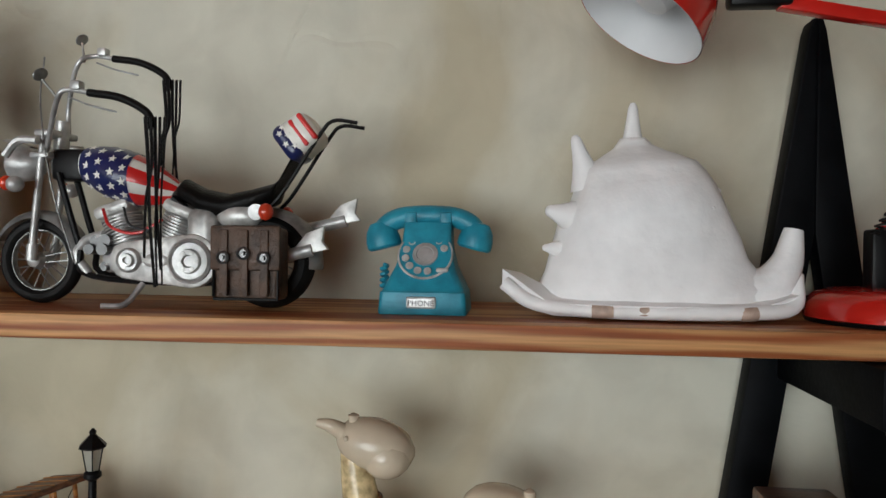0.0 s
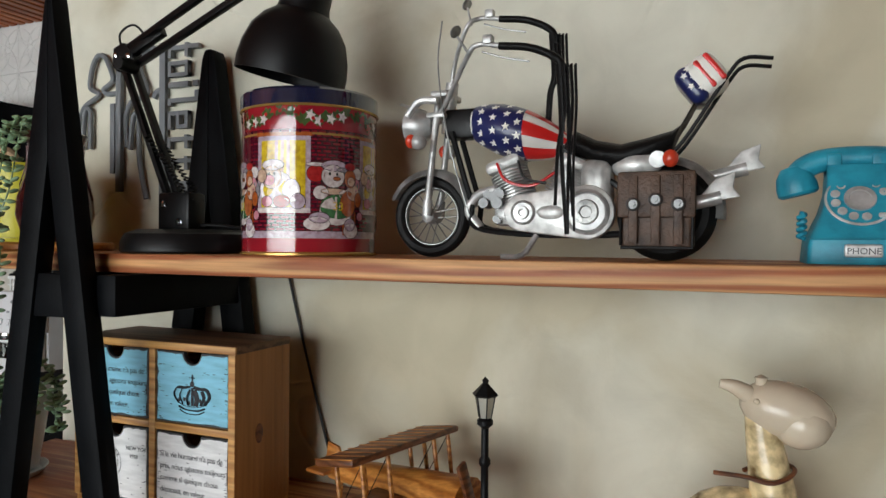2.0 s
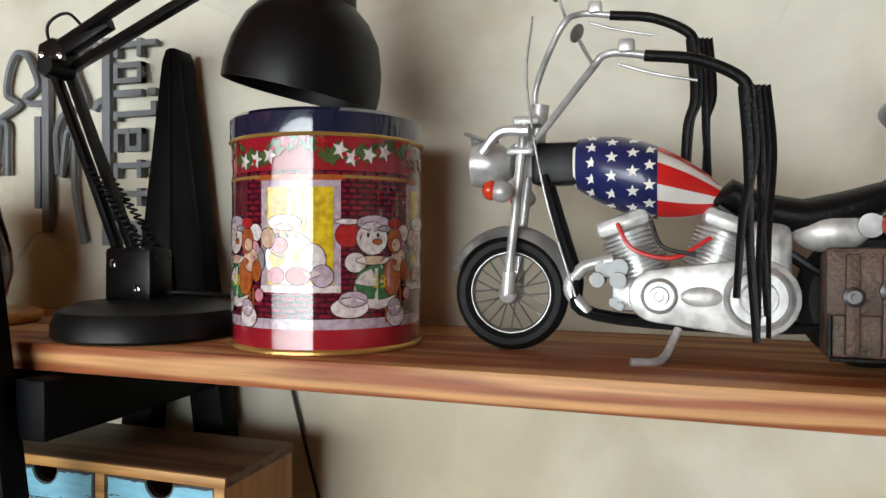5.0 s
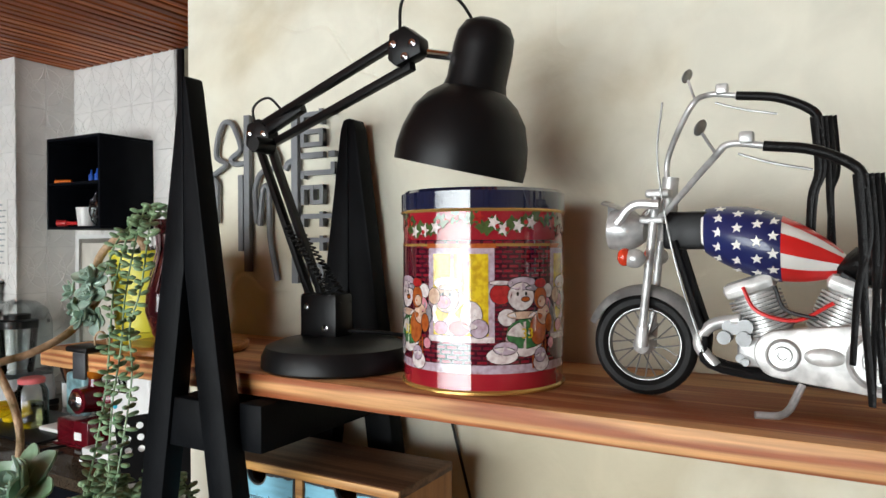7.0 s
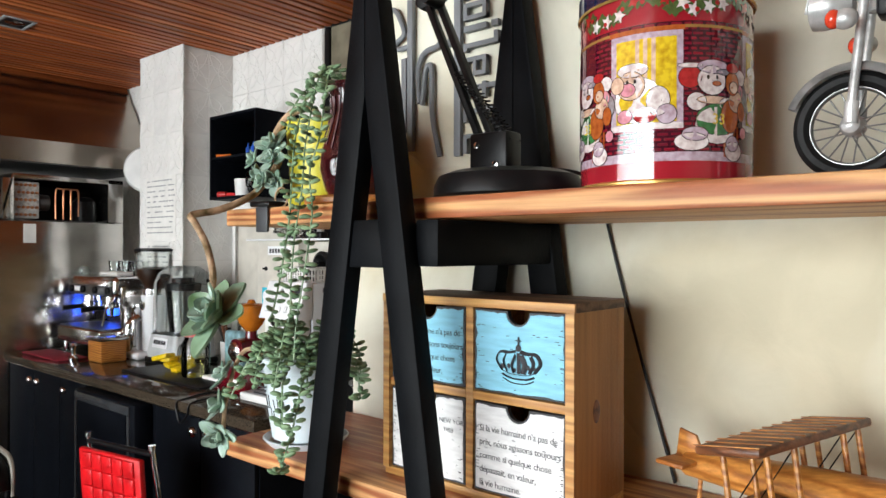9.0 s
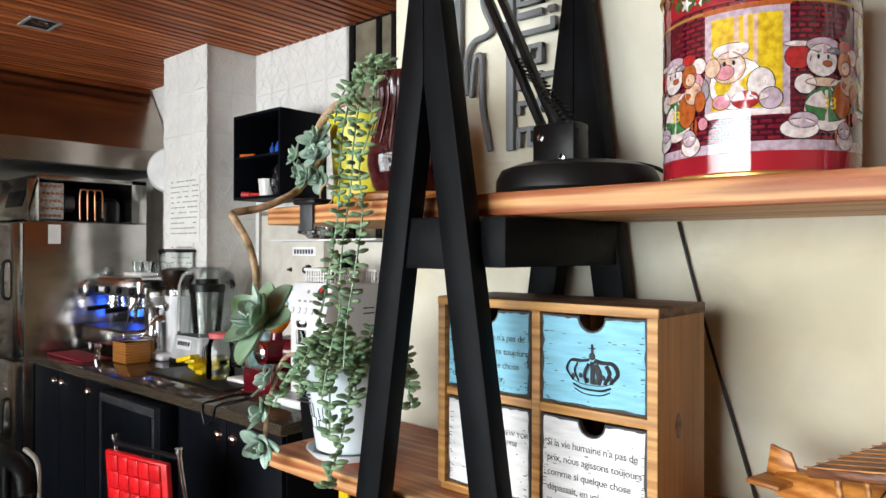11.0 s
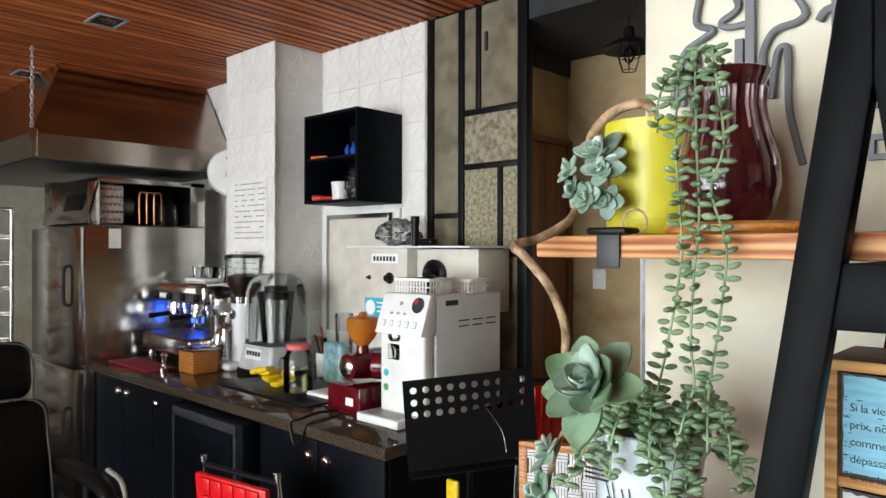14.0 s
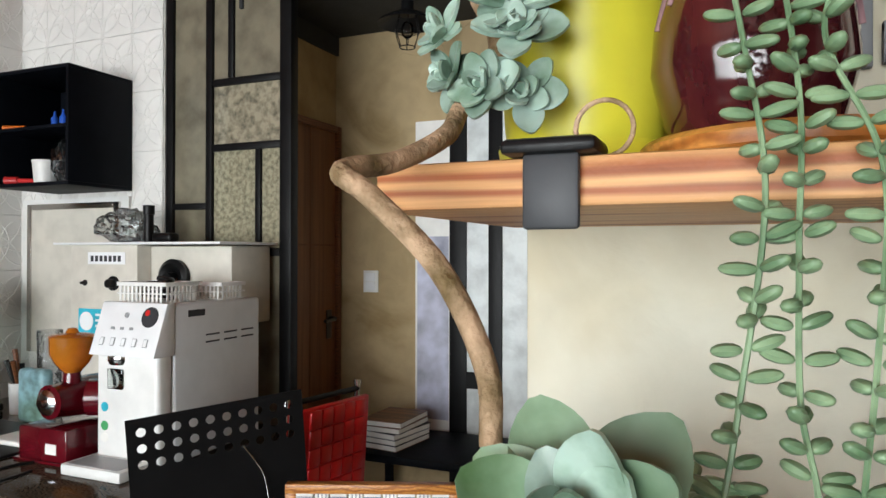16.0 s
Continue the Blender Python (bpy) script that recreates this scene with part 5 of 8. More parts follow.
part("spring", b, BLACKSTEEL, rl)
part("upper_arm", bar_between(A2 + Vector((0.01, 0, 0.0)), A1, 0.0060), REDPAINT, rl)
part("head_joint", box((A2.x - 0.035, A2.y - 0.010, A2.z - 0.004), (A2.x + 0.020, A2.y + 0.010, A2.z + 0.020), 0.004), BLACK, rl)
RS = Vector((0.147, 0.628, 1.915))
rdir = turned(Vector((-0.52, -0.10, -0.80)))
sh2 = part("shade", lathe([(0, -0.05), (0.022, -0.045), (0.028, -0.02), (0.030, 0.01), (0.046, 0.035), (0.057, 0.060), (0.063, 0.092)], RS, 48, None, rdir), REDPAINT, rl)
part("shade_lining", lathe([(0.0622, 0.092), (0.0555, 0.060), (0.044, 0.036), (0.028, 0.012), (0, 0.008)], RS, 48, None, rdir), WHITEENAMEL, sh2, "white enamel lining")
part("bulb", lathe([(0.009, 0.012), (0.010, 0.028), (0.019, 0.050), (0.021, 0.060), (0.016, 0.073), (0, 0.080)], RS, 20, None, rdir), WHITEENAMEL, sh2, "frosted bulb")
part("swivel", rod(A2 + Vector((-0.02, 0, 0.01)), RS + Vector((0.02, 0, -0.012)), 0.005), CHROME, rl)
part("mains_cable", tube([(0.33, 0.68, Z0 + 0.020), (0.275, 0.70, Z0 + 0.018), (0.235, 0.705, Z0 + 0.008), (0.215, 0.720, Z0 + 0.003)], 0.0024, 8), BLACK, rl)

# ---- wire sign on the wall ----
sg = thing("toilet_sign", (-1.08, WALL, 1.65), "grey cut-out sign of two standing outlines with letters", "sign")
SY = WALL - 0.0075


def sign_line(pts, w=0.0042, k=6):
    part("outline", tube([(x, SY, z) for x, z in pts], w, 8, None, None, k, 1.0), SIGNGREY, sg)


def sign_plate(x0, x1, z0, z1):
    part("sign_bar", box((x0, SY - 0.004, z0), (x1, SY + 0.004, z1), 0.0008), SIGNGREY, sg)


sign_line([(-1.208, 1.732), (-1.207, 1.760), (-1.200, 1.787), (-1.190, 1.803), (-1.172, 1.812), (-1.158, 1.821), (-1.178, 1.832), (-1.177, 1.855), (-1.170, 1.874), (-1.160, 1.884), (-1.146, 1.880), (-1.136, 1.864), (-1.128, 1.845), (-1.132, 1.837), (-1.148, 1.828), (-1.140, 1.820), (-1.116, 1.820)])
sign_line([(-1.196, 1.732), (-1.193, 1.770), (-1.190, 1.793), (-1.184, 1.799), (-1.178, 1.792), (-1.178, 1.770), (-1.178, 1.732)])
sign_plate(-1.119, -1.108, 1.660, 1.890)
sign_plate(-1.131, -1.121, 1.690, 1.803)
sign_line([(-1.030, 1.876), (-1.043, 1.885), (-1.062, 1.880), (-1.070, 1.864), (-1.066, 1.845), (-1.054, 1.820), (-1.062, 1.810), (-1.086, 1.805), (-1.098, 1.786), (-1.099, 1.765), (-1.096, 1.731)])
sign_line([(-1.090, 1.727), (-1.086, 1.765), (-1.083, 1.780), (-1.077, 1.785), (-1.072, 1.775), (-1.071, 1.715), (-1.063, 1.675), (-1.056, 1.648)])
sign_plate(-1.027, -1.015, 1.645, 1.890)
sign_line([(-1.040, 1.806), (-1.034, 1.815), (-1.024, 1.818)], 0.005)
# block letters, each a set of strokes: down the word, then across from the base line
ST, XH, AS = 0.0062, 0.040, 0.060
GLYPHS = {"t": [(0.003, 0.0095, 0, AS), (0.0, 0.021, 0.033, 0.0395), (0.003, 0.021, 0, ST)],
          "o": [(0, ST, 0, XH), (0.018, 0.024, 0, XH), (0, 0.024, 0, ST), (0, 0.024, XH - ST, XH)],
          "i": [(0, 0.008, 0, XH), (0, 0.008, 0.049, AS)],
          "l": [(0.010, 0.0165, 0, AS), (0, 0.0165, 0.053, AS), (0.010, 0.021, 0, ST)],
          "e": [(0, ST, 0, XH), (0, 0.027, 0, ST), (0, 0.027, XH - ST, XH), (0, 0.027, 0.017, 0.023), (0.021, 0.027, 0.017, XH)]}
for ch, zt in (("t", 1.886), ("o", 1.859), ("i", 1.827), ("l", 1.812), ("e", 1.782), ("t", 1.745), ("t", 1.712), ("e", 1.674)):
    b = bmesh.new()
    for i, (a0, a1, b0, b1) in enumerate(GLYPHS[ch]):
        box((-1.009 + b0, SY - 0.004 - 0.0002 * i, zt - a1), (-1.009 + b1, SY + 0.004, zt - a0), 0, b)
    part("letter", b, SIGNGREY, sg)

# ---- drawer box on the lower shelf ----
BX0, BX1, BY0, BY1, BZ0, BZ1 = -0.987, -0.729, 0.602, 0.706, LOW_T, 1.459
bx = thing("drawer_box", (-0.854, 0.644, LOW_T), "small wooden box with four distressed blue and white drawers", "drawers")
T = 0.0095
# The top board is much darker than its own front edge strip.
part("top", box((BX0 - 0.001, BY0 - 0.001, BZ1 - T), (BX1 + 0.001, BY1, BZ1), 0.001), BOXTOP, bx, "dark brown top")
part("top_edge", box((BX0 - 0.001, BY0 - 0.004, BZ1 - T), (BX1 + 0.001, BY0 - 0.001, BZ1 - 0.0005), 0.0005), BOXWOOD, bx)
part("bottom", box((BX0, BY0, BZ0 + 0.0003), (BX1, BY1, BZ0 + T), 0.001), BOXWOOD, bx)
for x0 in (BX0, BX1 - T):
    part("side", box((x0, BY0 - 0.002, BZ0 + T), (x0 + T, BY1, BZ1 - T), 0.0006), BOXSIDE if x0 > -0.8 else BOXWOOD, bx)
    part("side_edge", box((x0, BY0 - 0.0035, BZ0 + T), (x0 + T, BY0 - 0.002, BZ1 - T)), BOXWOOD, bx)
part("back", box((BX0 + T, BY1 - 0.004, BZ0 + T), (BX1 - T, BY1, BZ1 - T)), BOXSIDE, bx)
part("knot", ball((BX1, BY0 + 0.042, BZ0 + 0.105), (0.0006, 0.0075, 0.012)), DARKWOOD, bx, "dark knot")
CXM, CZM = (BX0 + BX1) / 2 - 0.001, 1.3545
part("divider", box((CXM - 0.005, BY0, BZ0 + T), (CXM + 0.005, BY1 - 0.004, BZ1 - T), 0.0006), BOXWOOD, bx)
for x0, x1 in ((BX0 + T, CXM - 0.005), (CXM + 0.005, BX1 - T)):
    part("rail", box((x0, BY0, CZM - 0.0045), (x1, BY1 - 0.004, CZM + 0.0045), 0.0006), BOXWOOD, bx)


def drawer(x0, x1, z0, z1, m, label):
    g = 0.0018
    x0, x1, z0, z1 = x0 + g, x1 - g, z0 + g, z1 - g
    c, r = (x0 + x1) / 2, 0.0135
    hole = [(c + r * math.cos(radians(a)), z1 - 0.001 + r * 1.0 * math.sin(radians(a))) for a in range(180, 361, 15)]
    out = [(x0, z0), (x1, z0), (x1, z1)] + [(px, min(pz, z1)) for px, pz in reversed(hole)] + [(x0, z1)]
    d = part("drawer", sheet(out, 0.006, Matrix.Translation((0, BY0 + 0.001, 0))), DARKEDGE, bx, label)
    random.seed(int(abs(x0 * 1000 + z0 * 77)))
    e = 0.0016
    rag = []
    for (ax, az), (ex, ez) in zip(out, out[1:] + out[:1]):
        k = 10 if math.hypot(ex - ax, ez - az) > 0.02 else 1
        for i in range(k):
            px, pz = ax + (ex - ax) * i / k, az + (ez - az) * i / k
            q = e + abs(random.gauss(0, 0.0009))
            px, pz = px + (q if px < x0 + 0.002 else -q if px > x1 - 0.002 else 0), pz + (q if pz < z0 + 0.002 else -q if pz > z1 - 0.002 else 0)
            if z1 - 0.002 > pz > z1 - r - 0.003 and abs(px - c) < r + 0.001:
                dd = math.hypot(px - c, pz - z1) or 1
                px, pz = c + (px - c) * (dd + 0.0018) / dd, z1 + (pz - z1) * (dd + 0.0018) / dd
            rag.append((px, pz))
    part("painted_front", sheet(rag, 0.0009, Matrix.Translation((0, BY0 + 0.0002, 0))), m, d)
    b = bmesh.new()
    for k in range(46):
        side = random.random()
        px = random.choice((x0 + abs(random.gauss(0, 0.006)), x1 - abs(random.gauss(0, 0.006)))) if side < 0.75 else random.uniform(x0, x1)
        pz = random.uniform(z0 + 0.002, z1 - 0.016)
        px = min(max(px, x0 + 0.004), x1 - 0.004)
        w = random.uniform(0.0004, 0.0022)
        box((px - w, BY0 - 0.0002, pz), (px + w, BY0 + 0.0004, pz + random.uniform(0.0003, 0.0008)), 0, b)
    part("paint_chips", b, DARKEDGE, d)
    box_back = box((x0 + 0.004, BY0 + 0.0075, z0 + 0.002), (x1 - 0.004, BY1 - 0.01, z0 + 0.006))
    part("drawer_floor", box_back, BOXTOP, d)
    return d, x0, x1, z0, z1


VERSE = ["Si la vie humaine n'a pas de", "prix, nous agissons toujours", "comme si quelque chose", "dépassait, en valeur,", "la vie humaine."]


def verse(d, x0, z):
    for k, t in enumerate(VERSE):
        part("lettering", words(t, 0.0098, pose(x0 + 0.007, BY0 - 0.0001, z - k * 0.0145), 0.0001, None, 'LEFT', 0.92), INK, d)


XL0, XL1, XR0, XR1 = BX0 + T, CXM - 0.005, CXM + 0.005, BX1 - T
d, x0, x1, z0, z1 = drawer(XL0, XL1, CZM + 0.0045, BZ1 - T, DRAWERBLUE, "sky-blue drawer with a printed verse")
verse(d, x0, z1 - 0.032)
d, x0, x1, z0, z1 = drawer(XR0, XR1, CZM + 0.0045, BZ1 - T, DRAWERBLUE, "sky-blue drawer with a printed crown")
# crown
cr, cc, cz = bmesh.new(), (x0 + x1) / 2 + 0.001, z0 + 0.013
YY = BY0 - 0.0003


def stroke(pts, w):
    tube([(cc + px, YY, cz + pz) for px, pz in pts], w * 1.2, 6, cr, None, 5, 0.25)


stroke([(-0.0185, 0.004), (-0.008, 0.0), (0.008, 0.0), (0.0185, 0.004)], 0.0017)
stroke([(-0.0195, 0.008), (-0.009, 0.0045), (0.009, 0.0045), (0.0195, 0.008)], 0.0027)
stroke([(-0.0200, 0.012), (-0.009, 0.0090), (0.009, 0.0090), (0.0200, 0.012)], 0.0010)
for s in (-1, 1):
    stroke([(s * 0.0200, 0.012), (s * 0.0275, 0.022), (s * 0.0225, 0.031), (s * 0.011, 0.0315), (s * 0.003, 0.033)], 0.0026)
    stroke([(s * 0.014, 0.011), (s * 0.019, 0.021), (s * 0.0155, 0.029)], 0.0022)
    stroke([(s * 0.0065, 0.010), (s * 0.0085, 0.019), (s * 0.004, 0.029)], 0.0030)
    for px, pz in ((0.012, 0.017), (0.020, 0.016), (0.005, 0.013)):
        ball((cc + s * px, YY, cz + pz), (0.0022, 0.0004, 0.0026), cr, None, 8, 6)
stroke([(0.0, 0.010), (0.0, 0.02), (0.0, 0.031)], 0.0026)
ball((cc, YY, cz + 0.036), (0.0036, 0.0004, 0.0036), cr, None, 10, 6)
stroke([(0, 0.039), (0, 0.0435), (0, 0.0475)], 0.0014)
stroke([(-0.0035, 0.0435), (0, 0.0435), (0.0035, 0.0435)], 0.0014)
part("crown_print", cr, INK, d)
d, x0, x1, z0, z1 = drawer(XL0, XL1, BZ0 + T, CZM - 0.0045, DRAWERWHITE, "white drawer with a printed postmark")
b = bmesh.new()
for r in (0.021, 0.0155):
    tube([(x0 + 0.045 + r * math.cos(radians(a)), BY0 - 0.0002, z0 + 0.046 + r * math.sin(radians(a))) for a in range(0, 361, 15)], 0.0006, 5, b, None, 0, 0.3)
part("postmark_print", b, INK, d)
for k, ch in enumerate("NEW YORK"):
    a = 150 - k * 17
    part("lettering", words(ch, 0.006, Matrix.Translation((x0 + 0.045 + 0.0165 * math.cos(radians(a)), BY0 - 0.0003, z0 + 0.046 + 0.0165 * math.sin(radians(a)))) @ pose(0, 0, 0, 0, 90 - a, 0), 0.0001, None, 'CENTER'), INK, d)
part("lettering", words("NEW YORK", 0.0075, pose(x0 + 0.074, BY0 - 0.0002, z1 - 0.030), 0.0001), INK, d)
part("lettering", words("1958", 0.0070, pose(x0 + 0.080, BY0 - 0.0002, z1 - 0.040), 0.0001), INK, d)
d, x0, x1, z0, z1 = drawer(XR0, XR1, BZ0 + T, CZM - 0.0045, DRAWERWHITE, "white drawer with a printed verse")
verse(d, x0, z1 - 0.030)

# ---- on the lower shelf: biplane, street lamp, ceramic animals ----
ap = thing("toy_biplane", (-0.55, 0.635, LOW_T), "varnished wooden toy biplane with a dark ribbed wing", "toy")
m = pose(-0.545, 0.668, LOW_T + 0.055, 0, 0, -15)
part("fuselage", tube([(-0.115, 0, 0.000), (-0.06, 0, 0.004), (0.0, 0, 0.006), (0.055, 0, 0.006), (0.092, 0, 0.004)], 0.012, 14, None, 0.030), HONEYWOOD, ap)
bpy.data.objects[ap.children[0].name].data.transform(Matrix.Translation(-ORIGIN[ap.name]) @ m @ Matrix.Translation(ORIGIN[ap.name]))
up = box((-0.026, -0.104, 0.050), (0.032, 0.078, 0.058), 0.003, None, m @ pose(0, 0, 0, 0, -10, 0))
w = part("upper_wing", up, DARKWOOD, ap, "dark ribbed wing")
for k in range(11):
    part("rib", box((-0.026, -0.104 + k * 0.0168, 0.0578), (0.032, -0.1025 + k * 0.0168, 0.0588), 0, None, m @ pose(0, 0, 0, 0, -10, 0)), HONEYWOOD, w)
part("lower_wing", box((-0.025, -0.095, -0.004), (0.033, 0.070, 0.003), 0.003, None, m), DARKWOOD, ap)
for yy in (-0.085, -0.045, 0.035, 0.062):
    for xx in (-0.014, 0.024):
        part("strut", rod(m @ Vector((xx, yy, 0.0)), m @ Vector((xx - 0.008, yy, 0.052 + xx * 0.17)), 0.0026, None, 8), HONEYWOOD, ap)
    part("rigging", rod(m @ Vector((-0.014, yy, 0.0)), m @ Vector((0.018, yy, 0.056)), 0.0006, None, 4), BLACK, ap)
part("propeller", box((0.094, -0.006, -0.050), (0.100, 0.008, 0.058), 0.003, None, m @ pose(0, 0, 0, 22, 0, 0)), DARKWOOD, ap)
part("nose", ball(m @ Vector((0.105, 0, 0.004)), 0.007), HONEYWOOD, ap)
part("tail_plane", box((-0.128, -0.035, 0.003), (-0.096, 0.035, 0.008), 0.003, None, m), HONEYWOOD, ap)
part("tail_fin", sheet([(-0.128, 0.006), (-0.095, 0.006), (-0.105, 0.030), (-0.124, 0.034)], 0.004, m @ Matrix.Translation((0, -0.002, 0)), None, 0.001), HONEYWOOD, ap)
for yy in (-0.03, 0.03):
    part("wheel", disc_y(m @ Vector((0.045, yy, -0.043)), [(0, -0.003), (0.012, -0.003), (0.012, 0.003), (0, 0.003)], 18), DARKWOOD, ap)
    part("gear_leg", rod(m @ Vector((0.045, yy, -0.043)), m @ Vector((0.04, yy * 0.4, -0.01)), 0.0022, None, 8), HONEYWOOD, ap)
part("tail_skid", rod(m @ Vector((-0.10, 0, -0.002)), m @ Vector((-0.104, 0, -0.0545)), 0.0022, None, 8), HONEYWOOD, ap)

sl = thing("toy_street_lamp", (-0.435, 0.636, LOW_T), "black miniature lantern street lamp", "ornament")
LX, LY = -0.435, 0.636
part("post", lathe([(0, 0), (0.018, 0.0003), (0.018, 0.006), (0.010, 0.012), (0.006, 0.03), (0.0045, 0.06), (0.0065, 0.063), (0.0065, 0.067), (0.0042, 0.070), (0.004, 0.105), (0.0062, 0.108), (0.0062, 0.113), (0.004, 0.116), (0.004, 0.146), (0.0085, 0.150), (0.0085, 0.154), (0.006, 0.157), (0, 0.157)], (LX, LY, LOW_T), 16), BLACKSTEEL, sl)
part("lantern_glass", lathe([(0.0065, 0.157), (0.0105, 0.180), (0, 0.180)], (LX, LY, LOW_T), 6), mat("lantern_glass", (0.55, 0.53, 0.45), 0.3, trans=0.4), sl)
b = lathe([(0.0115, 0.179), (0.0145, 0.181), (0.0120, 0.184), (0.006, 0.190), (0.003, 0.193), (0.004, 0.196), (0.0, 0.200)], (LX, LY, LOW_T), 6)
for k in range(6):
    a = k * math.pi / 3
    rod((LX + 0.0068 * math.cos(a), LY + 0.0068 * math.sin(a), LOW_T + 0.157), (LX + 0.0110 * math.cos(a), LY + 0.0110 * math.sin(a), LOW_T + 0.181), 0.0007, None, 5, b)
part("lantern_frame", b, BLACKSTEEL, sl)

ga = bmesh.new()
GX, GY = -0.160, 0.667
tube([(GX + 0.002, GY, LOW_T + 0.045), (GX + 0.000, GY, LOW_T + 0.10), (GX - 0.008, GY, LOW_T + 0.15), (GX - 0.014, GY, LOW_T + 0.186)], 0.0255, 18, ga, 0.0125)
ball((GX - 0.03, GY, LOW_T + 0.055), (0.062, 0.034, 0.0545), ga)
gi = solo("giraffe_figurine", ga, CERAMICSPOT, "glazed speckled ceramic giraffe figurine with a cord collar", "figurine")
gb = ball((GX + 0.010, GY, LOW_T + 0.186), (0.042, 0.026, 0.0265), None, pose(0, 0, 0, 0, 14, 0))
ball((GX + 0.022, GY - 0.002, LOW_T + 0.176), (0.026, 0.025, 0.0235), gb)
tube([(GX - 0.018, GY - 0.004, LOW_T + 0.196), (GX - 0.034, GY - 0.010, LOW_T + 0.206), (GX - 0.048, GY - 0.012, LOW_T + 0.209)], 0.010, 10, gb, 0.004)
lathe([(0.0055, 0), (0.005, 0.010), (0.006, 0.013), (0, 0.016)], (GX - 0.012, GY - 0.004, LOW_T + 0.203), 10, gb)
ball((GX - 0.016, GY - 0.019, LOW_T + 0.196), 0.0028, gb)
solo("animal_figurine", gb, CERAMIC, "smooth cream ceramic giraffe head with a broad muzzle", "figurine")
solo("cord_collar", tube([(GX - 0.052, GY - 0.012, LOW_T + 0.124), (GX - 0.026, GY - 0.020, LOW_T + 0.126), (GX - 0.004, GY - 0.024, LOW_T + 0.124), (GX + 0.012, GY - 0.018, LOW_T + 0.130), (GX + 0.016, GY, LOW_T + 0.134), (GX - 0.004, GY + 0.020, LOW_T + 0.132), (GX - 0.026, GY, LOW_T + 0.126)], 0.0022, 8), DARKWOOD, "brown cord tied round the giraffe's neck", "cord")
pg = ball((-0.02, 0.667, LOW_T + 0.125), (0.042, 0.03, 0.026), None, pose(0, 0, 0, 0, 12, 0))
tube([(-0.03, 0.667, LOW_T + 0.002), (-0.025, 0.667, LOW_T + 0.06), (-0.02, 0.667, LOW_T + 0.12)], 0.03, 16, pg, 0.02)
lathe([(0.0065, 0), (0.006, 0.010), (0, 0.014)], (0.006, 0.66, LOW_T + 0.138), 10, pg)
solo("hippo_figurine", pg, CERAMIC, "cream ceramic animal figurine with a round head", "figurine")
dk = box((0.215, 0.585, LOW_T + 0.0005), (0.285, 0.66, LOW_T + 0.165), 0.004)
solo("dark_storage_box", dk, DARKWOOD, "dark brown patterned box standing on the lower shelf", "box")

# ---- plants on the rack ----
def leaf_mesh(ln, wd, curl, cup, bm, m):
    """A plump pointed leaf along x, curling up to its tip."""
    b = bmesh.new()
    n, k = 11, 4
    top, bot = [], []
    for i in range(n + 1):
        t = i / n
        w = wd * (math.sin(math.pi * min(1, t ** 1.25 * 0.955 + 0.03)) ** 0.72) + 0.0006
        x, z = ln * t, curl * t * t * ln
        th = 0.15 * wd * (1 - 0.75 * t) + 0.0006
        top.append([b.verts.new((x, w * (2 * j / k - 1), z + cup * w * (2 * j / k - 1) ** 2 + th)) for j in range(k + 1)])
        bot.append([b.verts.new((x, w * (2 * j / k - 1) * 0.96, z + cup * w * (2 * j / k - 1) ** 2 - th)) for j in range(k + 1)])
    for g in (top, bot):
        for p, q in zip(g, g[1:]):
            for j in range(k):
                b.faces.new((p[j], p[j + 1], q[j + 1], q[j]))
    for i in range(n):
        b.faces.new((top[i][0], top[i + 1][0], bot[i + 1][0], bot[i][0]))
        b.faces.new((top[i][k], top[i + 1][k], bot[i + 1][k], bot[i][k]))
    b.faces.new(top[-1] + bot[-1][::-1])
    bmesh.ops.transform(b, matrix=m, verts=b.verts)
    return join(bm, b)


def rosette(name, at, axis, r, rows, m, parent, seed):
    """Leaves on a spiral: long and flat outside, short and upright in the heart."""
    random.seed(seed)
    base = Matrix.Translation(at) @ turned(axis)
    head = part(name, ball((0, 0, 0), r * 0.10, None, base), m, parent)
    n = rows * 5
    for k in range(n):
        f = k / (n - 1)
        ln = r * (1.0 - 0.66 * f) * random.uniform(0.85, 1.15)
        lift = 4 + 70 * f ** 1.15 + random.uniform(-12, 12)
        b = leaf_mesh(ln, ln * random.uniform(0.27, 0.34), random.uniform(-0.12, 0.22) + 0.18 * f, 0.20, bmesh.new(), base @ pose(0, 0, r * 0.16 * f, 0, 0, 137.5 * k + random.uniform(-10, 10)) @ pose(0, 0, 0, random.uniform(-10, 10), -lift, 0))
        part("leaf", b, LEAFBLUE if f > 0.45 else m, head)
    return head


def bead_strand(pts, parent, seed, r=0.0064, gap=0.0108):
    """A trailing stem with plump leaves in whorls."""
    random.seed(seed)
    v = spline(pts, 14)
    st = part("trailing_stem", tube(v, 0.0012, 6, None, None, 0), BEAD, parent)
    b, acc, k = bmesh.new(), 0.0, 0
    for p, q in zip(v, v[1:]):
        acc += (q - p).length
        while acc > gap:
            acc -= gap
            k += 1
            for s in range(2):
                a = k * 2.4 + s * math.pi + random.uniform(-0.4, 0.4)
                d = Vector((math.cos(a), math.sin(a), random.uniform(-0.1, 0.5))).normalized()
                ball(q + d * r * 1.15, (r * 0.56, r * 0.44, r * random.uniform(0.85, 1.15)), b, turned(d), 8, 6)
    part("bead_leaves", b, BEAD, st)


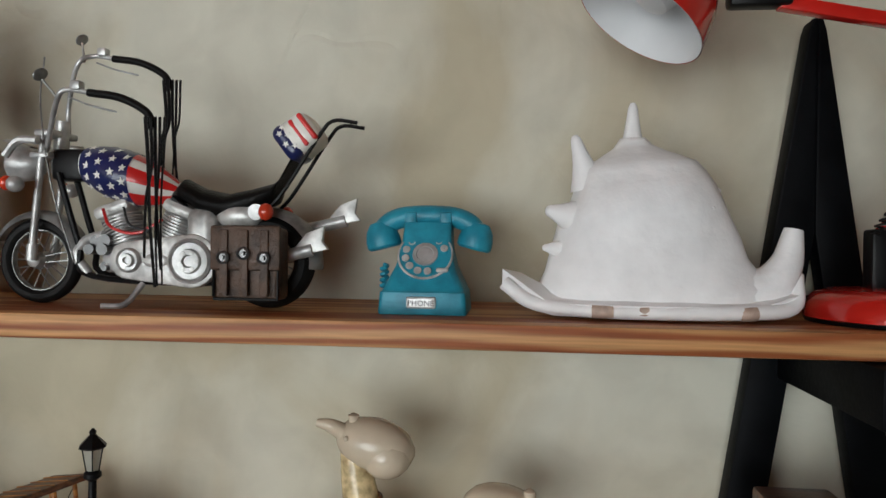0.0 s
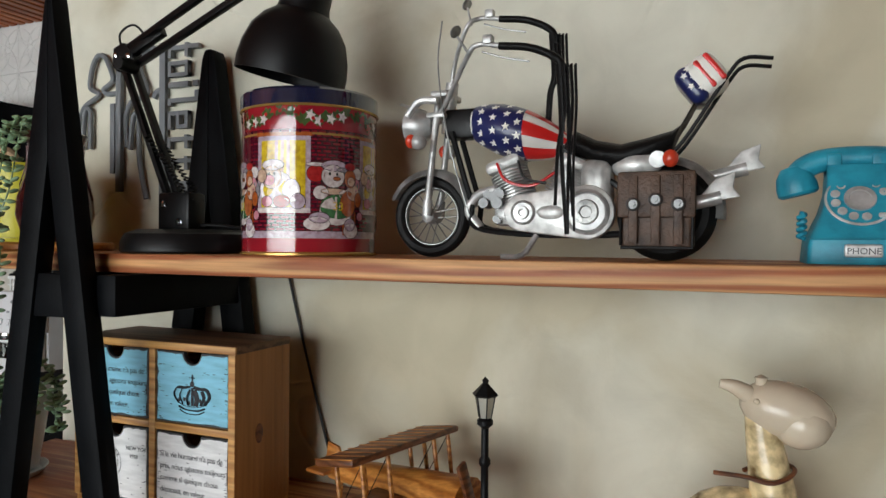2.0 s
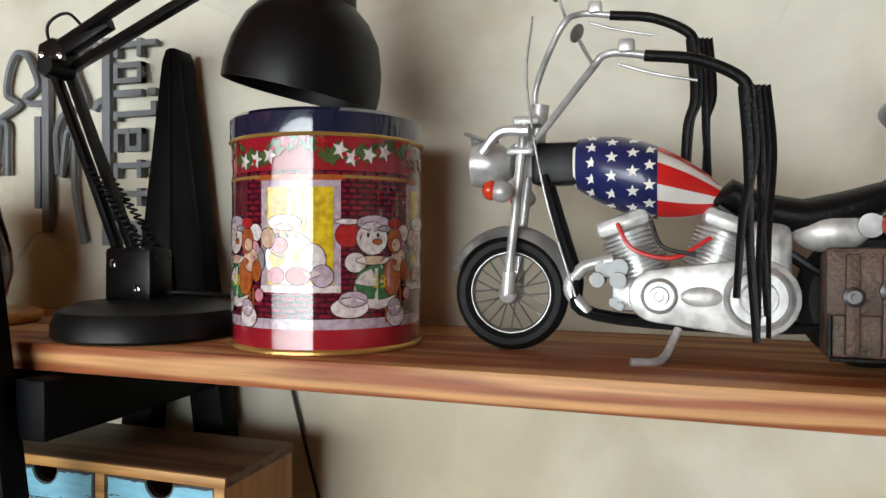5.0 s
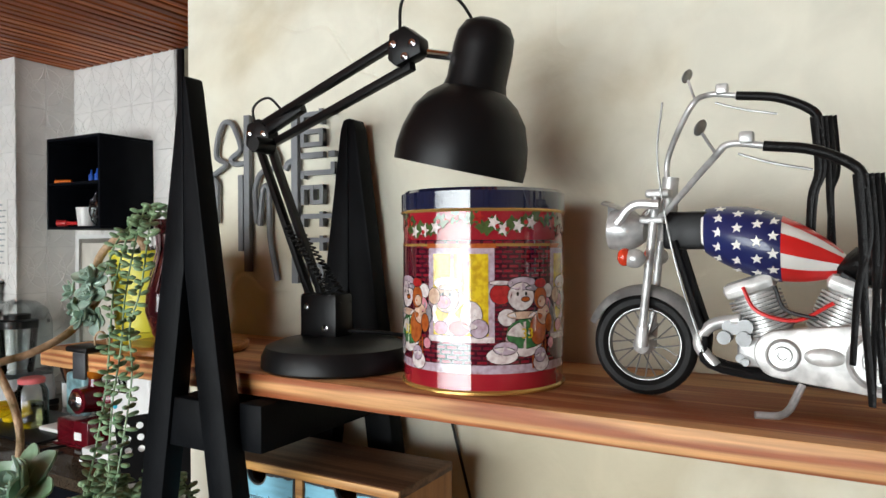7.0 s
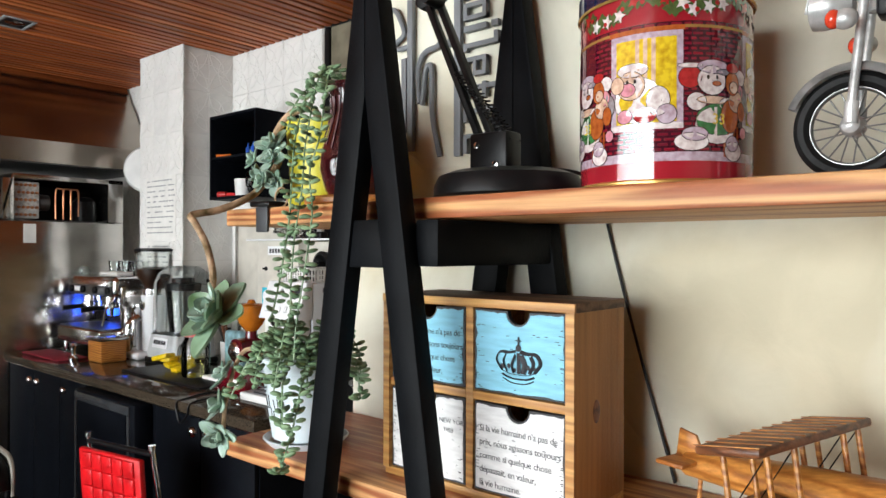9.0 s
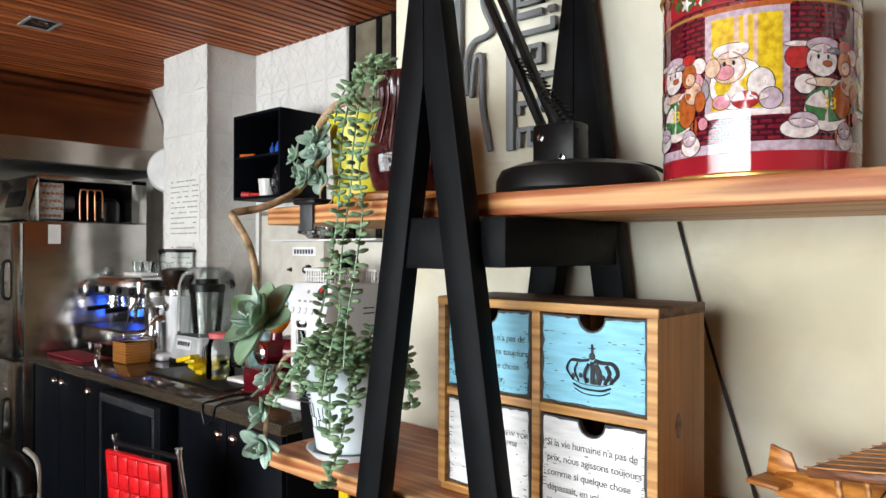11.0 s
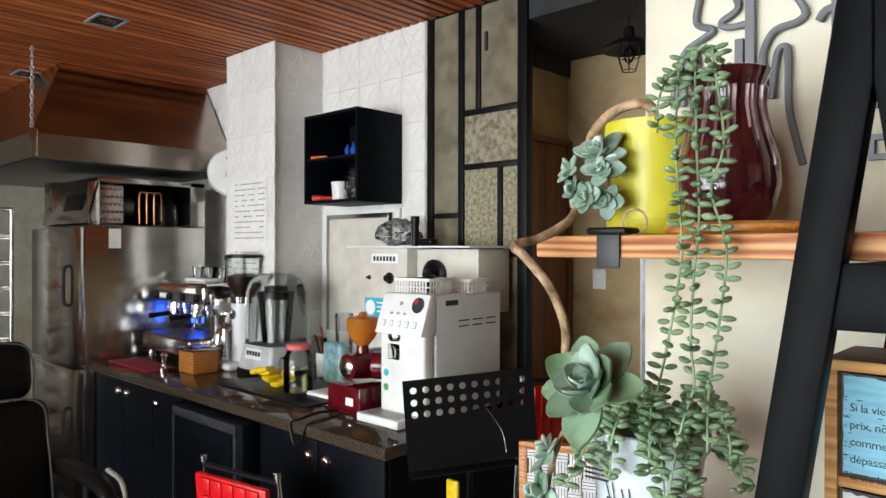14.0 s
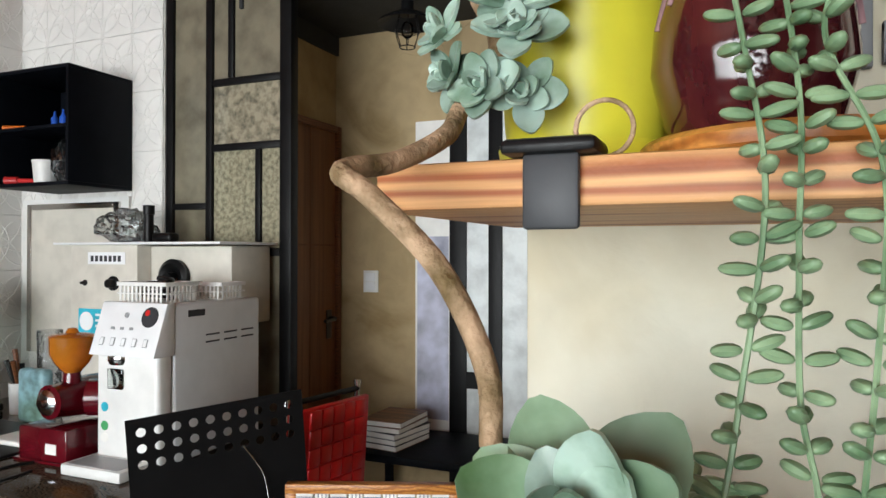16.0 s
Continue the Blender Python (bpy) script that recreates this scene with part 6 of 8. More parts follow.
lp = thing("lime_pot", (-1.180, 0.668, Z0), "lime-yellow ceramic pot with a matching saucer", "pot")
part("pot", lathe([(0, Z0 + 0.018), (0.046, Z0 + 0.018), (0.0475, Z0 + 0.03), (0.054, Z0 + 0.120), (0.0545, Z0 + 0.126), (0.0515, Z0 + 0.126), (0.050, Z0 + 0.112), (0, Z0 + 0.112)], (-1.180, 0.668, 0), 44), LIME, lp)
part("saucer", lathe([(0, Z0 + 0.0004), (0.046, Z0 + 0.0004), (0.0495, Z0 + 0.004), (0.0515, Z0 + 0.0175), (0.0495, Z0 + 0.0175), (0.047, Z0 + 0.006), (0, Z0 + 0.006)], (-1.180, 0.668, 0), 44), LIME, lp)
part("soil", lathe([(0.0502, Z0 + 0.114), (0.03, Z0 + 0.118), (0, Z0 + 0.117)], (-1.180, 0.668, 0), 24), SOIL, lp)
ech = thing("rosette_plant", (-1.190, 0.660, Z0 + 0.115), "grey-green rosette succulent with a long bent stem", "plant")
part("stem", tube([(-1.175, 0.660, Z0 + 0.112), (-1.170, 0.640, Z0 + 0.142), (-1.205, 0.630, Z0 + 0.140), (-1.232, 0.622, Z0 + 0.110), (-1.217, 0.615, 1.636), (-1.231, 0.595, 1.599), (-1.229, 0.570, 1.581), (-1.237, 0.532, 1.564), (-1.244, 0.497, 1.556), (-1.228, 0.492, 1.545), (-1.198, 0.490, 1.517), (-1.179, 0.488, 1.482), (-1.176, 0.485, 1.455)], 0.0060, 10, None, 0.0042), BARK, ech, "bare brown stem with green patches", 60)
RH = Vector((-1.141, 0.475, 1.428))
rosette("rosette", RH, (0.02, -0.66, 0.50), 0.056, 5, LEAF, ech, 3)
UC = Vector((-1.217, 0.600, 1.634))
for k, (dx, dy, dz, r) in enumerate(((0.010, 0.0, 0.018, 0.034), (-0.022, -0.008, 0.004, 0.020), (-0.018, -0.004, -0.018, 0.022), (0.018, -0.008, 0.000, 0.026), (0.002, -0.010, -0.026, 0.024), (0.020, -0.004, -0.030, 0.024))):
    rosette("rosette", UC + Vector((dx, dy, dz)), (-0.2 + dx * 16, -0.75, 0.40 + dz * 12), r, 3, LEAFBLUE, ech, 30 + k)

vs = thing("glazed_vase", (-1.090, 0.650, Z0 + 0.0125), "maroon drip-glazed pottery vase on a wooden board", "vase")
VZ = Z0 + 0.0125
part("vase_body", lathe([(0, VZ + 0.0003), (0.036, VZ + 0.0003), (0.043, VZ + 0.010), (0.0505, VZ + 0.038), (0.0490, VZ + 0.062), (0.0400, VZ + 0.092), (0.0340, VZ + 0.116), (0.0355, VZ + 0.138), (0.0410, VZ + 0.152), (0.0395, VZ + 0.153), (0.033, VZ + 0.138), (0.031, VZ + 0.116), (0, VZ + 0.112)], (-1.090, 0.650, 0), 48), GLAZE, vs)
random.seed(4)
DRIP = mat("milky_glaze", (0.22, 0.13, 0.14), 0.12, var=0.4, scale=30, coat=0.6, stretch=(4, 4, 0.8))
for k in range(26):
    a = math.radians(k * 13.85 + random.uniform(-6, 6))
    ln = random.uniform(0.03, 0.085)
    z = VZ + 0.128
    pts, prof = [], [(0.038, 0.0505), (0.062, 0.0490), (0.092, 0.0400), (0.116, 0.0340), (0.138, 0.0355)]
    for i in range(6):
        zz = 0.134 - ln * i / 5
        rr = next((r0 + (r1 - r0) * (zz - z0_) / (z1_ - z0_) for (z0_, r0), (z1_, r1) in zip(prof, prof[1:]) if z0_ <= zz <= z1_), 0.0505)
        pts.append((-1.090 + (rr + 0.0007) * math.cos(a), 0.650 + (rr + 0.0007) * math.sin(a), VZ + zz))
    part("glaze_drip", tube(pts, random.uniform(0.0022, 0.0044), 8, None, 0.0016, 3, 0.35), DRIP, vs)
part("soil", lathe([(0.0322, VZ + 0.136), (0, VZ + 0.139)], (-1.090, 0.650, 0), 20), SOIL, vs)
solo("wooden_board", lathe([(0, Z0 + 0.0003), (0.070, Z0 + 0.0003), (0.073, Z0 + 0.003), (0.073, Z0 + 0.009), (0.070, Z0 + 0.0120), (0, Z0 + 0.0120)], (-1.072, 0.640, 0), 44), HONEYWOOD, "round wooden board under the vase", "board")
tr = thing("trailing_sedum", (-1.10, 0.645, VZ + 0.139), "trailing sedum with plump leaves hanging over the shelf", "plant")
for k, pts in enumerate(([(-1.105, 0.635, VZ + 0.14), (-1.115, 0.600, VZ + 0.162), (-1.104, 0.560, 1.662), (-1.094, 0.545, 1.603), (-1.087, 0.535, 1.544), (-1.096, 0.527, 1.468), (-1.103, 0.520, 1.423)],
                         [(-1.090, 0.635, VZ + 0.14), (-1.100, 0.600, VZ + 0.168), (-1.084, 0.560, 1.655), (-1.075, 0.545, 1.582), (-1.076, 0.535, 1.525), (-1.076, 0.530, 1.470), (-1.071, 0.525, 1.434), (-1.080, 0.520, 1.397), (-1.089, 0.515, 1.341)],
                         [(-1.080, 0.635, VZ + 0.14), (-1.085, 0.600, VZ + 0.165), (-1.059, 0.560, 1.651), (-1.066, 0.550, 1.605), (-1.049, 0.540, 1.554), (-1.052, 0.532, 1.489), (-1.058, 0.525, 1.429), (-1.057, 0.520, 1.380)],
                         [(-1.100, 0.640, VZ + 0.14), (-1.125, 0.605, VZ + 0.150), (-1.128, 0.575, VZ + 0.12), (-1.122, 0.560, VZ + 0.085)])):
    bead_strand(pts, tr, 60 + k)

wp = thing("white_flower_pot", (-1.165, 0.625, LOW_T), "pale enamel flower pot on a matching saucer", "pot")
part("pot", lathe([(0, LOW_T + 0.010), (0.046, LOW_T + 0.010), (0.047, LOW_T + 0.016), (0.060, LOW_T + 0.100), (0.0635, LOW_T + 0.101), (0.065, LOW_T + 0.122), (0.062, LOW_T + 0.123), (0.058, LOW_T + 0.106), (0, LOW_T + 0.104)], (-1.165, 0.625, 0), 44), POTWHITE, wp)
part("saucer", lathe([(0, LOW_T + 0.0004), (0.050, LOW_T + 0.0004), (0.059, LOW_T + 0.010), (0.057, LOW_T + 0.011), (0.049, LOW_T + 0.004), (0, LOW_T + 0.004)], (-1.165, 0.625, 0), 44), POTWHITE, wp)
part("soil", lathe([(0.0575, LOW_T + 0.108), (0, LOW_T + 0.112)], (-1.165, 0.625, 0), 24), SOIL, wp)
b = bmesh.new()
for du, zz in ((-0.20, 0.055), (0.12, 0.052)):
    a0 = math.radians(-90) + du
    R_ = 0.0545
    f = lambda a, z: (-1.165 + (R_ + (z - 0.055) * 0.14 + 0.0006) * math.cos(a0 + a), 0.625 + (R_ + (z - 0.055) * 0.14 + 0.0006) * math.sin(a0 + a), LOW_T + z)
    tube([f(-0.12, zz), f(-0.10, zz - 0.014), f(0.10, zz - 0.014), f(0.12, zz), f(-0.12, zz)], 0.0006, 5, b, None, 0)
    tube([f(-0.05, zz), f(-0.10, zz + 0.016)], 0.0006, 5, b, None, 0)
    tube([f(0.06, zz), f(0.04, zz + 0.018)], 0.0006, 5, b, None, 0)
part("drawing_print", b, INK, wp)
for k in range(3):
    part("lettering_bar", box((-1.205, 0.5655 + k * 0.0004, LOW_T + 0.082 - k * 0.005), (-1.178, 0.5675 + k * 0.0004, LOW_T + 0.0835 - k * 0.005)), INK, wp)
pp = thing("pot_succulent", (-1.165, 0.625, LOW_T + 0.11), "mixed sedum spilling over the rim of the pale pot", "plant")
for k, pts in enumerate(([(-1.150, 0.61, LOW_T + 0.11), (-1.130, 0.575, LOW_T + 0.15), (-1.110, 0.545, LOW_T + 0.12), (-1.100, 0.535, LOW_T + 0.05)],
                         [(-1.160, 0.61, LOW_T + 0.11), (-1.170, 0.57, LOW_T + 0.145), (-1.185, 0.545, LOW_T + 0.12), (-1.205, 0.53, LOW_T + 0.07)],
                         [(-1.150, 0.62, LOW_T + 0.11), (-1.135, 0.58, LOW_T + 0.17), (-1.125, 0.56, LOW_T + 0.15), (-1.120, 0.545, LOW_T + 0.11)],
                         [(-1.140, 0.62, LOW_T + 0.11), (-1.110, 0.60, LOW_T + 0.15), (-1.095, 0.565, LOW_T + 0.11), (-1.090, 0.545, LOW_T + 0.05), (-1.105, 0.535, LOW_T - 0.01)])):
    bead_strand(pts, pp, 80 + k, 0.0075, 0.0085)
for k in range(8):
    random.seed(140 + k)
    a = radians(-150 + k * 27)
    dx, dy = math.cos(a), math.sin(a)
    top, out = random.uniform(0.135, 0.175), random.uniform(0.060, 0.085)
    bead_strand([(-1.150 + 0.02 * dx, 0.620 + 0.02 * dy, LOW_T + 0.108), (-1.150 + 0.6 * out * dx, 0.620 + 0.6 * out * dy, LOW_T + top), (-1.150 + out * dx, 0.620 + out * dy, LOW_T + top - 0.025), (-1.150 + 1.1 * out * dx, 0.620 + 1.1 * out * dy, LOW_T + top - 0.070)], pp, 150 + k, 0.0072, 0.0080)
part("long_stem", tube([(-1.185, 0.60, LOW_T + 0.112), (-1.215, 0.56, LOW_T + 0.13), (-1.235, 0.545, LOW_T + 0.07), (-1.230, 0.535, LOW_T + 0.02)], 0.0030, 8), BARK, pp)
for k, (p, ax, r) in enumerate((((-1.232, 0.54, LOW_T + 0.095), (-0.6, -0.5, 0.5), 0.026), ((-1.236, 0.538, LOW_T + 0.055), (-0.5, -0.7, 0.2), 0.030), ((-1.228, 0.534, LOW_T + 0.020), (0.1, -0.7, -0.3), 0.034))):
    rosette("rosette", p, ax, r, 3, LEAFBLUE, pp, 90 + k)
GREYRUBBER = mat("grey_rubber", (0.03, 0.032, 0.036), 0.5, bump=0.1)
ck = thing("shelf_clip", (-1.172, 0.553, SH_T), "black rubber strap clip hooked on the shelf edge", "clip")
part("strap", box((-1.186, 0.5555, SH_B - 0.010), (-1.160, 0.5595, SH_T + 0.001), 0.003), GREYRUBBER, ck)
part("clip_head", box((-1.196, 0.552, SH_T + 0.0005), (-1.152, 0.585, SH_T + 0.008), 0.003), BLACK, ck)
part("wire_ring", ring_y((-1.152, 0.572, SH_T + 0.013), 0.013, 0.0012, 24), BARK, ck)

# ---- the bar counter ----
CT, CF = 0.90, 1.47
counter = thing("bar_counter", (-3.7, 1.9, 0), "dark bar counter with flat black doors", "counter")
part("carcass", box((-4.98, CF + 0.03, 0.08), (-2.52, BACK - 0.012, CT - 0.042)), BLACKMATTE, counter)
part("plinth", box((-4.98, CF + 0.07, 0.0), (-2.54, BACK - 0.012, 0.08)), BLACK, counter)
for x0, x1 in ((-4.96, -4.60), (-4.594, -4.25), (-4.244, -3.93), (-3.24, -2.89), (-2.884, -2.525)):
    d = part("cabinet_door", box((x0, CF + 0.010, 0.09), (x1, CF + 0.028, CT - 0.052), 0.002), BLACKMATTE, counter)
    hx = x1 - 0.05 if x0 in (-4.96, -3.24) else x0 + 0.05
    part("cup_handle", lathe([(0.024, 0), (0.022, 0.010), (0.014, 0.018), (0, 0.020)], (hx, CF + 0.010, CT - 0.115), 18, None, turned((0, -1, 0))), CHROME, d, "half-round chrome handle")
part("edge_strip", box((-4.98, CF - 0.001, CT - 0.050), (-2.52, CF + 0.03, CT - 0.044)), STEEL, counter)
solo("worktop", box((-5.0, CF - 0.012, CT - 0.042), (-2.50, BACK - 0.010, CT), 0.004), STONE, "speckled black stone worktop", "worktop")
OVENRIM = mat("satin_black_plastic", (0.035, 0.037, 0.04), 0.25, bump=0.0)
ov = thing("built_in_oven", (-3.58, CF, 0.3), "black countertop oven built under the worktop with a satin black rim", "oven")
part("oven_body", box((-3.90, CF - 0.055, 0.30), (-3.30, CF + 0.029, CT - 0.055), 0.008), BLACKMATTE, ov)
part("oven_rim", box((-3.89, CF - 0.061, CT - 0.105), (-3.34, CF - 0.054, CT - 0.065), 0.004), OVENRIM, ov)
for x0 in (-3.89, -3.36):
    part("oven_rim", box((x0, CF - 0.061, 0.31), (x0 + 0.020, CF - 0.054, CT - 0.105), 0.004), OVENRIM, ov)
part("oven_glass", box((-3.855, CF - 0.058, 0.32), (-3.375, CF - 0.0555, CT - 0.108)), BLACKMATTE, ov)

# steel cabinet, hood and rack at the far end
FX, FY = -5.0, 1.40
fr = thing("steel_fridge", (-5.4, 1.78, 0), "stainless steel upright fridge with an open compressor bay", "fridge")
FT = 1.965
part("fridge_body", box((-5.75, FY + 0.03, 0.10), (FX, 2.16, 1.68), 0.004), STEEL, fr)
b = box((-5.75, 2.06, 1.685), (FX, 2.16, FT), 0.004)
box((-5.75, FY + 0.05, 1.685), (-5.60, 2.06, FT), 0.004, b)
box((-5.75, FY + 0.10, FT - 0.03), (FX, 2.16, FT), 0.004, b)
box((FX - 0.03, FY + 0.05, 1.685), (FX, FY + 0.11, FT - 0.03), 0.003, b)
part("compressor_housing", b, STEEL, fr)
part("bay_floor", box((-5.60, FY + 0.11, 1.682), (FX - 0.03, 2.06, 1.69)), DARKSTEEL, fr)
part("bay_lining", box((-5.60, FY + 0.11, 1.69), (-5.57, 2.06, FT - 0.03)), BLACK, fr)
part("condenser", box((-5.30, 1.52, 1.70), (FX - 0.04, 1.66, FT - 0.045), 0.002), SILVER, fr)
for r in range(5):
    for k in range(5):
        part("copper_bend", ball((FX - 0.036, 1.535 + k * 0.025 + (0.012 if r % 2 else 0), 1.72 + r * 0.045), (0.010, 0.011, 0.009)), COPPER, fr)
for k in range(3):
    y0 = 1.76 + k * 0.045
    part("copper_pipe", tube([(FX - 0.05, y0, 1.70), (FX - 0.05, y0, 1.87), (FX - 0.05, y0 + 0.022, 1.89), (FX - 0.05, y0 + 0.044, 1.87), (FX - 0.05, y0 + 0.044, 1.72)], 0.0045, 8), COPPER, fr)
part("compressor", lathe([(0, 0), (0.07, 0.0), (0.075, 0.05), (0.07, 0.13), (0.04, 0.16), (0, 0.165)], (FX - 0.15, 1.97, 1.69), 20), BLACK, fr)
part("fan_motor", disc_y((FX - 0.10, 1.70, 1.80), [(0.05, -0.03), (0.05, 0.03), (0, 0.03)], 20), DARKSTEEL, fr)
part("control_panel", box((-5.74, -0.02, 0.0), (FX, 0.0, 0.27), 0.004, None, Matrix.Translation((0, FY + 0.05, 1.69)) @ pose(0, 0, 0, -14, 0, 0)), STEEL, fr)
part("display", box((-5.40, -0.026, 0.08), (-5.10, -0.019, 0.18), 0.002, None, Matrix.Translation((0, FY + 0.05, 1.69)) @ pose(0, 0, 0, -14, 0, 0)), BLACK, fr)
for z0, z1 in ((0.12, 0.86), (0.88, 1.67)):
    d = part("fridge_door", box((-5.745, FY - 0.025, z0), (FX - 0.004, FY + 0.028, z1), 0.008), STEEL, fr)
    part("door_handle", tube([(FX - 0.08, FY - 0.026, z1 - 0.45), (FX - 0.08, FY - 0.055, z1 - 0.42), (FX - 0.08, FY - 0.055, z1 - 0.25), (FX - 0.08, FY - 0.026, z1 - 0.22)], 0.010, 8), BLACK, d)
part("label_paper", box((FX, 1.56, 1.55), (FX + 0.0015, 1.63, 1.665)), PAPER, fr)
for yy in (FY + 0.1, 2.08):
    for xx in (-5.7, -5.06):
        part("foot", rod((xx, yy, 0), (xx, yy, 0.10), 0.02), BLACK, fr)
hd = thing("extractor_hood", (-5.9, 1.75, 2.04), "stainless steel pyramid extractor hood hung under the ceiling", "hood")
HX0, HX1, HY0, HY1 = -6.9, -4.98, 1.15, 2.33
b = bmesh.new()
for z0, z1, i0, i1 in ((2.04, 2.175, 0, 0), (2.175, CEIL - 0.002, 0, 0.34)):
    lo = [b.verts.new(p) for p in ((HX0, HY0, z0), (HX1, HY0, z0), (HX1, HY1, z0), (HX0, HY1, z0))]
    hi = [b.verts.new(p) for p in ((HX0 + i1, HY0 + i1 * 0.75, z1), (HX1 - i1, HY0 + i1 * 0.75, z1), (HX1 - i1, HY1, z1), (HX0 + i1, HY1, z1))]
    for i in range(4):
        b.faces.new((lo[i], lo[(i + 1) % 4], hi[(i + 1) % 4], hi[i]))
bmesh.ops.remove_doubles(b, verts=b.verts, dist=1e-5)
part("hood_shell", b, HOODSTEEL, hd, "", 20)
part("hood_lip", box((HX0, HY0, 2.030), (HX1, HY1, 2.042), 0.002), DARKSTEEL, hd)
part("corner_plate", box((HX1 - 0.03, HY0 - 0.004, 2.05), (HX1 + 0.003, HY0 + 0.03, 2.20), 0.002), STEEL, hd)
cn = bmesh.new()
for k in range(18):
    zz = 2.19 + k * 0.0255
    if zz < CEIL - 0.01:
        c = ring_y((0, 0, 0), 0.011, 0.0032, 12)
        bmesh.ops.transform(c, matrix=Matrix.Translation((HX1 - 0.01, HY0 + 0.005, zz)) @ pose(0, 0, 0, 0, 0, 90 * (k % 2)) @ Matrix.Diagonal((0.7, 1, 1.35, 1)), verts=c.verts)
        join(cn, c)
part("hood_chain", cn, SILVER, hd)
ds = thing("paper_dispenser", (-4.62, 2.1, 1.95), "round white plastic wall dispenser beside the column", "dispenser")
part("dispenser_body", lathe([(0, -0.055), (0.135, -0.055), (0.15, -0.04), (0.15, 0.04), (0.135, 0.06), (0, 0.065)], (-4.72, 2.20, 2.02), 36, None, turned((0.75, -0.66, 0))), WHITEPLASTIC, ds)
part("dispenser_slot", lathe([(0.03, 0.06), (0.03, 0.070), (0, 0.072)], (-4.70, 2.185, 2.00), 18, None, turned((0.75, -0.66, 0))), GREYPLASTIC, ds)
part("dispenser_badge", lathe([(0.028, 0.05), (0.028, 0.069), (0, 0.070)], (-4.715, 2.195, 2.10), 18, None, turned((0.75, -0.66, 0))), INK, ds)
rk = thing("tray_rack", (-6.1, 1.1, 0), "steel bakery trolley rack with sliding trays", "rack")
for xx in (-6.35, -5.88):
    for yy in (0.86, 1.30):
        part("rack_post", rod((xx, yy, 0.0), (xx, yy, 1.80), 0.014), STEEL, rk)
for k in range(9):
    zz = 0.30 + k * 0.165
    part("tray", box((-6.34, 0.87, zz), (-5.89, 1.29, zz + 0.018), 0.004), STEEL, rk)
    part("runner", box((-5.90, 0.86, zz - 0.012), (-5.87, 1.30, zz), 0.001), STEEL, rk)
part("rack_top", box((-6.36, 0.85, 1.79), (-5.87, 1.31, 1.81), 0.004), STEEL, rk)
for k in range(3):
    solo("bread_roll", ball((-6.15 + k * 0.09, 1.05 + 0.06 * (k % 2), 1.29 + 0.036), (0.045, 0.04, 0.026)), mat("bread_crust", (0.40, 0.14, 0.04), 0.5, var=0.3), "browned bread roll on a steel tray", "bread", "bread rolls")

# notices on the column
nt = thing("printed_notice", (-4.23, 2.018, 1.5), "long white paper notice with rows of print on the column", "notice")
for z0, z1, x0, x1 in ((1.56, 1.935, -4.400, -4.060), (1.38, 1.555, -4.395, -4.13)):
    s = part("sheet", box((x0, 2.0165, z0), (x1, 2.0185, z1)), PAPER, nt)
    random.seed(9)
    zz = z1 - 0.030
    while zz > z0 + 0.02:
        xx = x0 + 0.015
        while xx < x1 - 0.03:
            w_ = random.uniform(0.012, 0.04)
            if random.random() < 0.86:
                part("print_bar", box((xx, 2.0155, zz), (min(xx + w_, x1 - 0.012), 2.0166, zz + 0.007)), GREYPLASTIC, s)
            xx += w_ + 0.008
        zz -= 0.030

# black wall cabinet and its contents
cb_ = thing("wall_cabinet", (-3.56, 2.2, 1.78), "black open wall cabinet with two compartments", "cabinet")
X0, X1, Y0, Y1, Q0, Q1 = -3.772, -3.352, 2.052, 2.345, 1.777, 2.224
part("top", box((X0, Y0, Q1 - 0.014), (X1, Y1, Q1), 0.001), BLACKMATTE, cb_)
part("bottom", box((X0, Y0, Q0), (X1, Y1, Q0 + 0.014), 0.001), BLACKMATTE, cb_)
for x0 in (X0, X1 - 0.014):
    part("side", box((x0, Y0, Q0 + 0.014), (x0 + 0.014, Y1, Q1 - 0.014), 0.001), BLACKMATTE, cb_)
part("shelf", box((X0 + 0.014, Y0 + 0.004, 1.992), (X1 - 0.014, Y1, 2.005), 0.001), BLACKMATTE, cb_)
part("back", box((X0 + 0.014, Y1 - 0.006, Q0 + 0.014), (X1 - 0.014, Y1, Q1 - 0.014)), BLACKMATTE, cb_)
solo("white_tub", lathe([(0, 0.0005), (0.038, 0.0005), (0.045, 0.085), (0.047, 0.086), (0.047, 0.093), (0.040, 0.093), (0, 0.088)], (-3.575, 2.13, Q0 + 0.014), 24), WHITEPLASTIC, "white plastic tub with a lid", "tub")
random.seed(3)
fb = bmesh.new()
bmesh.ops.create_icosphere(fb, subdivisions=4, radius=1)
for v in fb.verts:
    q = 1 + 0.30 * noise.noise(v.co * 2.4) + 0.16 * noise.noise(v.co * 7)
    v.co = Vector((-3.455 + v.co.x * 0.062 * q, 2.13 + v.co.y * 0.05 * q, Q0 + 0.014 + 0.082 + v.co.z * 0.078 * q))
solo("plastic_bag", fb, FILM, "crumpled clear plastic bag of small parts", "bag", "", "", 30)
b = rod((-3.745, 2.09, Q0 + 0.032), (-3.70, 2.11, Q0 + 0.032), 0.017, 0.015)
rod((-3.70, 2.11, Q0 + 0.032), (-3.62, 2.13, Q0 + 0.030), 0.010, 0.008, 10, b)
solo("red_torch", b, mat("red_plastic", (0.55, 0.03, 0.03), 0.3), "small red plastic torch", "torch")
solo("orange_marker", rod((-3.745, 2.08, 2.015), (-3.66, 2.11, 2.015), 0.0095, 0.008), ORANGE, "orange marker pen lying on the shelf", "pen")
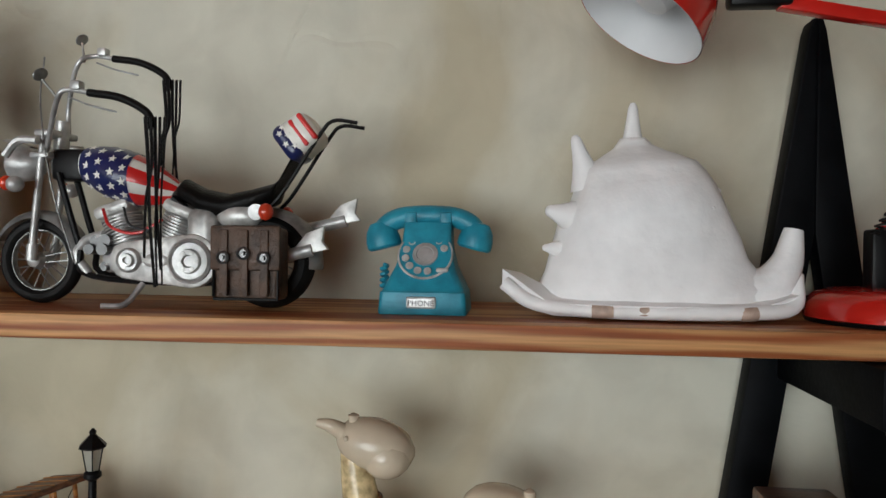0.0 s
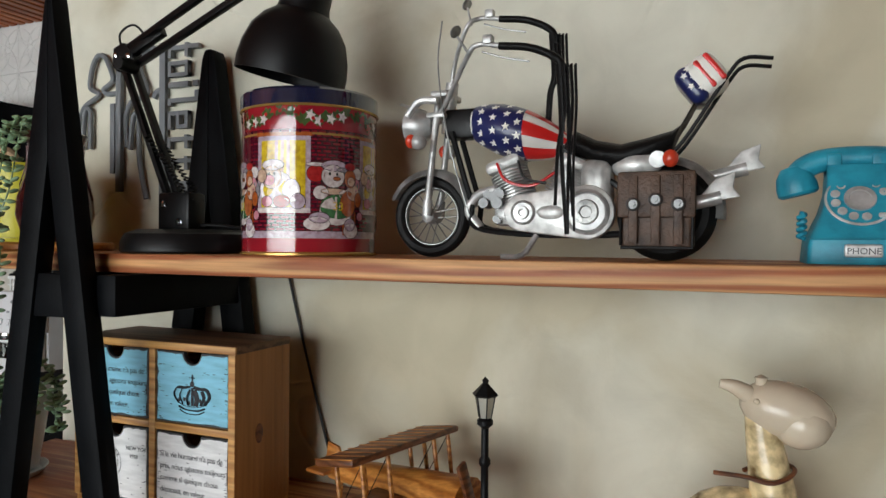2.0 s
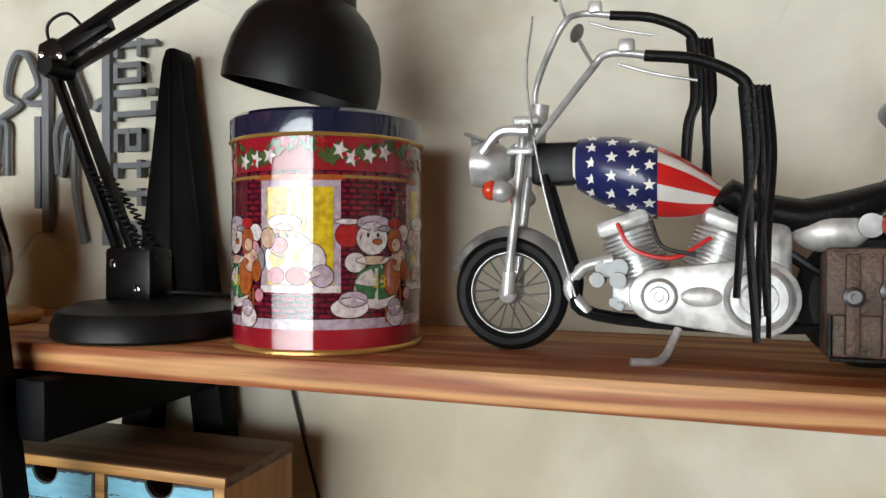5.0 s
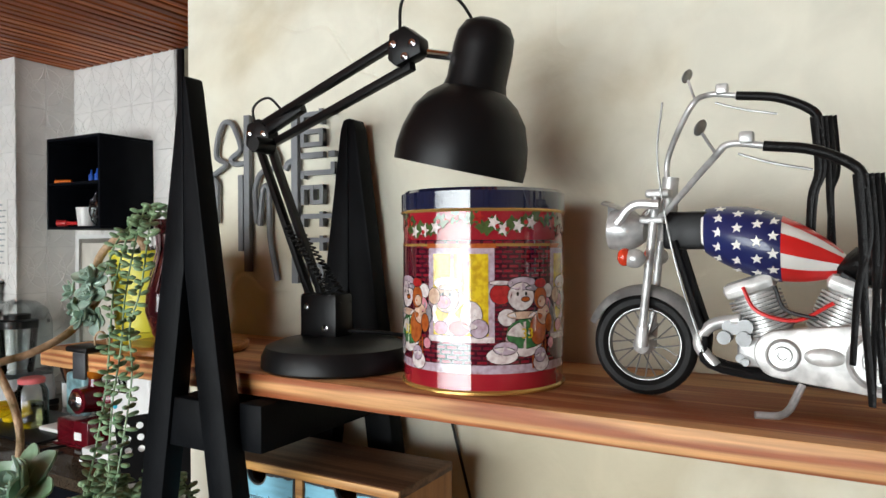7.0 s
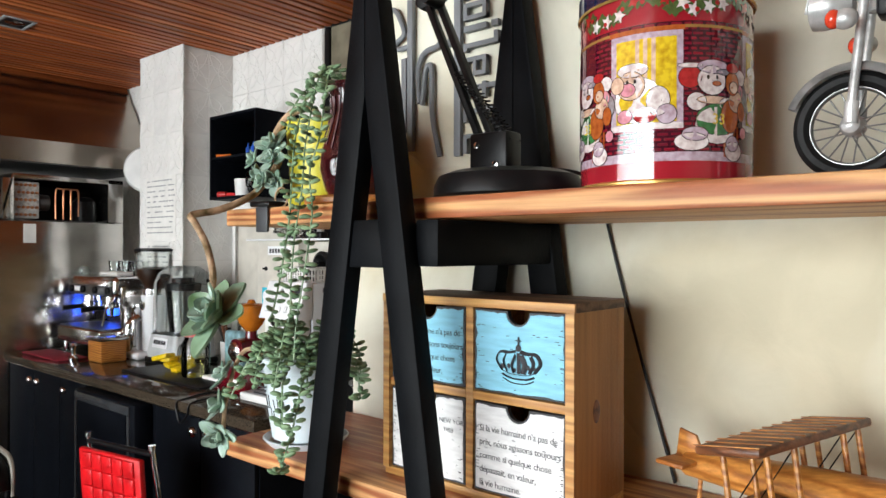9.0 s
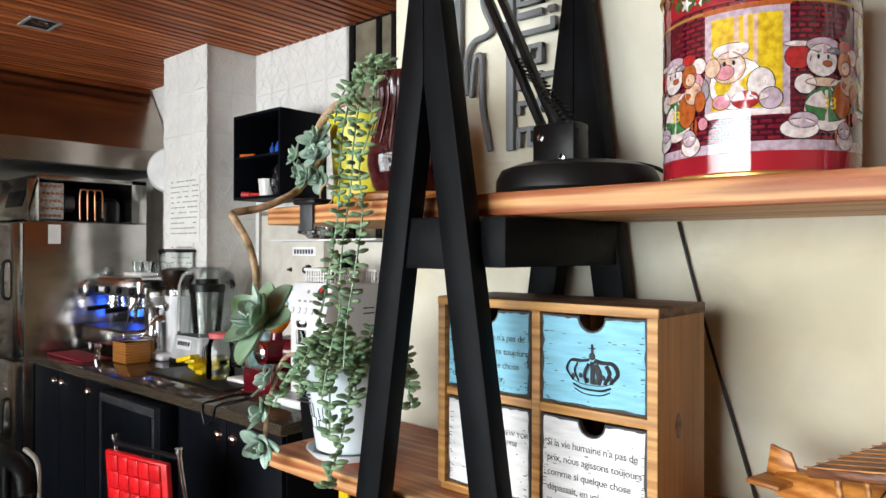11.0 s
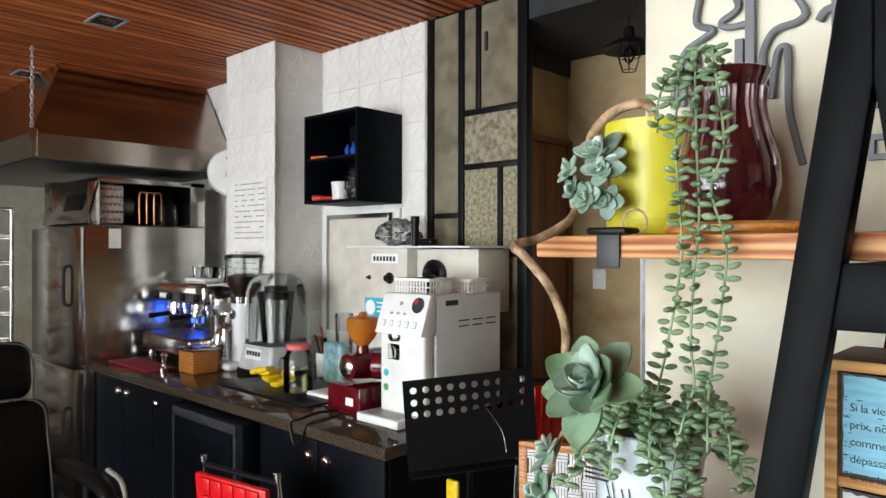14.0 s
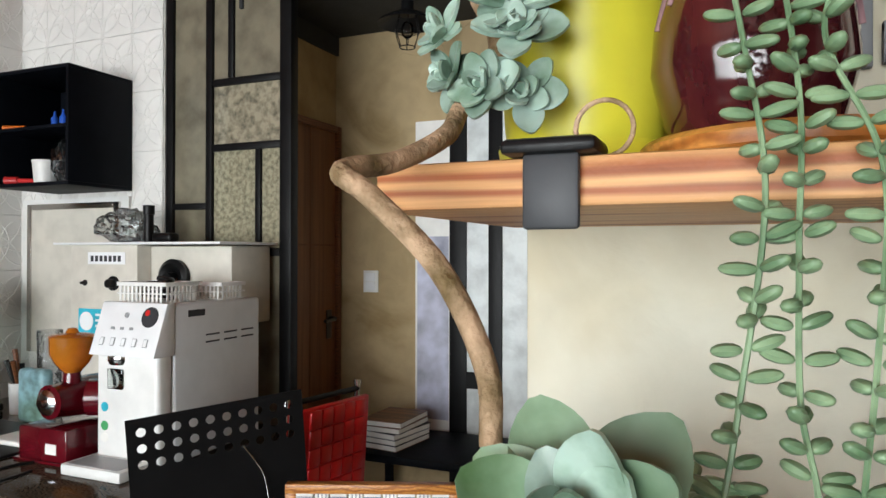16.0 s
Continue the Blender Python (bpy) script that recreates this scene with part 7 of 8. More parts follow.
for xx, h in ((-3.47, 0.055), (-3.425, 0.06)):
    solo("glue_bottle", lathe([(0, 0.0005), (0.013, 0.0005), (0.013, h * 0.5), (0.005, h * 0.72), (0.003, h), (0, h)], (xx, 2.09, 2.005), 14), BLUE, "small blue glue bottle with a nozzle", "bottle", "glue bottles")
cn_ = thing("spray_can", (-3.395, 2.10, 2.005), "narrow white and blue can with a printed label", "can")
part("can", lathe([(0, 0.0005), (0.017, 0.0005), (0.017, 0.10), (0.013, 0.112), (0, 0.112)], (-3.395, 2.10, 2.005), 18), WHITEPLASTIC, cn_)
part("label_band", lathe([(0.0175, 0.012), (0.0175, 0.05)], (-3.395, 2.10, 2.005), 18), BLUE, cn_)

# electric panel behind the machines
ep = thing("panel_box", (-3.69, BACK, 1.2), "cream panel door in a grey metal frame on the tiles", "panel")
part("panel_board", box((-3.985, BACK - 0.020, 1.10), (-3.36, BACK - 0.0085, 1.755)), WHITEPLASTIC, ep)
for lo, hi in (((-3.94, 1.10), (-3.915, 1.735)), ((-3.43, 1.10), (-3.40, 1.735)), ((-3.915, 1.71), (-3.43, 1.735))):
    part("panel_frame", box((lo[0], BACK - 0.034, lo[1]), (hi[0], BACK - 0.0205, hi[1]), 0.003), STEEL, ep)
part("panel_door", box((-3.915, BACK - 0.028, 1.10), (-3.43, BACK - 0.021, 1.71)), CREAMMETAL, ep)

# ---- machines and vessels on the worktop ----
wm = thing("water_dispenser", (-2.73, 1.95, CT), "white countertop ice and water dispenser with a sloped button panel", "dispenser")
W0, W1 = -2.845, -2.598
part("cabinet_body", box((W0, 1.80, CT + 0.012), (W1, 2.19, 1.376), 0.010, None, None, 3), mat("pearl_grey_metal", (0.66, 0.68, 0.69), 0.4, var=0.03), wm)
part("front_column", box((W0 + 0.004, 1.742, CT + 0.012), (W1 - 0.003, 1.80, 1.24), 0.014, None, None, 3), WHITEPLASTIC, wm)
part("button_panel", sheet([(1.720, 1.228), (1.800, 1.228), (1.800, 1.380), (1.772, 1.380)], W1 - W0 + 0.004, Matrix.Translation((W1 + 0.002, 0, 0)) @ pose(0, 0, 0, 0, 0, 90), None, 0.003), WHITEENAMEL, wm)
PM = Matrix.Translation((W0, 1.720, 1.228)) @ pose(0, 0, 0, -18.5, 0, 0)
for k in range(5):
    part("button", box((0.030 + k * 0.042, -0.0025, 0.030), (0.046 + k * 0.042, -0.0010, 0.054), 0.001, None, PM), GREYPLASTIC, wm)
    part("button_face", box((0.032 + k * 0.042, -0.0032, 0.032), (0.044 + k * 0.042, -0.0022, 0.052), 0, None, PM), WHITEENAMEL, wm)
for k in range(3):
    part("icon_bar", box((0.060 + k * 0.036, -0.0020, 0.078), (0.074 + k * 0.036, -0.0008, 0.086), 0, None, PM), GREYPLASTIC, wm)
part("round_sticker", lathe([(0.030, -0.003), (0.030, 0.002), (0, 0.002)], PM @ Vector((0.198, 0, 0.118)), 24, None, turned((0, -0.95, 0.3))), INK, wm, "black round sticker")
part("sticker_dot", lathe([(0.009, 0.002), (0.009, 0.0032), (0, 0.0032)], PM @ Vector((0.188, 0, 0.130)), 18, None, turned((0, -0.95, 0.3))), FLAGRED, wm)
part("maker_mark", lathe([(0.008, -0.001), (0.008, 0.0016), (0, 0.0016)], PM @ Vector((0.108, 0, 0.122)), 16, None, turned((0, -0.95, 0.3))), GREYPLASTIC, wm)
part("spout_ring", lathe([(0.040, 0.0), (0.042, -0.012), (0.036, -0.026), (0.022, -0.030), (0.030, -0.012), (0.030, 0)], (W0 + 0.085, 1.765, 1.226), 28), CHROME, wm)
part("lever", box((W0 + 0.060, 1.730, 1.13), (W0 + 0.120, 1.740, 1.19), 0.006), GLASS, wm)
part("drip_tray", box((W0 - 0.010, 1.635, CT + 0.0005), (W1 - 0.030, 1.760, CT + 0.032), 0.006), WHITEPLASTIC, wm)
part("tray_grille", box((W0 + 0.008, 1.645, CT + 0.0322), (W1 - 0.050, 1.730, CT + 0.0335)), GREYPLASTIC, wm)
for row in range(2):
    for k in range(3):
        part("vent_slot", box((W1 - 0.002, 1.93 + k * 0.082, 1.272 - row * 0.022), (W1 + 0.002, 1.99 + k * 0.082, 1.277 - row * 0.022), 0.001), INK, wm)
part("rating_plate", box((W1 - 0.001, 1.855, 1.335), (W1 + 0.0012, 1.925, 1.355)), INK, wm)
for z0, c_ in ((1.075, BLUECARD), (1.02, mat("green_label", (0.05, 0.30, 0.10), 0.5)), (0.985, PAPER)):
    part("label_sticker", lathe([(0.014, -0.001), (0.014, 0.0012), (0, 0.0012)], (W0 + 0.040, 1.742, z0), 18, None, turned((0, -1, 0))), c_, wm)


def basket(cx, cy, z, hx, hy, h):
    t = thing("plastic_basket", (cx, cy, z), "white perforated plastic basket on the dispenser", "basket", "white baskets")
    part("basket_floor", box((cx - hx, cy - hy, z + 0.0004), (cx + hx, cy + hy, z + 0.003)), WHITEPLASTIC, t)
    for k in range(int(hx / 0.008)):
        xx = cx - hx + 0.006 + k * 0.016
        for yy in (cy - hy, cy + hy - 0.002):
            part("basket_rib", box((xx, yy, z + 0.003), (xx + 0.008, yy + 0.002, z + h - 0.012)), WHITEPLASTIC, t)
    for k in range(int(hy / 0.008)):
        yy = cy - hy + 0.004 + k * 0.016
        for xx in (cx - hx, cx + hx - 0.002):
            part("basket_rib", box((xx, yy, z + 0.003), (xx + 0.002, yy + 0.008, z + h - 0.012)), WHITEPLASTIC, t)
    for zz in (z + h * 0.42, z + h - 0.012):
        b = box((cx - hx - 0.003, cy - hy - 0.003, zz), (cx + hx + 0.003, cy - hy + 0.002, zz + (0.012 if zz > z + h * 0.5 else 0.004)), 0.001)
        box((cx - hx - 0.003, cy + hy - 0.002, zz), (cx + hx + 0.003, cy + hy + 0.003, zz + (0.012 if zz > z + h * 0.5 else 0.004)), 0.001, b)
        box((cx - hx - 0.003, cy - hy + 0.002, zz), (cx - hx + 0.002, cy + hy - 0.002, zz + (0.012 if zz > z + h * 0.5 else 0.004)), 0.001, b)
        box((cx + hx - 0.002, cy - hy + 0.002, zz), (cx + hx + 0.003, cy + hy - 0.002, zz + (0.012 if zz > z + h * 0.5 else 0.004)), 0.001, b)
        part("basket_rim", b, WHITEPLASTIC, t)


basket(-2.735, 1.875, 1.376, 0.095, 0.065, 0.062)
basket(-2.70, 2.075, 1.376, 0.085, 0.055, 0.055)
solo("black_cable_coil", tube([(-2.74 + 0.05 * math.cos(k * 0.7), 1.875 + 0.035 * math.sin(k * 0.7), 1.384 + k * 0.003) for k in range(22)], 0.008, 8), BLACK, "coiled black cable in the basket", "cable")
ic = thing("ice_shaver", (-3.02, 2.15, CT), "cream metal ice shaving machine behind the dispenser", "machine")
part("machine_body", box((-3.345, 2.06, CT + 0.0005), (-3.02, 2.33, 1.555), 0.006), CREAMMETAL, ic)
part("machine_wing", box((-3.02, 2.12, 1.28), (-2.66, 2.33, 1.55), 0.006), CREAMMETAL, ic)
part("machine_lid", box((-3.40, 2.03, 1.555), (-2.63, 2.335, 1.563), 0.002), WHITEENAMEL, ic)
part("maker_bar", box((-3.255, 2.0575, 1.485), (-3.075, 2.0605, 1.528)), WHITEENAMEL, ic)
for k in range(7):
    part("lettering_bar", box((-3.240 + k * 0.022, 2.0565, 1.495), (-3.226 + k * 0.022, 2.0577, 1.516)), INK, ic)
part("knob", disc_y((-3.13, 2.06, 1.418), [(0.026, 0), (0.026, 0.006), (0.017, 0.008), (0.015, 0.028), (0, 0.030)], 18), BLACK, ic)
part("toggle", disc_y((-3.27, 2.06, 1.418), [(0.011, 0), (0.011, 0.004), (0.005, 0.006), (0.005, 0.02), (0, 0.02)], 12), BLACK, ic)
part("cyan_sticker", box((-3.30, 2.0570, 1.235), (-3.075, 2.0602, 1.325)), BLUECARD, ic, "cyan printed sticker")
part("sticker_mark", lathe([(0.034, 0), (0.034, 0.0012), (0, 0.0012)], (-3.26, 2.057, 1.280), 18, None, turned((0, -1, 0))), WHITEENAMEL, ic)
for k in range(3):
    part("sticker_bar", box((-3.215, 2.0560, 1.300 - k * 0.020), (-3.10, 2.0571, 1.308 - k * 0.020)), WHITEENAMEL, ic)
part("hand_wheel", disc_y((-2.90, 2.12, 1.44), [(0.062, 0), (0.065, 0.02), (0.05, 0.03), (0.02, 0.012), (0.018, 0.05), (0, 0.05)], 28), BLACK, ic)
fb = bmesh.new()
bmesh.ops.create_icosphere(fb, subdivisions=4, radius=1)
for v in fb.verts:
    q = 1 + 0.35 * noise.noise(v.co * 2.2 + Vector((5, 0, 0))) + 0.14 * noise.noise(v.co * 8)
    v.co = Vector((-3.21 + v.co.x * 0.125 * q, 2.18 + v.co.y * 0.08 * q, 1.563 + 0.062 + v.co.z * 0.060 * q))
solo("plastic_bag", fb, FILM, "crumpled clear bag lying on the ice shaver", "bag", "", "", 30)
solo("black_flask", lathe([(0, 0.0005), (0.017, 0.0005), (0.017, 0.10), (0.020, 0.102), (0.020, 0.135), (0, 0.137)], (-3.06, 2.15, 1.563), 18), BLACK, "slim black cylinder standing on the ice shaver", "tube")
solo("black_clip", box((-3.02, 2.12, 1.5635), (-2.93, 2.17, 1.597), 0.012, None, None, 3), BLACK, "small black gadget on the ice shaver", "gadget")

gr = thing("red_coffee_grinder", (-3.0, 1.76, CT), "maroon coffee grinder with an amber hopper", "grinder")
part("grinder_foot", box((-3.105, 1.69, CT + 0.0005), (-2.90, 1.86, CT + 0.105), 0.008), MAROON, gr)
part("foot_plate", box((-3.115, 1.68, CT + 0.0003), (-2.89, 1.87, CT + 0.010), 0.003), MAROON, gr)
part("grinder_head", disc_y((-3.005, 1.80, CT + 0.175), [(0, -0.14), (0.060, -0.14), (0.064, -0.05), (0.058, 0.0), (0.050, 0.075), (0.052, 0.085), (0, 0.085)], 28), MAROON, gr)
part("motor", rod((-2.96, 1.82, CT + 0.175), (-2.83, 1.90, CT + 0.175), 0.058), MAROON, gr)
part("dial_wheel", disc_y((-3.005, 1.715, CT + 0.175), [(0.040, 0), (0.040, 0.010), (0.030, 0.018), (0.012, 0.020), (0.012, 0.032), (0, 0.032)], 18), CHROME, gr)
part("throat", rod((-3.0, 1.79, CT + 0.20), (-3.0, 1.79, CT + 0.262), 0.030, 0.024), MAROON, gr)
part("hopper", lathe([(0.024, 0.255), (0.050, 0.285), (0.064, 0.315), (0.066, 0.365), (0.068, 0.367), (0.060, 0.372), (0.020, 0.378), (0.012, 0.392), (0, 0.394)], (-3.0, 1.79, CT), 30), AMBER, gr, "amber plastic hopper")
part("label_plate", box((-2.985, 1.688, CT + 0.03), (-2.94, 1.691, CT + 0.06)), PAPER, gr)
solo("grinder_cable", tube([(-3.02, 1.69, CT + 0.004), (-3.05, 1.60, CT + 0.004), (-3.02, 1.50, CT + 0.004), (-3.02, 1.452, CT - 0.01), (-2.99, 1.450, CT - 0.08), (-2.94, 1.452, CT - 0.045), (-2.93, 1.47, CT + 0.003), (-2.95, 1.62, CT + 0.004)], 0.0045, 8), BLACK, "black cable drooping over the worktop edge", "cable")
jg = thing("glass_jug", (-3.42, 1.77, CT + 0.012), "clear glass jug with a pink lid", "jug")
part("jug_glass", lathe([(0, 0.0005), (0.062, 0.0005), (0.066, 0.01), (0.066, 0.15), (0.052, 0.178), (0.050, 0.192)], (-3.42, 1.77, CT + 0.012), 28), GLASS, jg)
part("jug_water", lathe([(0, 0.004), (0.060, 0.004), (0.060, 0.10), (0, 0.10)], (-3.42, 1.77, CT + 0.012), 24), clear_glass("lemon_water", (0.86, 0.86, 0.62)), jg)
part("jug_lid", lathe([(0.053, 0.188), (0.055, 0.205), (0.048, 0.212), (0, 0.213)], (-3.42, 1.77, CT + 0.012), 24), mat("pink_plastic", (0.70, 0.16, 0.16), 0.4), jg, "pink lid")
part("jug_handle", tube([(-3.482, 1.75, CT + 0.16), (-3.515, 1.74, CT + 0.14), (-3.515, 1.74, CT + 0.08), (-3.484, 1.75, CT + 0.06)], 0.007, 8), GLASS, jg)
solo("serving_tray", box((-3.86, 1.62, CT + 0.0005), (-3.14, 1.98, CT + 0.012), 0.006), BLACK, "flat black plastic serving tray", "tray")
for k in range(5):
    random.seed(k)
    yb = box((-0.055, -0.03, -0.012), (0.055, 0.03, 0.012), 0.008, None, pose(-3.62 + random.uniform(-0.06, 0.06), 1.77 + random.uniform(-0.05, 0.05), CT + 0.030 + 0.013 * k, random.uniform(-20, 20), random.uniform(-20, 20), random.uniform(0, 180)))
    solo("foil_packet", yb, YELLOW, "crumpled yellow foil packet on the tray", "packet", "yellow packets")
solo("folded_cloth", box((-3.32, 1.74, CT + 0.013), (-3.16, 1.86, CT + 0.030), 0.008, None, None, 3), PAPER, "folded white cloth on the tray", "cloth")
bl = thing("blender", (-3.93, 1.98, CT), "professional blender under a clear sound dome", "blender")
part("motor_base", loft([(-3.93, 1.98, CT + 0.030, 0.150, 0.125), (-3.93, 1.98, CT + 0.060, 0.150, 0.125), (-3.93, 1.985, CT + 0.155, 0.135, 0.115)], None, 0.2), mat("pale_grey_plastic", (0.50, 0.52, 0.52), 0.4), bl)
part("base_pad", box((-4.085, 1.85, CT + 0.0005), (-3.775, 2.11, CT + 0.030), 0.006), BLACK, bl)
part("key_panel", box((-4.01, -0.004, 0.0), (-3.86, 0.0, 0.055), 0.002, None, Matrix.Translation((0, 1.858, CT + 0.085)) @ pose(0, 0, 0, -8, 0, 0)), WHITEENAMEL, bl)
for k in range(5):
    part("key", box((-3.995 + k * 0.026, -0.007, 0.02), (-3.977 + k * 0.026, -0.003, 0.042), 0.001, None, Matrix.Translation((0, 1.858, CT + 0.085)) @ pose(0, 0, 0, -8, 0, 0)), INK, bl)
part("sound_dome", loft([(-3.93, 1.99, CT + 0.155, 0.140, 0.120), (-3.93, 1.99, CT + 0.42, 0.138, 0.118), (-3.93, 1.99, CT + 0.48, 0.118, 0.105), (-3.93, 1.99, CT + 0.520, 0.07, 0.065)], None, 0.4), GLASS, bl, "clear dome")
part("jar", lathe([(0, 0.165), (0.070, 0.165), (0.078, 0.22), (0.092, 0.39), (0.088, 0.39), (0.074, 0.22), (0.065, 0.175)], (-3.93, 1.99, CT), 24), GLASS, bl)
part("jar_lid", lathe([(0.094, 0.388), (0.094, 0.425), (0.060, 0.43), (0.060, 0.455), (0, 0.455)], (-3.93, 1.99, CT), 24), BLACK, bl)
cg = thing("espresso_grinder", (-4.210, 1.95, CT), "white espresso grinder with a bean-filled clear hopper", "grinder")
part("grinder_body", tube([(-4.220, 1.97, CT + 0.02), (-4.210, 1.97, CT + 0.15), (-4.190, 1.96, CT + 0.30), (-4.190, 1.96, CT + 0.36)], 0.062, 20, None, 0.070), WHITEENAMEL, cg)
part("grinder_foot", box((-4.310, 1.83, CT + 0.0005), (-4.130, 2.05, CT + 0.04), 0.02, None, None, 3), WHITEENAMEL, cg)
part("spout", tube([(-4.220, 1.89, CT + 0.23), (-4.230, 1.84, CT + 0.20), (-4.230, 1.83, CT + 0.14)], 0.022, 12), CHROME, cg)
part("collar", lathe([(0.074, 0.355), (0.076, 0.39), (0.05, 0.395)], (-4.190, 1.96, CT), 24), CHROME, cg)
part("hopper", lathe([(0.052, 0.392), (0.092, 0.46), (0.102, 0.58), (0.106, 0.60)], (-4.190, 1.96, CT), 28), GLASS, cg)
part("beans", lathe([(0, 0.396), (0.050, 0.396), (0.089, 0.462), (0.093, 0.50), (0.05, 0.512), (0, 0.515)], (-4.190, 1.96, CT), 24), BEANS, cg, "dark roasted beans")
part("hopper_lid", lathe([(0.108, 0.60), (0.108, 0.612), (0.09, 0.618), (0, 0.62)], (-4.190, 1.96, CT), 28), BLACK, cg)
part("gauge", disc_y((-4.200, 1.90, CT + 0.30), [(0.032, -0.02), (0.032, 0.006), (0.022, 0.008), (0, 0.008)], 20), CHROME, cg)
es = thing("espresso_machine", (-4.62, 1.98, CT), "chrome espresso machine with a glowing blue panel", "coffee machine")
E0, E1 = -4.92, -4.34
part("drip_base", box((E0, 1.72, CT + 0.060), (E1, 2.20, CT + 0.155), 0.015, None, None, 3), STEEL, es)
part("back_housing", box((E0 + 0.01, 1.99, CT + 0.155), (E1 - 0.01, 2.20, CT + 0.42), 0.012, None, None, 3), CHROME, es)
part("head_housing", box((E0, 1.80, CT + 0.335), (E1, 2.20, CT + 0.455), 0.030, None, None, 4), CHROME, es)
part("front_panel", box((E0 + 0.02, 1.792, CT + 0.345), (E1 - 0.02, 1.803, CT + 0.40), 0.004), DARKSTEEL, es)
for k in range(4):
    part("knob", disc_y((E0 + 0.05 + k * 0.16, 1.79, CT + 0.375), [(0.022, -0.004), (0.022, 0.012), (0.010, 0.02), (0, 0.02)], 14), BLACK, es)
part("button_strip", box((E0 + 0.08, 1.788, CT + 0.362), (E0 + 0.19, 1.793, CT + 0.390), 0.002), WHITEENAMEL, es)
part("blue_lamp", box((E0 + 0.10, 1.975, CT + 0.20), (E0 + 0.20, 1.988, CT + 0.32), 0.004), BLUELED, es, "glowing blue panel")
for xx in (E0 + 0.16, E1 - 0.16):
    g = part("group_head", lathe([(0.045, 0.335), (0.045, 0.30), (0.052, 0.295), (0.052, 0.27), (0.035, 0.265), (0, 0.265)], (xx, 1.86, CT), 22), CHROME, es)
    part("portafilter_handle", rod((xx, 1.85, CT + 0.275), (xx - 0.03, 1.70, CT + 0.262), 0.012, 0.016), BLACK, g)
    part("filter_spout", rod((xx, 1.86, CT + 0.268), (xx, 1.86, CT + 0.215), 0.014, 0.008), CHROME, g)
part("steam_wand", tube([(E1 - 0.03, 1.82, CT + 0.34), (E1 - 0.02, 1.77, CT + 0.28), (E1 - 0.03, 1.75, CT + 0.18)], 0.006, 8), CHROME, es)
part("drip_grille", box((E0 + 0.02, 1.73, CT + 0.1555), (E1 - 0.02, 1.98, CT + 0.160)), DARKSTEEL, es)
for xx in (E0 + 0.05, E1 - 0.05):
    for yy in (1.76, 2.15):
        part("foot", rod((xx, yy, CT + 0.0005), (xx, yy, CT + 0.065), 0.018), CHROME, es)
part("side_plate", box((E1 - 0.004, 1.84, CT + 0.16), (E1 + 0.006, 2.18, CT + 0.40), 0.004), STEEL, es)
for k in range(7):
    solo("drinking_glass", lathe([(0, 0.0005), (0.026, 0.0005), (0.034, 0.085), (0.032, 0.085), (0.024, 0.006), (0, 0.006)], (E0 + 0.10 + k * 0.07, 2.02 + 0.05 * (k % 2), CT + 0.455), 16), GLASS, "clear drinking glass stored on the espresso machine", "glass", "stored glasses")
solo("white_cloth", box((E0 + 0.16, 1.90, CT + 0.4555), (E0 + 0.40, 2.00, CT + 0.475), 0.009, None, None, 3), PAPER, "white cloth folded on the espresso machine", "cloth")
solo("red_bar_mat", box((-4.93, 1.53, CT + 0.0005), (-4.42, 1.70, CT + 0.008), 0.003), mat("red_rubber", (0.30, 0.012, 0.03), 0.6), "red rubber bar mat", "mat")
b = lathe([(0, 0.0005), (0.024, 0.0005), (0.026, 0.02), (0.012, 0.035), (0.011, 0.06), (0.020, 0.085), (0.014, 0.10), (0, 0.102)], (-4.38, 1.60, CT), 18)
solo("coffee_tamper", b, CHROME, "small polished chrome coffee tamper", "tamper")
kb = thing("knock_box", (-4.26, 1.73, CT), "square brown wooden knock box with a steel rim", "box")
part("box_body", box((-4.34, 1.66, CT + 0.0005), (-4.18, 1.80, CT + 0.115), 0.006), HONEYWOOD, kb)
part("steel_liner", box((-4.35, 1.65, CT + 0.1155), (-4.17, 1.81, CT + 0.135), 0.006), STEEL, kb)
mp_ = thing("steel_pitcher", (-4.27, 1.86, CT), "tall stainless steel milk pitcher", "pitcher")
part("pitcher_body", lathe([(0, 0.0005), (0.058, 0.0005), (0.060, 0.02), (0.056, 0.24), (0.060, 0.29), (0.056, 0.29), (0.052, 0.24), (0, 0.05)], (-4.30, 1.88, CT), 26), CHROME, mp_)
part("pitcher_handle", tube([(-4.245, 1.86, CT + 0.25), (-4.21, 1.85, CT + 0.22), (-4.21, 1.85, CT + 0.13), (-4.243, 1.86, CT + 0.10)], 0.006, 8), CHROME, mp_)
solo("cup_sleeve", lathe([(0, 0.0005), (0.036, 0.0005), (0.040, 0.11), (0.046, 0.32), (0.044, 0.33), (0, 0.33)], (-3.53, 2.12, CT), 18), FILM, "stack of clear plastic cups in a film sleeve", "cups")
solo("pale_blue_pouch", box((-3.55, 2.00, CT + 0.0005), (-3.41, 2.05, CT + 0.20), 0.018, None, None, 3), mat("pale_cyan_foil", (0.30, 0.52, 0.58), 0.35, var=0.2, scale=30), "pale blue foil pouch", "pouch")
ut = thing("utensil_holder", (-3.68, 2.12, CT), "white pot holding dark kitchen utensils", "utensils")
part("holder", lathe([(0, 0.0005), (0.045, 0.0005), (0.05, 0.12), (0.046, 0.12), (0.04, 0.01), (0, 0.01)], (-3.68, 2.12, CT), 20), WHITEPLASTIC, ut)
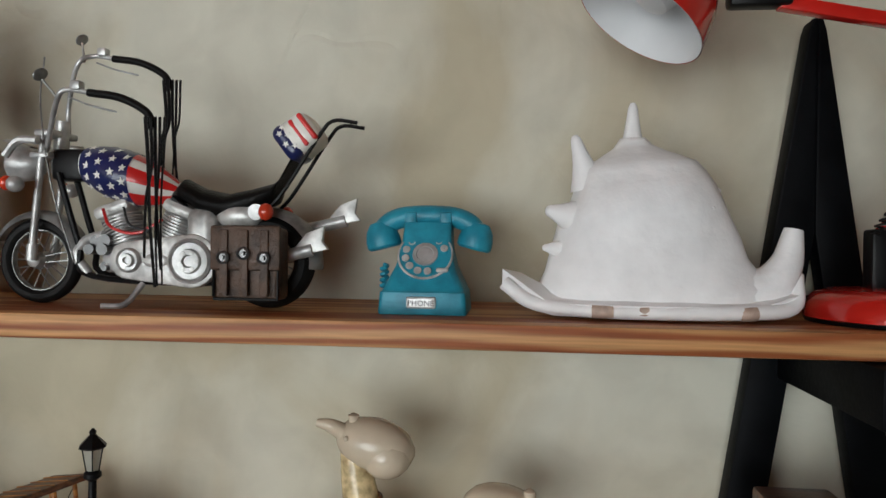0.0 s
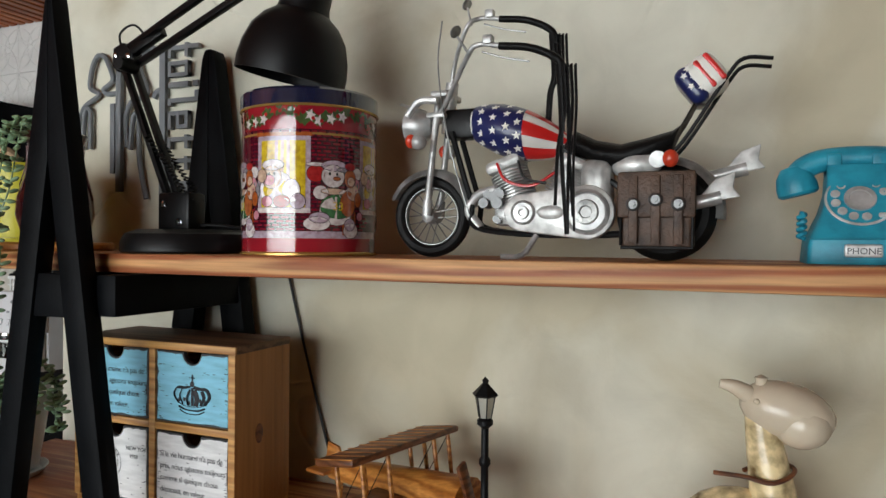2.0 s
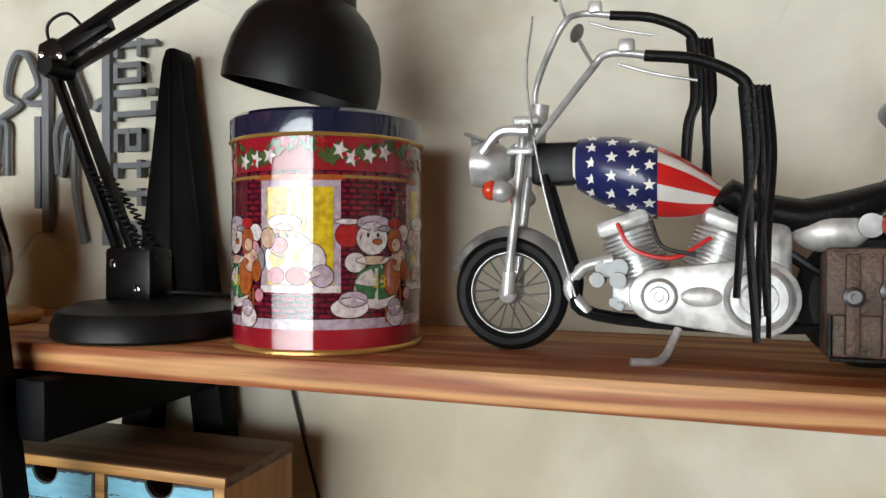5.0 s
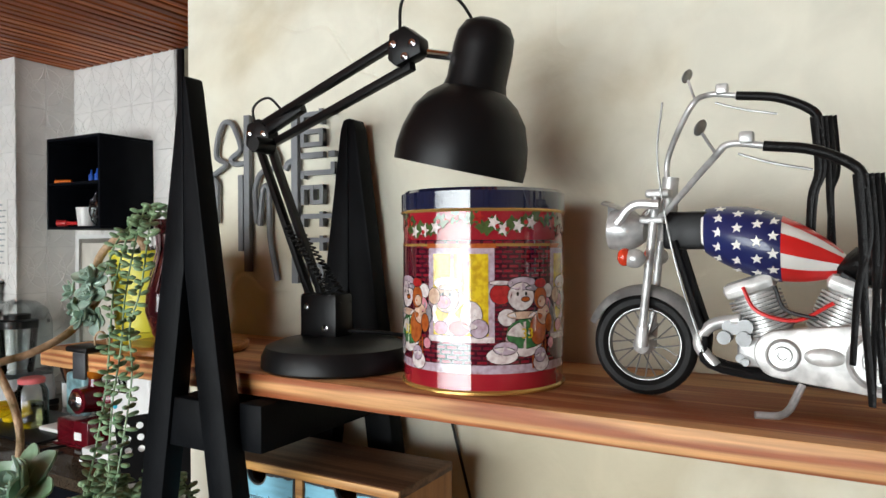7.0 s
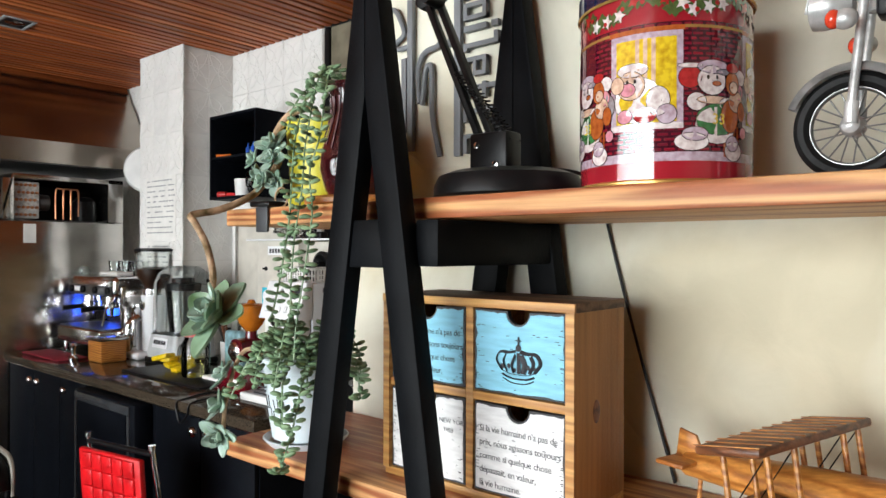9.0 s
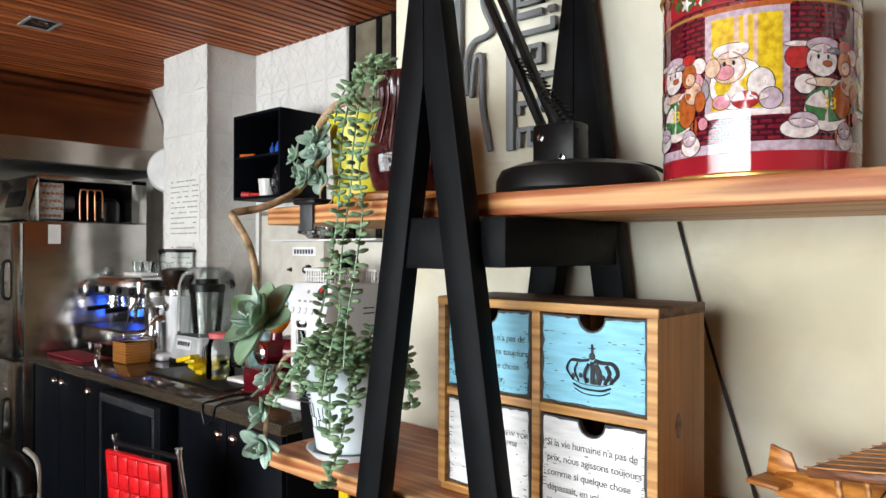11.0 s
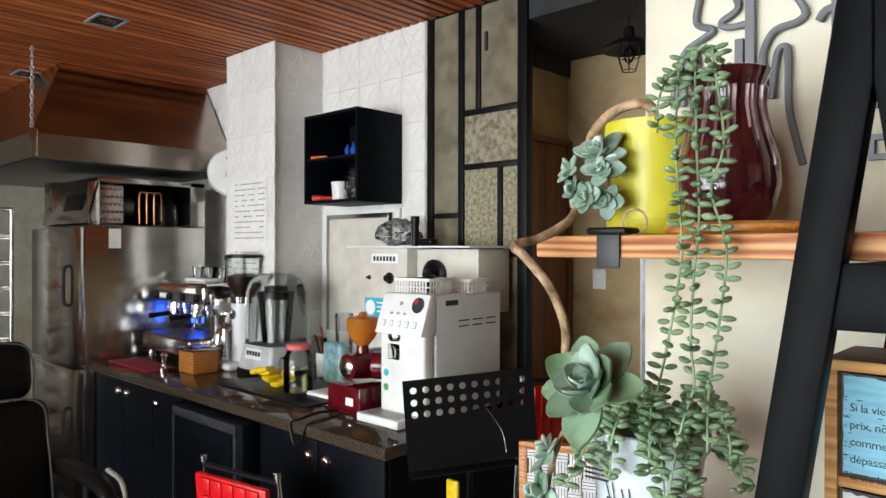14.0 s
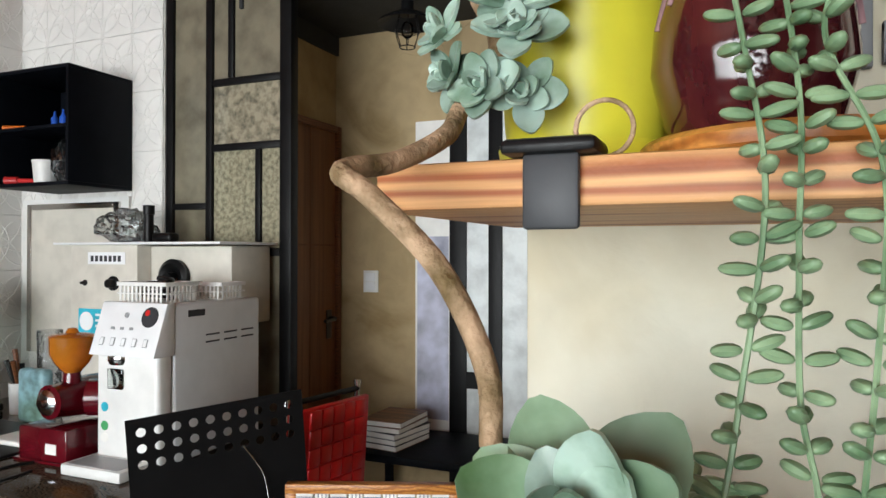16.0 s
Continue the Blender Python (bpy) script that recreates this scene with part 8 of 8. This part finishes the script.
for k in range(5):
    random.seed(40 + k)
    part("utensil", rod((-3.68, 2.12, CT + 0.02), (-3.68 + random.uniform(-0.09, 0.09), 2.10 + random.uniform(-0.04, 0.03), CT + random.uniform(0.19, 0.26)), 0.006, 0.010, 8), random.choice((DARKWOOD, BLACK)), ut)

# ---- music stand, chairs ----
ms = thing("music_stand", (-2.33, 1.66, 0), "black perforated metal music stand", "stand")
MA, MB = Vector((-2.462, 1.500, 1.118)), Vector((-2.205, 1.865, 1.150))
ux = (MB - MA).normalized()
MM = Matrix.Translation(MA) @ Matrix((( *ux, 0), (*(Vector((0, 0, 1)).cross(ux).normalized()), 0), (*ux.cross(Vector((0, 0, 1)).cross(ux).normalized()), 0), (0, 0, 0, 1))).transposed()
ML = (MB - MA).length


def perforated(w, h, cols, rows_, x0, z0, px, pz, r):
    """A thin plate with round holes in a grid near its top edge."""
    b = bmesh.new()
    for i in range(cols):
        for j in range(rows_):
            cx, cz = x0 + px * i, z0 - pz * j
            k = 12
            inn = [(cx + r * math.cos(2 * math.pi * q / k + math.pi / 4), cz + r * math.sin(2 * math.pi * q / k + math.pi / 4)) for q in range(k)]
            hx_, hz_ = px / 2, pz / 2
            sq = []
            for q in range(k):
                a = 2 * math.pi * q / k + math.pi / 4
                s = 1 / max(abs(math.cos(a)), abs(math.sin(a)))
                sq.append((cx + hx_ * math.cos(a) * s, cz + hz_ * math.sin(a) * s))
            vi, vo = [b.verts.new((p[0], 0, p[1])) for p in inn], [b.verts.new((p[0], 0, p[1])) for p in sq]
            for q in range(k):
                b.faces.new((vi[q], vi[(q + 1) % k], vo[(q + 1) % k], vo[q]))

    def quad(xa, xb, za, zb):
        b.faces.new([b.verts.new(p) for p in ((xa, 0, za), (xb, 0, za), (xb, 0, zb), (xa, 0, zb))])
    gx0, gx1, gz0, gz1 = x0 - px / 2, x0 + px * (cols - 0.5), z0 - pz * (rows_ - 0.5), z0 + pz / 2
    quad(0, w, 0, gz0), quad(0, gx0, gz0, gz1), quad(gx1, w, gz0, gz1), quad(0, w, gz1, h)
    bmesh.ops.remove_doubles(b, verts=b.verts, dist=1e-5)
    bmesh.ops.solidify(b, geom=b.faces[:], thickness=0.002)
    return b


pb_ = perforated(ML, 0.30, 10, 3, 0.034, 0.265, 0.0415, 0.040, 0.0115)
bmesh.ops.transform(pb_, matrix=MM @ Matrix.Translation((0, 0, -0.30)), verts=pb_.verts)
part("desk_plate", pb_, BLACKSTEEL, ms, "perforated plate", 30)
part("desk_ledge", box((0, -0.06, -0.305), (ML, 0.0, -0.301), 0.001, None, MM), BLACKSTEEL, ms)
part("stand_pole", rod(MM @ Vector((ML / 2, 0.03, -0.20)), Vector(MM @ Vector((ML / 2, 0.03, 0))).xy.to_3d() + Vector((0, 0, 0.10)), 0.011), BLACKSTEEL, ms)
base = Vector(MM @ Vector((ML / 2, 0.03, 0))).xy.to_3d()
for k in range(3):
    a = radians(40 + 120 * k)
    part("stand_leg", tube([base + Vector((0, 0, 0.25)), base + Vector((0.16 * math.cos(a), 0.16 * math.sin(a), 0.12)), base + Vector((0.30 * math.cos(a), 0.30 * math.sin(a), 0.009))], 0.009, 8), BLACKSTEEL, ms)
part("page_wire", tube([MM @ Vector((ML * 0.62, -0.004, -0.12)), MM @ Vector((ML * 0.72, -0.012, -0.20)), MM @ Vector((ML * 0.74, -0.02, -0.27))], 0.0018, 6), CHROME, ms)
solo("yellow_cloth", box((-2.36, 1.600, 0.60), (-2.31, 1.615, 0.80), 0.006, None, None, 3), YELLOW, "yellow cloth hanging under the music stand", "cloth")


def quilted_chair(name, p, q, lean, label, cat="chair"):
    """A steel tube chair with a quilted seat and back; p, q: the tops of the back posts."""
    p, q = Vector(p), Vector(q)
    u = (q - p).xy.to_3d().normalized()
    w = (q - p).xy.length
    f = Vector((0, 0, 1)).cross(u) * lean
    o = p.xy.to_3d()
    top = (p.z + q.z) / 2
    m = Matrix((( *u, 0), (*f, 0), (0, 0, 1, 0), (0, 0, 0, 1))).transposed()
    m = Matrix.Translation(o) @ m
    ch = thing(name, m @ Vector((w / 2, -0.2, 0)), label, cat)
    for xx in (0.0, w):
        part("back_post", tube([m @ Vector((xx, 0, top)), m @ Vector((xx, -0.05, 0.45)), m @ Vector((xx, -0.02, 0.02))], 0.011, 10), CHROME, ch)
        part("front_leg", tube([m @ Vector((xx, -0.05, 0.43)), m @ Vector((xx, -0.44, 0.43)), m @ Vector((xx, -0.47, 0.40)), m @ Vector((xx, -0.47, 0.02))], 0.011, 10), CHROME, ch)
        part("post_cap", rod(m @ Vector((xx, 0, top - 0.004)), m @ Vector((xx, 0, top + 0.012)), 0.014), CHROME, ch)
    part("back_rail", rod(m @ Vector((0, 0, top - 0.02)), m @ Vector((w, 0, top - 0.02)), 0.010), BLACK, ch)
    bk = part("backrest", box((0.008, -0.012, top - 0.36), (w - 0.008, 0.012, top - 0.03), 0.008, None, m @ pose(0, -0.02, 0, -4, 0, 0)), REDLEATHER, ch, "quilted red leather back")
    cw, chh = (w - 0.07) / 5, 0.062
    for i in range(5):
        for j in range(5):
            part("quilt_pad", box((0.037 + i * cw, -0.021, top - 0.345 + j * chh), (0.034 + (i + 1) * cw, -0.008, top - 0.348 + (j + 1) * chh), 0.006, None, m @ pose(0, -0.02, 0, -4, 0, 0)), REDLEATHER, bk)
            part("quilt_pad", box((0.037 + i * cw, 0.008, top - 0.345 + j * chh), (0.034 + (i + 1) * cw, 0.021, top - 0.348 + (j + 1) * chh), 0.006, None, m @ pose(0, -0.02, 0, -4, 0, 0)), REDLEATHER, bk)
    part("seat", box((0.012, -0.46, 0.435), (w - 0.012, -0.06, 0.475), 0.014, None, m, 3), REDLEATHER, ch, "red leather seat")
    return ch


quilted_chair("red_chair", (-3.079, 1.136, 0.822), (-2.722, 1.200, 0.815), -1, "red quilted leather chair with a chrome tube frame")
quilted_chair("red_chair", (-2.42, 2.10, 1.06), (-2.36, 2.44, 1.06), -1, "red leather chair beside the corridor")
DULLGREY = mat("dull_grey_piping", (0.10, 0.10, 0.10), 0.6)
DULLCREAM = mat("muted_cream_trim", (0.26, 0.24, 0.20), 0.5)
oc = thing("office_chair", (-3.50, 0.52, 0), "black leather office chair with padded armrests and pale piping", "chair")
part("seat", box((-3.74, 0.22, 0.42), (-3.24, 0.82, 0.53), 0.045, None, None, 3), BLACKLEATHER, oc)
BK = pose(-3.74, 0.52, 0.50, 0, -7, 0)
part("backrest", box((-0.055, -0.34, 0.0), (0.055, 0.34, 0.475), 0.05, None, BK, 4), BLACKLEATHER, oc)
part("headrest", box((-0.060, -0.30, 0.480), (0.060, 0.285, 0.700), 0.055, None, BK, 4), BLACKLEATHER, oc)
part("backrest_piping", tube([BK @ Vector(p) for p in ((0.046, 0.335, 0.02), (0.046, 0.325, 0.30), (0.046, 0.285, 0.470), (0.052, 0.0, 0.478), (0.046, -0.30, 0.470), (0.046, -0.325, 0.30))], 0.004, 8), DULLGREY, oc, "pale piping")
part("headrest_piping", tube([BK @ Vector(p) for p in ((0.048, 0.278, 0.50), (0.050, 0.280, 0.62), (0.048, 0.235, 0.688), (0.050, 0.0, 0.698), (0.048, -0.25, 0.688))], 0.0035, 8), DULLGREY, oc, "pale piping")
for yy in (0.905, 0.135):
    part("armrest", tube([(-3.76, yy, 0.70), (-3.58, yy, 0.715), (-3.40, yy, 0.715), (-3.30, yy, 0.69), (-3.27, yy, 0.62)], 0.042, 14, None, 0.036, 6, 0.8), BLACKLEATHER, oc)
    part("arm_trim", tube([(-3.42, yy + 0.040, 0.748), (-3.31, yy + 0.040, 0.735), (-3.265, yy + 0.038, 0.69), (-3.258, yy + 0.036, 0.60)], 0.010, 8, None, 0.007), DULLCREAM, oc, "cream arm trim")
    part("arm_post", rod((-3.50, yy, 0.40), (-3.50, yy, 0.70), 0.018), BLACK, oc)
part("gas_lift", rod((-3.50, 0.52, 0.09), (-3.50, 0.52, 0.43), 0.028), BLACK, oc)
for k in range(5):
    a = radians(72 * k + 20)
    lg = part("base_leg", rod((-3.50, 0.52, 0.10), (-3.50 + 0.30 * math.cos(a), 0.52 + 0.30 * math.sin(a), 0.075), 0.022, 0.016), BLACK, oc)
    part("castor", ball((-3.50 + 0.30 * math.cos(a), 0.52 + 0.30 * math.sin(a), 0.031), 0.030), BLACK, lg)
# woven chair
wc = thing("woven_chair", (-1.95, 1.80, 0), "chair with a white and blue basket-woven webbing back", "chair")
WMX = Matrix.Translation((-2.155, 1.750, 0.55)) @ pose(0, 0, 0, -10, 0, 22)
OAK = HONEYWOOD
for xx in (0.0, 0.42):
    part("back_post", box((xx - 0.014, -0.014, -0.55), (xx + 0.014, 0.014, 0.385), 0.004, None, Matrix.Translation((-2.155, 1.750, 0.55)) @ pose(0, 0, 0, 0, 0, 22)), OAK, wc)
    part("front_leg", box((xx - 0.014, -0.43, -0.55), (xx + 0.014, -0.40, -0.12), 0.004, None, Matrix.Translation((-2.155, 1.750, 0.55)) @ pose(0, 0, 0, 0, 0, 22)), OAK, wc)
WCB = Matrix.Translation((-2.155, 1.750, 0.55)) @ pose(0, 0, 0, 0, 0, 22)
WEB = mat("white_webbing", (0.72, 0.71, 0.68), 0.7, fine=500, bump=0.4)
WEBBLUE = mat("navy_thread", (0.03, 0.05, 0.16), 0.7)
part("top_rail", box((-0.014, -0.016, 0.36), (0.434, 0.016, 0.385), 0.004, None, WCB), OAK, wc)
part("seat", box((-0.01, -0.43, -0.125), (0.43, 0.0, -0.09), 0.006, None, WCB), WEB, wc)
for i in range(9):
    x0 = 0.018 + i * 0.0435
    s = part("web_strap", box((x0, -0.008, 0.02), (x0 + 0.036, 0.008, 0.375), 0.002, None, WCB), WEB, wc)
    for q in range(3):
        for side in (-0.0086, 0.0078):
            part("web_thread", box((x0 + 0.008 + q * 0.010, side, 0.02), (x0 + 0.010 + q * 0.010, side + 0.0008, 0.375), 0, None, WCB), WEBBLUE, s)
for j in range(8):
    z0 = 0.035 + j * 0.0425
    for i in range(9):
        if (i + j) % 2:
            x0 = 0.014 + i * 0.0435
            for side in (-0.012, 0.009):
                part("web_crossing", box((x0, side, z0), (x0 + 0.0435, side + 0.003, z0 + 0.036), 0.001, None, WCB), WEB, wc)
            for q in range(3):
                for side in (-0.0126, 0.0121):
                    part("web_thread", box((x0, side, z0 + 0.008 + q * 0.010), (x0 + 0.0435, side + 0.0006, z0 + 0.010 + q * 0.010), 0, None, WCB), WEBBLUE, wc)
tb = thing("side_table", (-2.25, 2.45, 0), "dark low side table in the corridor", "table")
part("table_top", box((-2.52, 2.56, 0.74), (-1.95, 2.98, 0.77), 0.004), BLACKMATTE, tb)
for xx in (-2.49, -1.99):
    for yy in (2.59, 2.94):
        part("table_leg", box((xx - 0.015, yy - 0.015, 0), (xx + 0.015, yy + 0.015, 0.74), 0.002), BLACKMATTE, tb)
random.seed(8)
for k in range(5):
    m = pose(-2.36, 2.74, 0.7705 + k * 0.022, 0, 0, random.uniform(-14, 14))
    bk = thing("book", (-2.36, 2.74, 0.7705 + k * 0.022), "worn book lying in a stack", "book", "stacked books")
    part("page_block", box((-0.085, -0.12, 0.002), (0.085, 0.12, 0.020), 0, None, m), PAPER, bk)
    for z0 in (0.0, 0.020):
        part("cover", box((-0.088, -0.123, z0), (0.088, 0.123, z0 + 0.0018), 0, None, m), random.choice((INK, DARKWOOD, GREYPLASTIC)), bk)

# recessed downlights
for cx, cy in ((-4.33, 1.29), (-5.78, 1.36)):
    dn = thing("downlight", (cx, cy, CEIL), "unlit square recessed downlight in the slats", "lamp", "ceiling downlights")
    for x0, x1, y0, y1 in ((-0.095, 0.095, -0.075, -0.060), (-0.095, 0.095, 0.060, 0.075), (-0.095, -0.080, -0.060, 0.060), (0.080, 0.095, -0.060, 0.060)):
        part("rim", box((cx + x0, cy + y0, CEIL - 0.006), (cx + x1, cy + y1, CEIL + 0.002), 0.001), GREYPLASTIC, dn)
    part("well", box((cx - 0.08, cy - 0.06, CEIL - 0.0015), (cx + 0.08, cy + 0.06, CEIL + 0.001)), BLACK, dn)
    part("reflector", lathe([(0.045, 0.0), (0.035, -0.003), (0.015, -0.006), (0, -0.007)], (cx, cy, CEIL - 0.0016), 20), CHROME, dn)

# ---- wall tiles ----
def embossed_tile(w, h):
    """A white tile with raised arcs of overlapping circles."""
    b = box((0, -0.007, 0), (w, 0, h), 0.0015, None, None, 1)
    for cx, cz, a0 in ((0, 0, 0), (w, 0, 90), (w, h, 180), (0, h, 270), (0, h / 2, -90), (w, h / 2, 90)):
        r, k = (w * 0.98, 7) if cz != h / 2 else (w * 0.62, 9)
        span = 90 if cz != h / 2 else 180
        pts = [(cx + r * math.cos(radians(a0 + span * i / k)), -0.007, cz + r * math.sin(radians(a0 + span * i / k))) for i in range(k + 1)]
        pts = [(min(w - 0.002, max(0.002, p[0])), p[1], min(h - 0.002, max(0.002, p[2]))) for p in pts]
        tube(pts, 0.0034, 5, b, None, 0)
    return mesh_of("wall_tile", b, TILE)


TW, TH = 0.165, 0.2418
TILEMESH = embossed_tile(TW - 0.0015, TH - 0.0015)


def tiled(owner, origin, turn, cols, rows):
    for i in range(cols):
        for j in range(rows):
            t = new("tile", TILEMESH)
            t.parent = owner
            t.matrix_basis = Matrix.Translation(origin) @ pose(0, 0, 0, 0, 0, turn) @ Matrix.Translation((i * TW, 0, j * TH))


tiled(bpy.data.objects["wall_back"], (-4.018, BACK, 0), 0, 5, 11)
tiled(bpy.data.objects["column"], (-4.462 - 0.025, 2.028, 0), 0, 3, 11)
tiled(bpy.data.objects["column"], (-4.018, 2.026, 0), 90, 2, 11)
tiled(bpy.data.objects["wall_back"], (-4.49 - 9 * TW, BACK, 0), 0, 9, 11)
